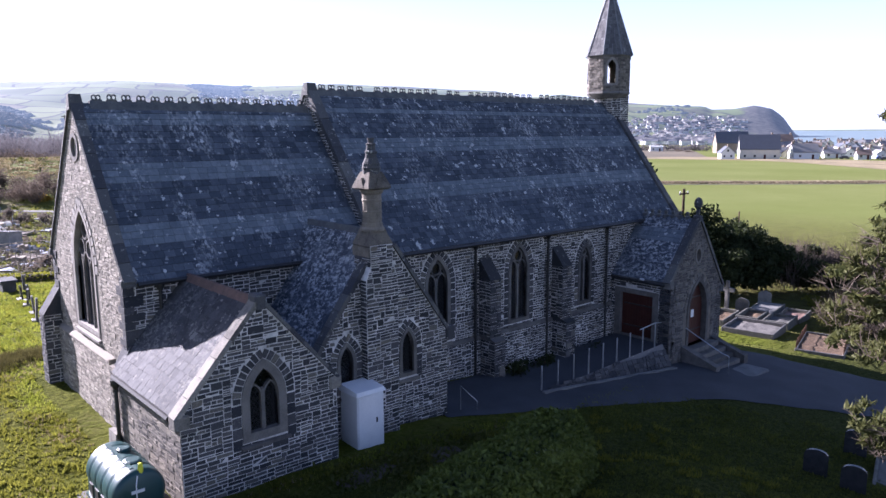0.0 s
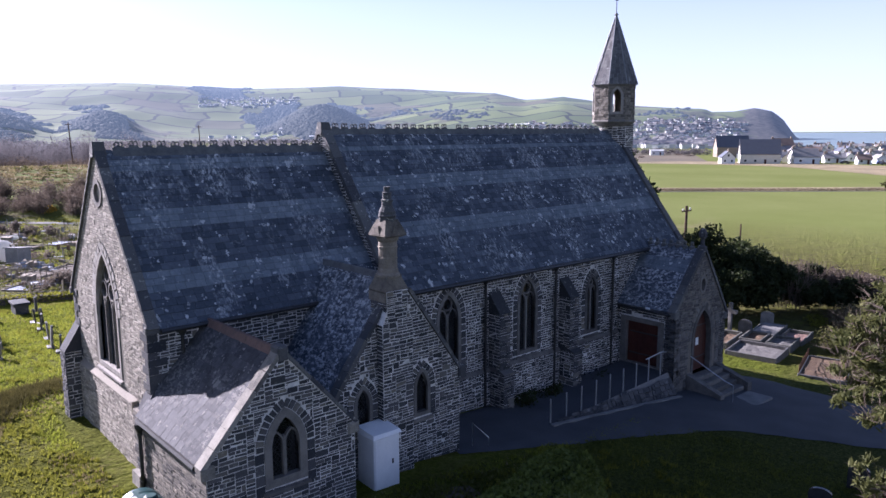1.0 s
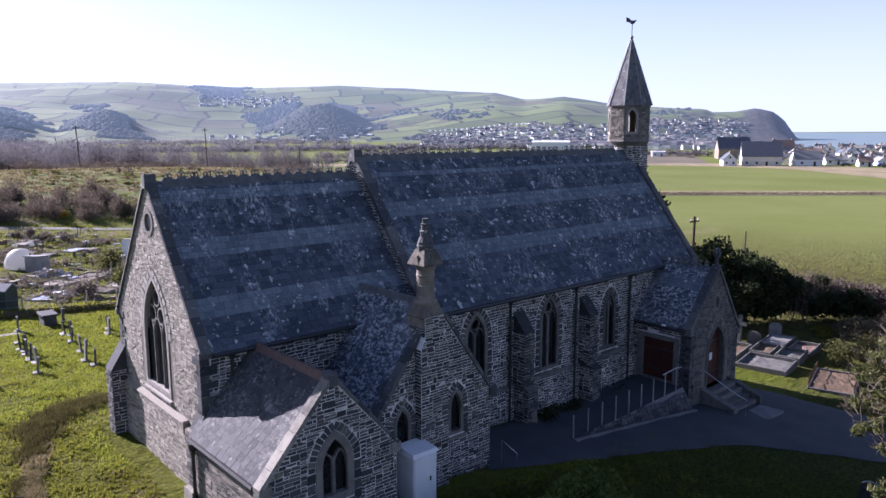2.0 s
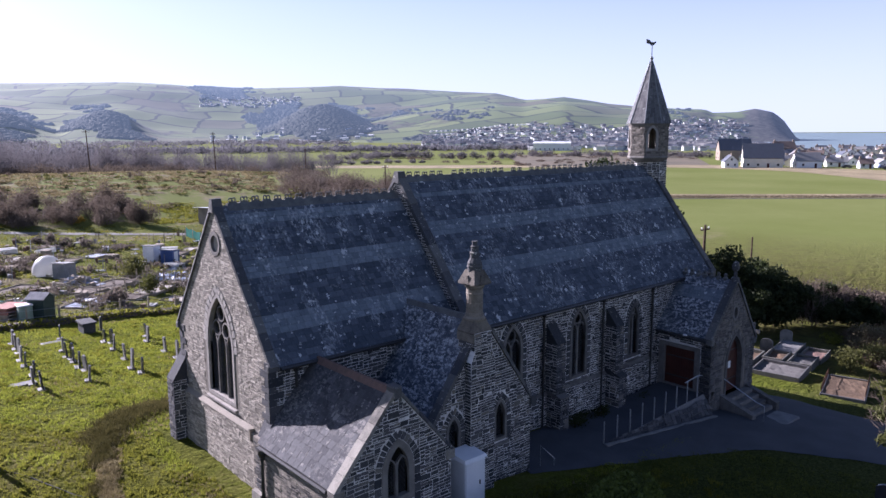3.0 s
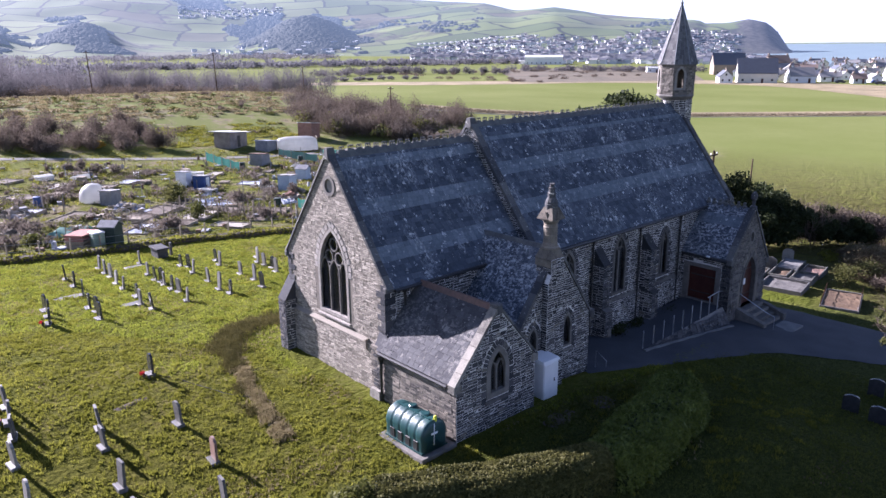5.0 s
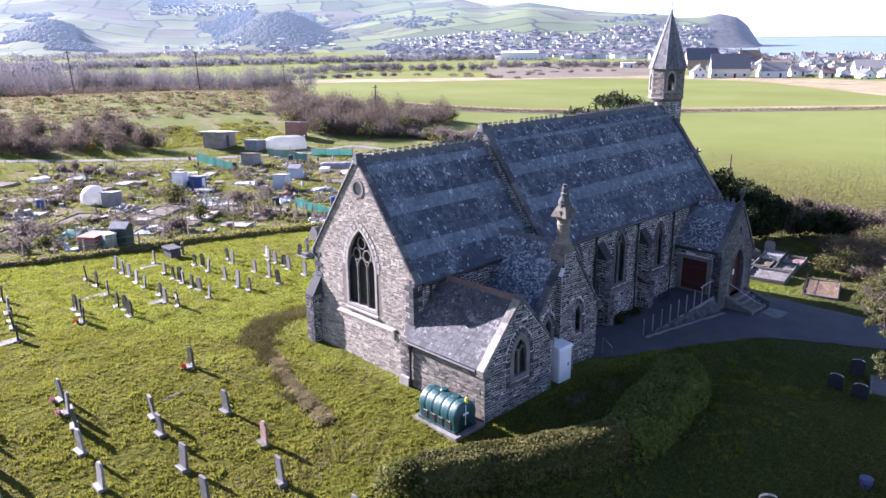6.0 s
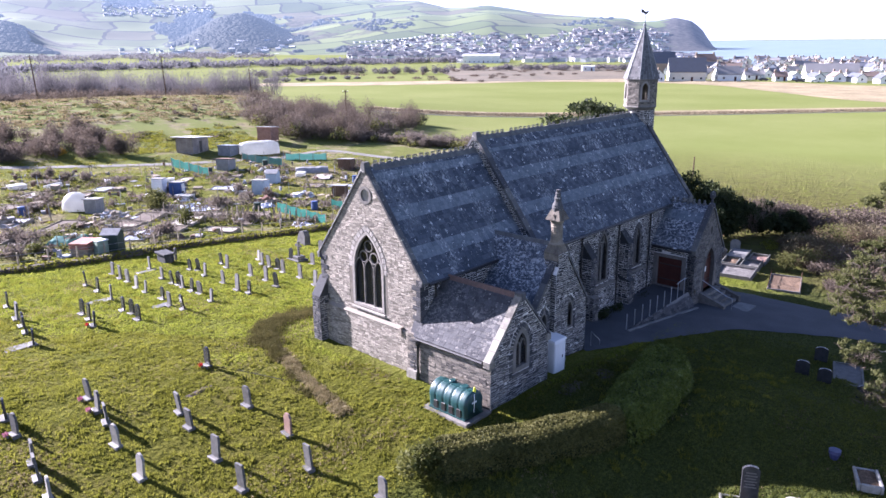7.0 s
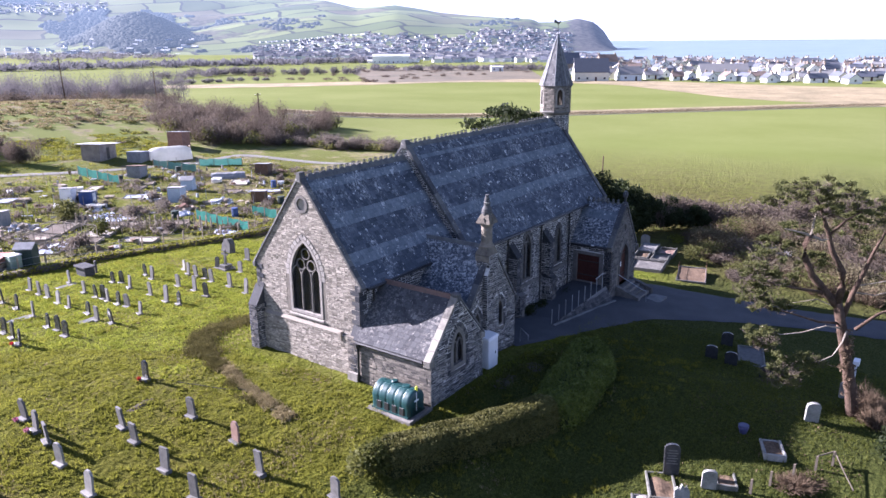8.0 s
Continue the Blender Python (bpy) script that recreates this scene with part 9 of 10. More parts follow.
def hill_z(x, y):
    """Hills beyond the plain: a long ridge, wooded spurs and a sea cliff."""
    r_, a = math.hypot(x + 12, y + 24), math.degrees(math.atan2(y + 24, x + 12))
    far = lerp_list([(20, 1750), (27, 1800), (34, 2200), (45, 2700), (60, 2900), (80, 2900), (150, 2500)], a)
    foot = lerp_list([(20, 1350), (26, 1300), (32, 880), (42, 900), (50, 1150), (60, 1400), (80, 1350), (150, 1200)], a)
    top = far * math.tan(radians(lerp_list(PROFILE, a))) + 17
    u = (r_ - foot) / (far - foot)
    if u <= 0:
        return -1.5
    v = min(1.0, u)
    shape = v * v * (3 - 2 * v)
    n1 = noise.fractal(Vector((x / 700, y / 700, 1.0)), 0.9, 2.0, 4)
    h = max(0, top) * (shape * (1 + 0.0 * n1) + (v * (1 - v)) * (0.55 * n1 - 0.05))
    if u > 1:
        h *= max(0.0, 1 - (u - 1) * 1.2)
    for sa, sr, sh, wa, wr in ((58, 1750, 66, 3.6, 260), (73, 1750, 50, 2.6, 240), (80, 1650, 45, 3.0, 220), (67, 2300, 40, 2.5, 260)):
        h = max(h, sh * math.exp(-((a - sa) / wa) ** 2 - ((r_ - sr) / wr) ** 2) + h * 0.55)
    return h - 1.0 if h > 0.2 else -1.5


g = Geo()
hz_az = [20 + 0.4 * i for i in range(326)]
hz_r = [860 + 34 * i for i in range(62)] + [3000, 3200, 3500]
for r_ in hz_r:
    for a in hz_az:
        x, y = r_ * math.cos(radians(a)) - 12, r_ * math.sin(radians(a)) - 24
        g.v.append((x, y, -4.5 + hill_z(x, y)))
na = len(hz_az)
for i in range(len(hz_r) - 1):
    for k in range(na - 1):
        g.f.append((i * na + k, (i + 1) * na + k, (i + 1) * na + k + 1, i * na + k + 1))
        g.m.append(0)


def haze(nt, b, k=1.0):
    """Paints haze on the far hills as a bluish glow that grows with distance."""
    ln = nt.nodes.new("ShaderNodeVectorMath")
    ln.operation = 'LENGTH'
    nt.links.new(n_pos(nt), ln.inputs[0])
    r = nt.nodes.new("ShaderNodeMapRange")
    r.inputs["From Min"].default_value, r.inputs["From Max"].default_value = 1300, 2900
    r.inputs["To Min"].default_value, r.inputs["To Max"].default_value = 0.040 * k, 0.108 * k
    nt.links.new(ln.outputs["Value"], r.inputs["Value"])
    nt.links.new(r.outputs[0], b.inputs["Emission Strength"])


def hill_material():
    m, nt, b = mat_new("hill_fields", 0.95, 0.1)
    pos = n_pos(nt, (0.0056, 0.0056, 0.0))
    warp = nt.nodes.new("ShaderNodeVectorMath")
    warp.operation = 'ADD'
    nz = nt.nodes.new("ShaderNodeTexNoise")
    nz.inputs["Scale"].default_value = 0.55
    nz.inputs["Detail"].default_value = 3.0
    nt.links.new(pos, nz.inputs["Vector"])
    nt.links.new(pos, warp.inputs[0])
    nt.links.new(nz.outputs["Color"], warp.inputs[1])
    turn_ = nt.nodes.new("ShaderNodeMapping")
    turn_.inputs["Rotation"].default_value = (0, 0, 0.5)
    nt.links.new(warp.outputs[0], turn_.inputs["Vector"])
    fields = nt.nodes.new("ShaderNodeTexBrick")
    for key, val in (("Color1", (0, 0, 0, 1)), ("Color2", (1, 1, 1, 1)), ("Mortar", (0.4, 0.4, 0.4, 1))):
        fields.inputs[key].default_value = val
    for key, val in (("Scale", 1.0), ("Mortar Size", 0.030), ("Mortar Smooth", 0.35), ("Brick Width", 0.85), ("Row Height", 0.62)):
        fields.inputs[key].default_value = val
    fields.offset, fields.squash, fields.squash_frequency = 0.37, 0.7, 3
    nt.links.new(turn_.outputs[0], fields.inputs["Vector"])
    sep = nt.nodes.new("ShaderNodeSeparateColor")
    nt.links.new(fields.outputs["Color"], sep.inputs[0])
    col = n_ramp(nt, sep.outputs[0], [(0.0, (0.048, 0.066, 0.028)), (0.3, (0.078, 0.102, 0.038)), (0.65, (0.124, 0.148, 0.054)), (0.85, (0.080, 0.092, 0.042)), (1.0, (0.082, 0.076, 0.046))])
    col = n_mix(nt, fields.outputs["Fac"], col, (0.024, 0.030, 0.020))
    wp = n_pos(nt, (1, 1, 1))
    woods = n_ramp(nt, n_noise(nt, 0.0034, 6, 0.6, wp), [(0.585, (0, 0, 0)), (0.625, (1, 1, 1))])
    col = n_mix(nt, woods, col, n_ramp(nt, n_noise(nt, 0.06, 4, 0.7, wp), [(0.35, (0.018, 0.022, 0.014)), (0.65, (0.085, 0.082, 0.055))]))
    geo = nt.nodes.new("ShaderNodeNewGeometry")
    sn = nt.nodes.new("ShaderNodeSeparateXYZ")
    nt.links.new(geo.outputs["True Normal"], sn.inputs[0])
    col = n_mix(nt, n_ramp(nt, sn.outputs[2], [(0.80, (1, 1, 1)), (0.90, (0, 0, 0))]), col, (0.045, 0.043, 0.040))
    # bare rock and scree on the headland's end
    sp = nt.nodes.new("ShaderNodeSeparateXYZ")
    nt.links.new(wp, sp.inputs[0])
    inland = n_math(nt, 'SUBTRACT', sp.outputs[1], n_math(nt, 'MULTIPLY', sp.outputs[0], 0.479))
    ragged = n_math(nt, 'ADD', inland, n_math(nt, 'MULTIPLY', n_math(nt, 'SUBTRACT', n_noise(nt, 0.03, 5, 0.65, wp), 0.5), 130.0))
    rock = nt.nodes.new("ShaderNodeMapRange")
    rock.inputs["From Min"].default_value, rock.inputs["From Max"].default_value = 14, -8
    nt.links.new(ragged, rock.inputs["Value"])
    col = n_mix(nt, rock.outputs[0], col, n_ramp(nt, n_noise(nt, 0.09, 5, 0.7, wp), [(0.35, (0.022, 0.024, 0.024)), (0.65, (0.075, 0.070, 0.060))]))
    nt.links.new(col, b.inputs["Base Color"])
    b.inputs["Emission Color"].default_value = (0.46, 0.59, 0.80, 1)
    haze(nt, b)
    return m


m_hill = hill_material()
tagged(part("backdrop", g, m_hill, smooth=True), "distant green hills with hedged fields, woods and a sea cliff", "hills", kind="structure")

# ---- houses ----
def tone(name, c, rough=0.85):
    d = tuple(v * 0.82 for v in c)
    return plain_mat(name, d, c, rough, 0.4, 6, 0.01)


m_w1, m_w2, m_w3, m_w4 = tone("white_render", (0.80, 0.80, 0.78)), tone("cream_render", (0.70, 0.66, 0.56)), tone("brown_stone_wall", (0.27, 0.22, 0.17)), tone("pale_grey_render", (0.60, 0.62, 0.64))
m_r1, m_r2, m_r3 = tone("slate_roof", (0.10, 0.11, 0.135), 0.7), tone("grey_tile_roof", (0.25, 0.245, 0.24)), tone("brown_tile_roof", (0.17, 0.13, 0.11))
m_pane, nt_, b_ = mat_new("window_pane", 0.08, 0.6)
b_.inputs["Base Color"].default_value = (0.03, 0.035, 0.045, 1)


def house(x, y, w, d, h, turn, wm, rm, label, name="house", storeys=1, pitch=0.75, chimneys=1, gable_windows=False, z=None, category="house", group="town houses"):
    """A gabled house: ridge along its width."""
    t = thing(name, x, y, gz(x, y) if z is None else z, label, category, group, turn)
    rise = d / 2 * pitch
    prof = [(-d / 2, -1.0), (d / 2, -1.0), (d / 2, h), (0, h + rise), (-d / 2, h)]
    part("wall", Geo().prism(prof, lambda p, q: (-w / 2, p, q), lambda p, q: (w / 2, p, q)), wm, t)
    for s in (-1, 1):
        e = 0.35
        part("roof", Geo().hexa([(-w / 2 - e, s * (d / 2 + e), h - e * pitch), (w / 2 + e, s * (d / 2 + e), h - e * pitch), (w / 2 + e, 0, h + rise), (-w / 2 - e, 0, h + rise), (-w / 2 - e, s * (d / 2 + e), h - e * pitch + 0.22), (w / 2 + e, s * (d / 2 + e), h - e * pitch + 0.22), (w / 2 + e, 0, h + rise + 0.22), (-w / 2 - e, 0, h + rise + 0.22)]), rm, t)
    n = max(2, int(w / 4.2))
    for st in range(storeys):
        for k in range(n):
            xx = -w / 2 + (k + 0.5) * w / n
            z0 = 0.9 + st * 2.7
            if k == n // 2 and st == 0:
                part("door", Geo().box(xx - 0.5, -d / 2 - 0.06, 0.0, xx + 0.5, -d / 2 - 0.01, 2.05), m_wood_red, t)
            else:
                part("window", Geo().box(xx - 0.5, -d / 2 - 0.05, z0, xx + 0.5, -d / 2 - 0.005, z0 + 1.0), m_pane, t)
    for st in range(storeys + (1 if gable_windows else 0)):
        for yy in ((-d / 4, d / 4) if gable_windows and st < storeys else (0,)):
            part("window", Geo().box(-w / 2 - 0.05, yy - 0.4, 0.9 + st * 2.5, -w / 2 - 0.005, yy + 0.4, 1.9 + st * 2.5), m_pane, t)
    for k in range(chimneys):
        cx_ = (-w / 2 + 0.5) if k == 0 else (w / 2 - 0.5)
        part("chimney", Geo().cbox(cx_ - 0.45, -0.4, h + rise - 0.8, cx_ + 0.45, 0.4, h + rise + 1.2, 0.05), m_w3, t)
    return t


house(329, 134, 17, 11, 4.6, -58, m_w2, m_r1, "large hall with a steep dark slate roof and beige gable", "village_hall", 1, 1.15, 0, True)
house(408, 188, 18, 11, 6.0, -50, m_w3, m_r1, "old brown stone chapel with a slate roof", "chapel", 1, 1.15, 0, True)
house(316, 143, 7, 6, 3.0, 40, m_w1, m_r1, "white gabled house facing the fields", "house", 1, 0.9, 1, True)
house(342, 119, 11, 9, 3.2, -50, m_w1, m_r2, "white bungalow with a grey hipped roof", "bungalow", 1, 0.8, 1, True)
house(393, 86, 25, 10, 3.2, -60, m_w1, m_r2, "long white bungalow with a broad grey roof", "bungalow", 1, 0.8, 0, True)
house(452, 178, 12, 10, 6.5, -48, m_w3, m_r3, "tall brown house with a tiled roof", "house", 2, 0.8, 2)
house(520, 422, 34, 16, 6.5, -52, m_w1, m_w4, "big white industrial shed with a shallow roof", "warehouse", 1, 0.2, 0, category="warehouse", group="sheds")
house(408, 238, 8, 5, 3.0, -50, m_w1, m_w4, "small white hut in the reeds", "hut", 1, 0.15, 0, group="sheds")
tr_ = random.Random(77)
placed = [(329, 134, 11), (408, 188, 12), (318, 151, 8), (342, 119, 9), (393, 86, 15), (452, 178, 9)]
tries = 0
while len(placed) < 330 and tries < 20000:
    tries += 1
    a, r_ = tr_.uniform(-4, 26.5), 350 + 330 * tr_.random() ** 1.15
    x, y = -22 + r_ * math.cos(radians(a)), -25 + r_ * math.sin(radians(a))
    if (y > 150 and r_ < 430) or (a > 17 and r_ < 392) or r_ < 385:
        continue
    if any(math.hypot(x - p, y - q) < s + 3.6 for p, q, s in placed):
        continue
    w, d = tr_.uniform(5.5, 10.5), tr_.uniform(4.5, 6)
    st = tr_.choice((1, 1, 2, 2)) if r_ > 440 else 1
    wm, rm = tr_.choice((m_w1, m_w1, m_w1, m_w4, m_w2)), tr_.choice((m_r1, m_r2, m_r2, m_r1, m_r2, m_r1, m_r3))
    lab = {m_w1: "white rendered", m_w4: "pale grey rendered", m_w2: "cream rendered"}[wm] + (" two-storey" if st == 2 else " single-storey") + {m_r1: " house with a slate roof", m_r2: " house with a grey tiled roof", m_r3: " house with a brown tiled roof"}[rm]
    house(x, y, w, d, 2.2 * st, tr_.choice((-62, 28)) + tr_.uniform(-14, 14), wm, rm, lab, storeys=st, chimneys=tr_.choice((1, 2)), gable_windows=False)
    placed.append((x, y, w / 2))
m_car = [tone("white_car_paint", (0.75, 0.75, 0.75), 0.3), tone("blue_car_paint", (0.08, 0.12, 0.25), 0.3), tone("dark_car_paint", (0.06, 0.06, 0.065), 0.3)]
for i in range(16):
    x, y = 346 + tr_.uniform(-6, 10) + i * 1.2, 116 - i * 6.0
    if any(math.hypot(x - p, y - q) < s + 3 for p, q, s in placed):
        continue
    t = thing("parked_car", x, y, gz(x, y), ("white", "blue", "dark")[i % 3] + " car parked in front of the houses", "car", "parked cars", tr_.uniform(-80, -40))
    part("body", Geo().prism([(-2.1, 0.3), (2.1, 0.3), (2.1, 0.8), (1.3, 0.95), (0.7, 1.45), (-1.2, 1.45), (-1.9, 0.95), (-2.1, 0.85)], lambda p, q: (p, -0.85, q), lambda p, q: (p, 0.85, q)), m_car[i % 3], t)
    part("windscreen", Geo().box(-1.1, -0.87, 1.0, 0.7, 0.87, 1.35), m_pane, t)
    for wx in (-1.3, 1.3):
        for wy in (-0.8, 0.8):
            part("wheel", Geo().prism([(0.33 * math.cos(k * 0.785), 0.33 + 0.33 * math.sin(k * 0.785)) for k in range(8)], lambda p, q, wx=wx, wy=wy: (wx + p, wy - 0.1, q), lambda p, q, wx=wx, wy=wy: (wx + p, wy + 0.1, q)), m_iron, t)


def far_houses(name, n, a0, a1, r0, r1, label, seed, keep=None, size=(7, 13), pale=False):
    r = random.Random(seed)
    walls, k = Geo(), 0
    while k < n:
        a, rad = r.uniform(a0, a1), r.uniform(r0, r1)
        x, y = rad * math.cos(radians(a)) - 12, rad * math.sin(radians(a)) - 24
        z = -4.5 + max(0.0, hill_z(x, y))
        if keep and not keep(a, rad, z):
            continue
        k += 1
        w, d, h = r.uniform(*size) * 0.72, r.uniform(4.5, 6), r.choice((2.4, 3.8, 3.8))
        th = radians(a) + 1.57 + r.uniform(-0.5, 0.5)
        c, s = math.cos(th), math.sin(th)
        P = lambda p, q, zz: (x + p * c - q * s, y + p * s + q * c, z + zz)
        rm = 3 if pale else r.choice((1, 1, 2))
        walls.hexa([P(-w / 2, -d / 2, -1.5), P(w / 2, -d / 2, -1.5), P(w / 2, d / 2, -1.5), P(-w / 2, d / 2, -1.5), P(-w / 2, -d / 2, h), P(w / 2, -d / 2, h), P(w / 2, d / 2, h), P(-w / 2, d / 2, h)], r.choice((0, 3, 3)))
        walls.add([P(-w / 2 - 0.3, -d / 2 - 0.4, h), P(w / 2 + 0.3, -d / 2 - 0.4, h), P(w / 2 + 0.3, d / 2 + 0.4, h), P(-w / 2 - 0.3, d / 2 + 0.4, h), P(-w / 2 - 0.3, 0, h + 1.7), P(w / 2 + 0.3, 0, h + 1.7)], [(0, 1, 5, 4), (2, 3, 4, 5), (1, 2, 5), (3, 0, 4)], rm)
        if r.random() < 0.7:
            for wx in (-w / 4, w / 4):
                walls.add([P(wx - 0.7, -d / 2 - 0.05, 1.0), P(wx + 0.7, -d / 2 - 0.05, 1.0), P(wx + 0.7, -d / 2 - 0.05, 2.3), P(wx - 0.7, -d / 2 - 0.05, 2.3)], [(0, 1, 2, 3)], 4)
    return tagged(part(name, walls, [m_w1, m_r1, m_r2, m_w4, m_pane]), label, "houses", kind="stuff")


def seen_height(a, r, z):
    return math.degrees(math.atan2(z - 12, r))


far_houses("far_town", 1500, 26, 50, 880, 1750, "many small white houses of a town below the hills", 5, lambda a, r, z: seen_height(a, r, z) < 0.55 + 0.5 * noise.noise(Vector((a * 0.5, r / 200, 3))) - max(0, a - 43) * 0.12 and noise.noise(Vector((a * 1.4, r / 70, 8))) > -0.22 and (z > -4.4 or r < 1150), (6, 11))
far_houses("town_outskirts", 420, 24, 42, 700, 980, "white houses along the near edge of the town", 6, None, (7, 12))
far_houses("cliff_village", 170, 26.6, 33, 1330, 1750, "white houses on the slope below the headland", 7, lambda a, r, z: 0.15 < seen_height(a, r, z) < 0.85 + 0.3 * noise.noise(Vector((a, 3, 1))), (7, 11))
far_houses("hill_estate", 150, 59.5, 67, 1900, 2700, "pale estate of houses high on the hill", 8, lambda a, r, z: 1.9 < seen_height(a, r, z) < 2.65, (9, 15), True)
far_houses("valley_houses", 60, 54, 66, 1300, 1600, "white houses along the foot of the hill", 9, lambda a, r, z: seen_height(a, r, z) < 0.25 and noise.noise(Vector((a, r / 60, 2))) > 0.0, (9, 16), True)
# rows of static caravans
g = Geo()
cr_ = random.Random(91)
for row in range(8):
    for k in range(22):
        a, rad = 40.5 + k * 0.42 + cr_.uniform(-0.06, 0.06), 980 + row * 55 + k * 2
        x, y = rad * math.cos(radians(a)) - 12, rad * math.sin(radians(a)) - 24
        z = -4.5 + max(0.0, hill_z(x, y))
        g.box(x - 5, y - 1.8, z - 1, x + 3.5, y + 1.8, z + 1.9, cr_.choice((0, 0, 1)))
for k in range(46):
    a = 51 + k * 0.27
    rad = 1330 + cr_.uniform(-20, 20)
    x, y = rad * math.cos(radians(a)) - 12, rad * math.sin(radians(a)) - 24
    g.box(x - 4, y - 2, -5, x + 4, y + 2, -2.4, 0)
tagged(part("static_caravans", g, [m_w1, m_w4]), "long rows of white static caravans", "caravans", kind="stuff")

# tree clumps in the hillside woods
g = Geo()
wr = random.Random(13)
count = 0
WOODS = ((58.0, 0.75, 4.8, 1.25), (73.6, 0.8, 2.3, 0.75), (80.5, 0.6, 3.4, 1.0), (65.3, 3.0, 1.9, 0.5), (47.0, 1.3, 2.5, 0.35))
while count < 20000:
    a, rad = wr.choice((wr.gauss(58, 3.0), wr.gauss(58, 3.0), wr.gauss(73, 2.2), wr.gauss(80, 2.5), wr.gauss(65.3, 1.2), wr.uniform(30, 90))), wr.uniform(1000, 2900)
    x, y = rad * math.cos(radians(a)) - 12, rad * math.sin(radians(a)) - 24
    hz_ = hill_z(x, y)
    el = math.degrees(math.atan2(hz_ - 16.5, rad))
    edge_n = 1.5 * noise.fractal(Vector((x / 190, y / 190, 4)), 0.8, 2.0, 4)
    inside = any(((a - wa) / ra) ** 2 + ((el - we) / re) ** 2 < 1 + edge_n for wa, we, ra, re in WOODS)
    if hz_ < 0.5 or not (inside or (el < 1.9 and noise.noise(Vector((x / 130, y / 130, 4))) > 0.43)):
        continue
    count += 1
    z, r_, h = -4.5 + hz_ - 1, wr.uniform(3.5, 8), wr.uniform(2, 6.5)
    k = wr.uniform(0, 6.28)
    g.add([(x + r_ * math.cos(k + i * 1.257), y + r_ * math.sin(k + i * 1.257), z) for i in range(5)] + [(x + r_ * 0.8 * math.cos(k + 0.6 + i * 1.257), y + r_ * 0.8 * math.sin(k + 0.6 + i * 1.257), z + h * wr.uniform(0.6, 0.9)) for i in range(5)] + [(x, y, z + h)],
          [(i, (i + 1) % 5, 5 + i) for i in range(5)] + [((i + 1) % 5, 5 + (i + 1) % 5, 5 + i) for i in range(5)] + [(5 + i, 5 + (i + 1) % 5, 10) for i in range(5)])
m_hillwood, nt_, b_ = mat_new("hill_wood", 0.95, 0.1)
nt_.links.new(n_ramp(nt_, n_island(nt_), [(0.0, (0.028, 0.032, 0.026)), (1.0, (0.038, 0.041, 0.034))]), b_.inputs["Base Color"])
# painted haze again: the woods glow more strongly than the hills
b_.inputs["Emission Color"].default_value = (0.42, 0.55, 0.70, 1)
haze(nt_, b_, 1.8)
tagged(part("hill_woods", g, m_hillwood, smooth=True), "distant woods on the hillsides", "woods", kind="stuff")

# ---- bare growing frames on the plots ----
def growing_frame(x, y, n, step, w, h, turn):
    t = thing("growing_frame", x, y, gz(x, y), "row of pale bare hoops and canes over a dug bed", "frame", "growing frames", turn)
    for k in range(n):
        part("hoop", Geo().tube([(k * step, -w / 2, -0.15), (k * step, -w / 2, h * 0.8), (k * step, 0, h), (k * step, w / 2, h * 0.8), (k * step, w / 2, -0.15)], 0.028, n=5), m_timber, t)
    for yy, zz in ((-w / 2, h * 0.8), (0, h), (w / 2, h * 0.8)):
        part("rail", Geo().tube([(0, yy, zz), ((n - 1) * step, yy, zz)], 0.022, n=5), m_timber, t)
    return t


growing_frame(9.5, 41.5, 6, 0.9, 1.6, 1.25, -48)
growing_frame(12.5, 39.0, 5, 1.0, 1.4, 1.1, -48)
growing_frame(3.5, 39.0, 5, 0.8, 1.3, 0.9, 42)

# ---- more on the plots ----
bush("plot_bush", 13.1, 48.2, (1.7, 1.7), 2.4, m_scrub_green, "rounded dense green bush beside the blue shed", 2200, 0.14, seed=3)
bush("plot_bush", 11.0, 38.4, (1.1, 1.1), 1.8, m_leaf_hedge, "small upright green bush on a plot", 1200, 0.12, seed=4)
bush("plot_bush", -3.5, 35.0, (0.9, 0.9), 1.0, m_leaf_hedge, "low rounded green bush on a plot", 700, 0.11, seed=5)
pr = random.Random(88)
for cx_, cy_, a, b, n, lab in ((16.2, 46.5, 2.4, 3.6, 90, "patch of crumpled blue-white sheeting on a plot"), (18.6, 52.4, 1.6, 2.0, 50, "patch of crumpled blue-white sheeting on a plot"), (19.6, 31.4, 1.2, 2.0, 50, "patch of crumpled blue-white sheeting on a plot"), (23.5, 43.5, 1.2, 1.4, 30, "patch of crumpled blue-white sheeting on a plot")):
    g = Geo()
    nx_, ny_ = 14, 18
    for i in range(nx_ + 1):
        for k in range(ny_ + 1):
            e = 1 + 0.25 * noise.noise(Vector((i * 0.6 + cx_, k * 0.6, 2)))
            x, y = cx_ + a * (i / nx_ - 0.5) * 2 * e * 0.8 + (k / ny_ - 0.5) * 0.8, cy_ + b * (k / ny_ - 0.5) * 2 * e * 0.8
            edge_ = i in (0, nx_) or k in (0, ny_)
            g.v.append((x, y, gz(x, y) + (-0.03 if edge_ else 0.10 + pr.uniform(-0.05, 0.14))))
    for i in range(nx_):
        for k in range(ny_):
            p = i * (ny_ + 1) + k
            g.f.append((p, p + ny_ + 1, p + ny_ + 2, p + 1))
            g.m.append(0)
    tagged(part("plastic_sheeting", g, m_sheet), lab, "sheeting", "plastic sheets on the plots")
cage = thing("fruit_cage", 0, 0, 0, "pale tubular fruit cage frame over dug soil", "cage")
CG = [(3.4, 37.6), (5.4, 33.6), (9.4, 36.2), (7.6, 40.4)]
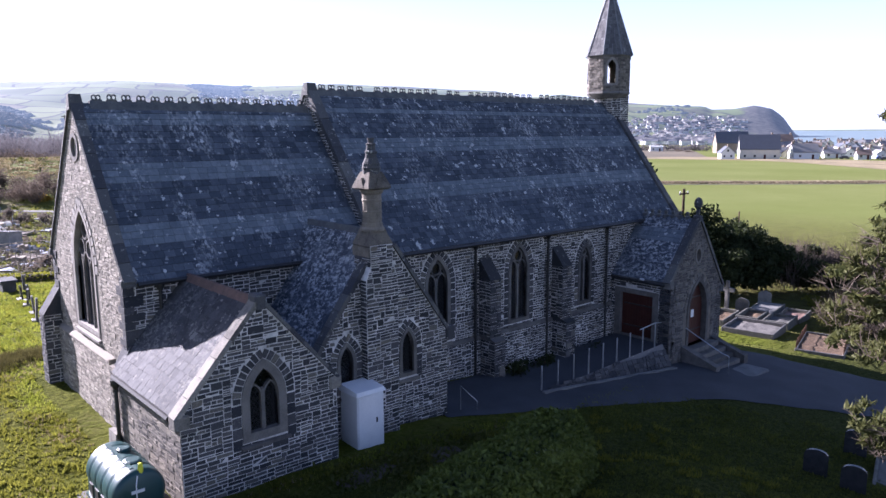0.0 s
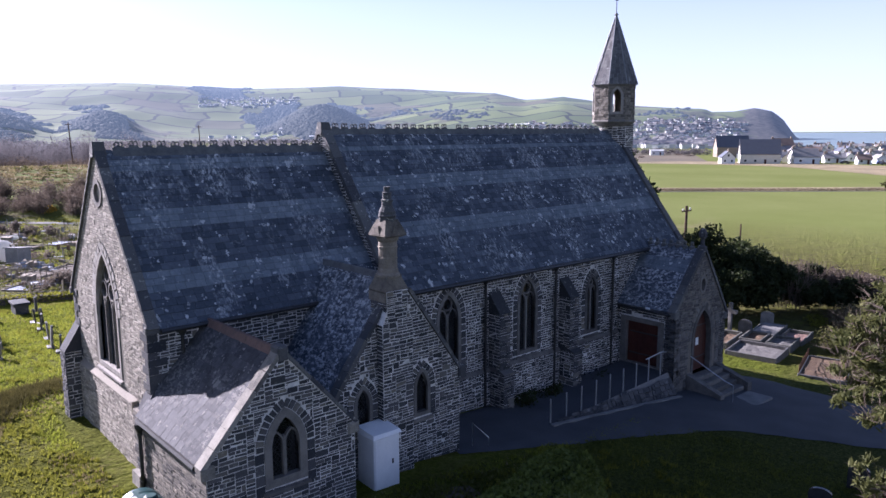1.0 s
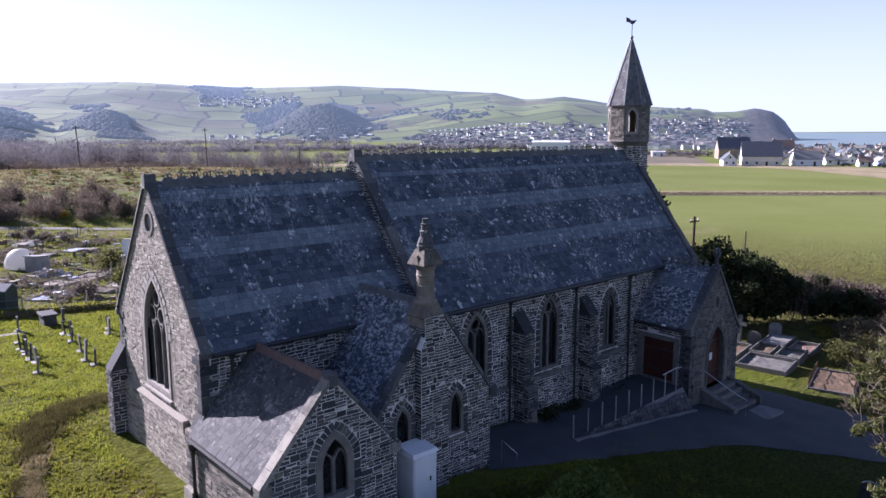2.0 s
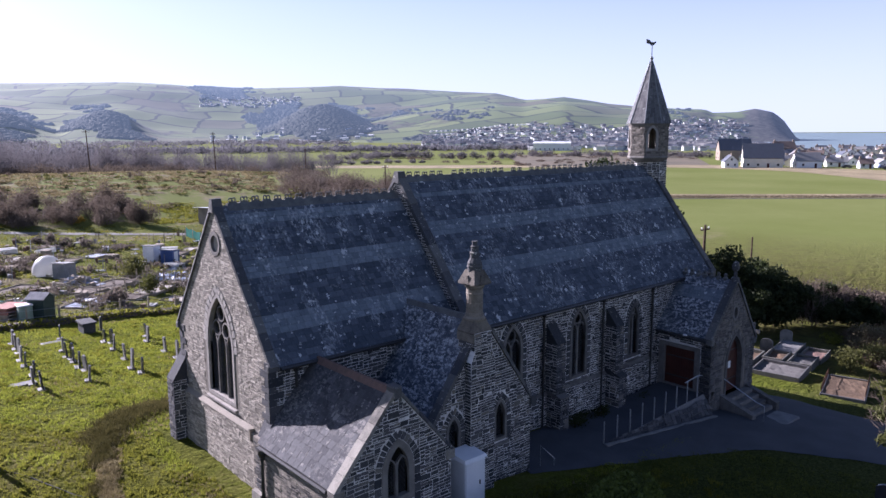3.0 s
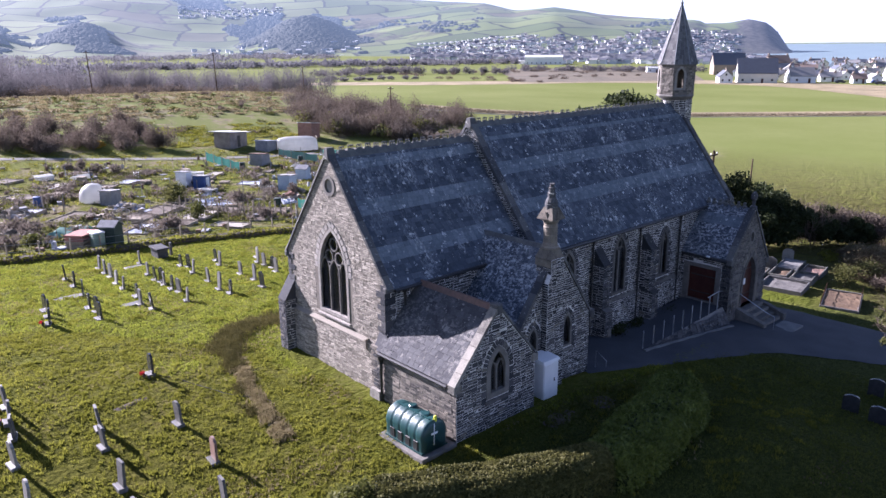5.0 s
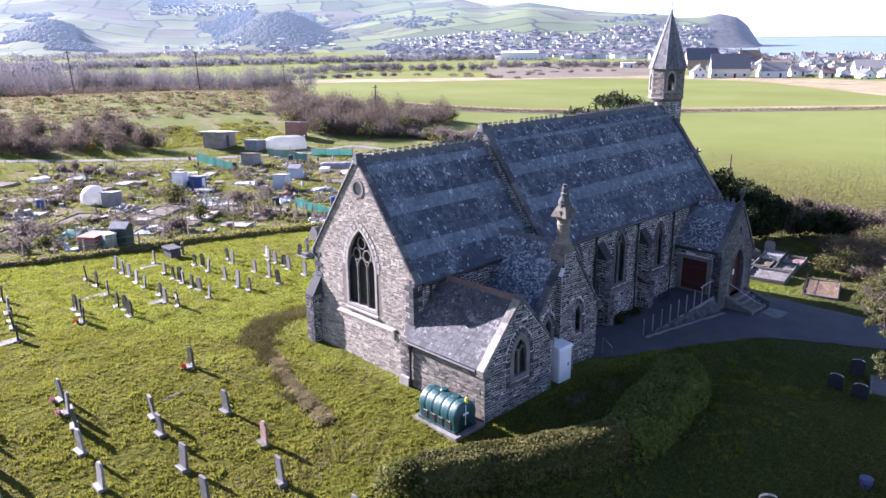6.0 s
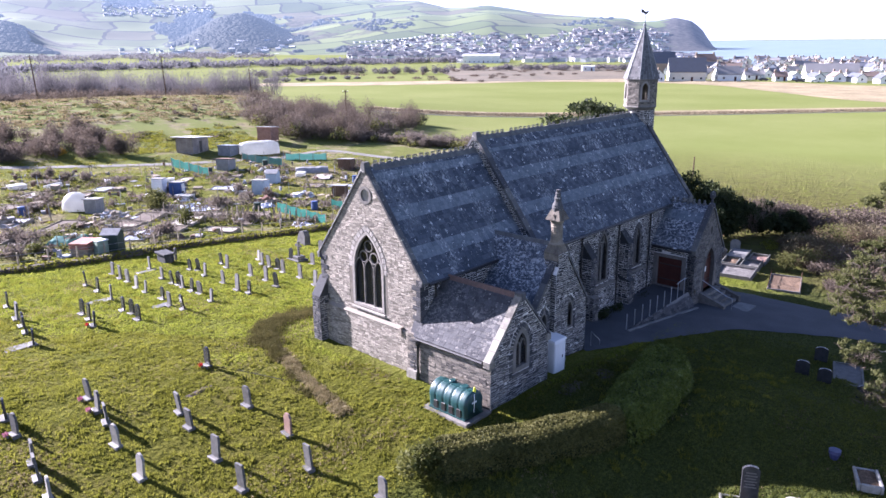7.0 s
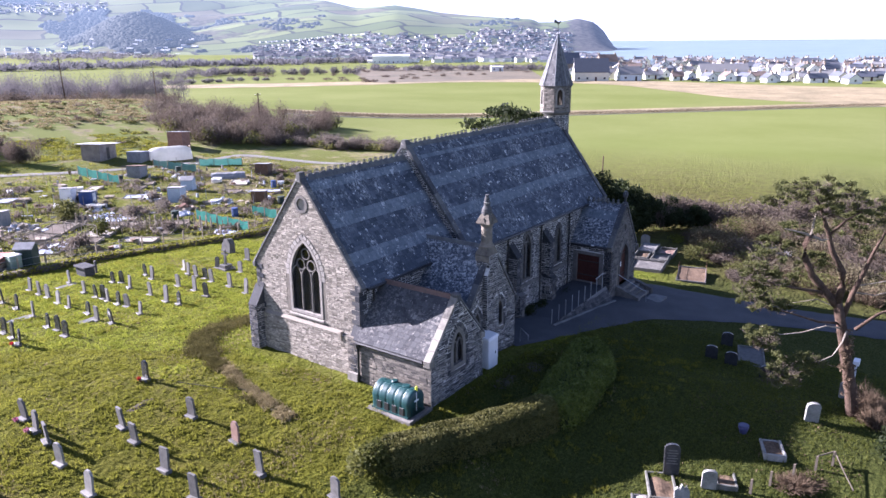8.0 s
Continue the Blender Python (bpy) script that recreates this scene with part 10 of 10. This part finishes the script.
for (x0, y0), (x1, y1) in zip(CG, CG[1:] + CG[:1]):
    for k in range(3):
        x, y = x0 + (x1 - x0) * k / 3, y0 + (y1 - y0) * k / 3
        part("upright", Geo().tube([(x, y, gz(x, y) - 0.2), (x, y, gz(x, y) + 1.5)], 0.03, n=5), m_deadwood, cage)
    part("top_rail", Geo().tube([(x0, y0, gz(x0, y0) + 1.5), (x1, y1, gz(x1, y1) + 1.5)], 0.03, n=5), m_deadwood, cage)
    part("brace", Geo().tube([(x0, y0, gz(x0, y0) + 0.1), (x1, y1, gz(x1, y1) + 1.4)], 0.025, n=5), m_deadwood, cage)
soilbed = Geo()
for i in range(11):
    for k in range(11):
        u, w = i / 10, k / 10
        x = (CG[0][0] * (1 - u) + CG[1][0] * u) * (1 - w) + (CG[3][0] * (1 - u) + CG[2][0] * u) * w
        y = (CG[0][1] * (1 - u) + CG[1][1] * u) * (1 - w) + (CG[3][1] * (1 - u) + CG[2][1] * u) * w
        soilbed.v.append((x, y, gz(x, y) + (0.06 + pr.uniform(0, 0.1) if 0 < i < 10 and 0 < k < 10 else -0.03)))
for i in range(10):
    for k in range(10):
        soilbed.f.append((i * 11 + k, i * 11 + k + 1, i * 11 + k + 12, i * 11 + k + 11))
        soilbed.m.append(0)
tagged(part("dug_soil", soilbed, m_soil), "dug brown soil under the fruit cage", "soil", kind="structure")
for x, y, ang, w in ((5.6, 36.2, 30, 1.6), (7.4, 36.8, -35, 1.7)):
    tagged(part("pale_plank", Geo().hexa([tuple(Matrix.Rotation(radians(ang), 3, 'Z') @ Vector(p) + Vector((x, y, gz(x, y) + 0.16))) for p in ((-w / 2, -0.16, 0), (w / 2, -0.16, 0), (w / 2, 0.16, 0), (-w / 2, 0.16, 0), (-w / 2, -0.16, 0.05), (w / 2, -0.16, 0.05), (w / 2, 0.16, 0.05), (-w / 2, 0.16, 0.05))]), m_white), "long pale plank lying on dug soil", "plank", "planks on the soil")


def heap(x, y, rad, n, mats, label):
    """A heap of rubble, planks and rags as one thing."""
    r = random.Random(int(x * 31 + y * 17))
    t = thing("rubbish_heap", x, y, gz(x, y), label, "heap", "heaps on the plots")
    for k in range(n):
        a, d = r.uniform(0, 6.28), rad * math.sqrt(r.random())
        h = (1 - d / rad) * rad * 0.35
        w, l, q = r.uniform(0.12, 0.5), r.uniform(0.3, 1.1), r.uniform(0.04, 0.2)
        ob = part("piece", Geo().cbox(-l / 2, -w / 2, -q, l / 2, w / 2, q, 0.02), r.choice(mats), t)
        ob.matrix_basis = pose(d * math.cos(a), d * math.sin(a), h + 0.05, r.uniform(-30, 30), r.uniform(-30, 30), r.uniform(0, 180))
    return t


heap(7.0, 46.0, 1.7, 34, (m_timber, m_deadwood, m_sheet, m_shed_grey), "grey heap of old planks and sheeting")
heap(-1.5, 48.5, 1.6, 26, (m_timber, m_shed_grey, m_deadwood), "grey heap of rubble and timber")
heap(24.9, 45.9, 1.4, 22, (m_shed_brown, m_brick, m_timber), "brown heap of timber and bricks")
heap(30.8, 46.5, 1.4, 22, (m_white, m_sheet, m_deadwood), "pale heap of sacks and sheeting")
heap(25.5, 53.5, 1.2, 16, (m_white, m_timber, m_deadwood), "pale heap of planks beside a shed")
heap(51.5, 60.0, 1.5, 20, (m_shed_brown, m_timber), "dark heap of timber beside the store")
tarp = thing("tarpaulin_tunnel", 43.8, 61.7, gz(43.8, 61.7), "low dark tarpaulin tunnel over a bed", "tarpaulin", turn=-35)
g = Geo()
for i in range(9):
    for k in range(7):
        a = math.pi * k / 6
        g.v.append((-2.4 + i * 0.6, -1.0 * math.cos(a), -0.1 + (0.95 + pr.uniform(-0.08, 0.08)) * math.sin(a)))
for i in range(8):
    for k in range(6):
        g.f.append((i * 7 + k, (i + 1) * 7 + k, (i + 1) * 7 + k + 1, i * 7 + k + 1))
        g.m.append(0)
g.f += [tuple(range(7)), tuple(range(62, 55, -1))]
g.m += [0, 0]
part("tarpaulin", g, m_felt, tarp)
scrub("plot_shrubs", scatter(34, (-26, 33, 50, 78), (0.8, 1.7), (0.7, 1.4), open_plots, 44), m_twig, "bare brown currant bushes and brambles on the plots", 220, 0.014)
scrub("plot_grass", scatter(1700, (-34, 31, 60, 90), (0.12, 0.3), (0.4, 1.2), lambda x, y: y < 92 - x * 0.2, 45), m_blade, "tussocks of bright green grass between the plots", 22, leafy=True, size=0.11, category="grass")

# ---- dead leaves and grass on the shaded lawn ----
lr = random.Random(19)
g = Geo()
for _ in range(2600):
    x, y = lr.uniform(-4, 9), lr.uniform(-24, -17)
    if noise.noise(Vector((x * 0.6, y * 0.6, 6))) < lr.uniform(-0.1, 0.35):
        continue
    leaf(g, (x, y, gz(x, y) + 0.03), 0.05, lr, 1.0)
tagged(part("fallen_leaves", g, m_leaves), "scattered brown fallen leaves in the grass", "leaves", kind="stuff")

# ---- small things on the plots and along the boundary ----
kr = random.Random(404)


def pallet_stack(x, y, n, turn):
    t = thing("pallet_stack", x, y, gz(x, y), "low stack of grey weathered pallets on a plot", "pallets", "pallet stacks", turn=turn)
    for k in range(n):
        pallet = part("pallet", Geo().box(-0.05, -0.5, k * 0.15 - 0.02, 0.05, 0.5, k * 0.15 + 0.10), m_timber, t)
        for i in range(5):
            part("slat", Geo().box(-0.6, -0.5 + i * 0.22, k * 0.15 + 0.10, 0.6, -0.38 + i * 0.22, k * 0.15 + 0.125), m_timber, pallet)
        for i in (0, 2):
            part("bearer", Geo().box(-0.58 + i * 0.53, -0.5, k * 0.15 - 0.02, -0.48 + i * 0.53, 0.5, k * 0.15 + 0.10), m_timber, pallet)
    return t


for x, y, n, a in ((15.0, 61.5, 3, 20), (23.5, 58.5, 2, 50), (4.0, 56.0, 3, 10), (29.5, 47.5, 2, 70), (-4.5, 52.0, 2, 30)):
    pallet_stack(x, y, n, a)


def cane_row(x, y, n, turn):
    """A double row of bean canes tied at the top."""
    t = thing("cane_row", x, y, gz(x, y), "row of leaning bean canes tied along a ridge", "canes", "bean cane rows", turn=turn)
    for i in range(n):
        for s in (-1, 1):
            part("cane", Geo().tube([(i * 0.4, s * 0.4, -0.1), (i * 0.4 + kr.uniform(-0.05, 0.05), -s * 0.06, 1.7)], 0.014, n=4), m_deadwood, t)
    part("ridge_cane", Geo().tube([(-0.2, 0, 1.55), (n * 0.4 - 0.2, 0, 1.55)], 0.014, n=4), m_deadwood, t)
    return t


for x, y, n, a in ((10.5, 55.5, 8, 30), (20.5, 44.0, 7, 40), (26.0, 60.5, 8, 20), (33.5, 49.0, 6, 60), (-2.0, 42.0, 7, 35), (14.5, 66.0, 8, 15)):
    cane_row(x, y, n, a)


def cloche_row(x, y, n, turn):
    """Low hoops under white fleece."""
    t = thing("fleece_tunnel", x, y, gz(x, y), "low white fleece tunnel over a vegetable row", "cloche", "fleece tunnels", turn=turn)
    g = Geo()
    for i in range(n):
        for k in range(7):
            a = math.pi * k / 6
            r = 0.42 * (1 + kr.uniform(-0.06, 0.06)) * (0.96 if i % 2 else 1.0)
            g.v.append((i * 0.45, -r * math.cos(a), -0.05 + 0.5 * math.sin(a)))
    for i in range(n - 1):
        for k in range(6):
            g.f.append((i * 7 + k, (i + 1) * 7 + k, (i + 1) * 7 + k + 1, i * 7 + k + 1))
            g.m.append(0)
    g.f += [tuple(range(7)), tuple(range(n * 7 - 1, n * 7 - 8, -1))]
    g.m += [0, 0]
    part("fleece", g, m_poly, t)
    return t


for x, y, n, a in ((30.0, 55.5, 7, 35), (8.5, 66.5, 6, 25), (37.5, 66.0, 7, 40)):
    cloche_row(x, y, n, a)
netc = [(-2.2, 37.0), (0.4, 35.6), (2.2, 38.4), (-0.4, 39.8)]
g = Geo()
for i in range(9):
    for k in range(9):
        u_, w_ = i / 8, k / 8
        x = (netc[0][0] * (1 - u_) + netc[1][0] * u_) * (1 - w_) + (netc[3][0] * (1 - u_) + netc[2][0] * u_) * w_
        y = (netc[0][1] * (1 - u_) + netc[1][1] * u_) * (1 - w_) + (netc[3][1] * (1 - u_) + netc[2][1] * u_) * w_
        e_ = i in (0, 8) or k in (0, 8)
        g.v.append((x, y, gz(x, y) + (0.0 if e_ else 0.30 + kr.uniform(-0.12, 0.12))))
for i in range(8):
    for k in range(8):
        g.f.append((i * 9 + k, i * 9 + k + 1, i * 9 + k + 10, i * 9 + k + 9))
        g.m.append(0)
tagged(part("crop_netting", g, m_net_pale), "pale turquoise netting draped over a vegetable bed", "netting")
# mud and rough growth beside the tarmac
g = Geo()
for _ in range(900):
    x, y = kr.gauss(5.6, 1.6), kr.gauss(-9.1, 0.5)
    leaf(g, (x, y, gz(x, y) + 0.05), 0.07, kr, 1.6, 0.6)
tagged(part("border_plants", g, m_leaf_hedge), "sparse low plants in the bare bed beside the hedge", "plants", kind="stuff")
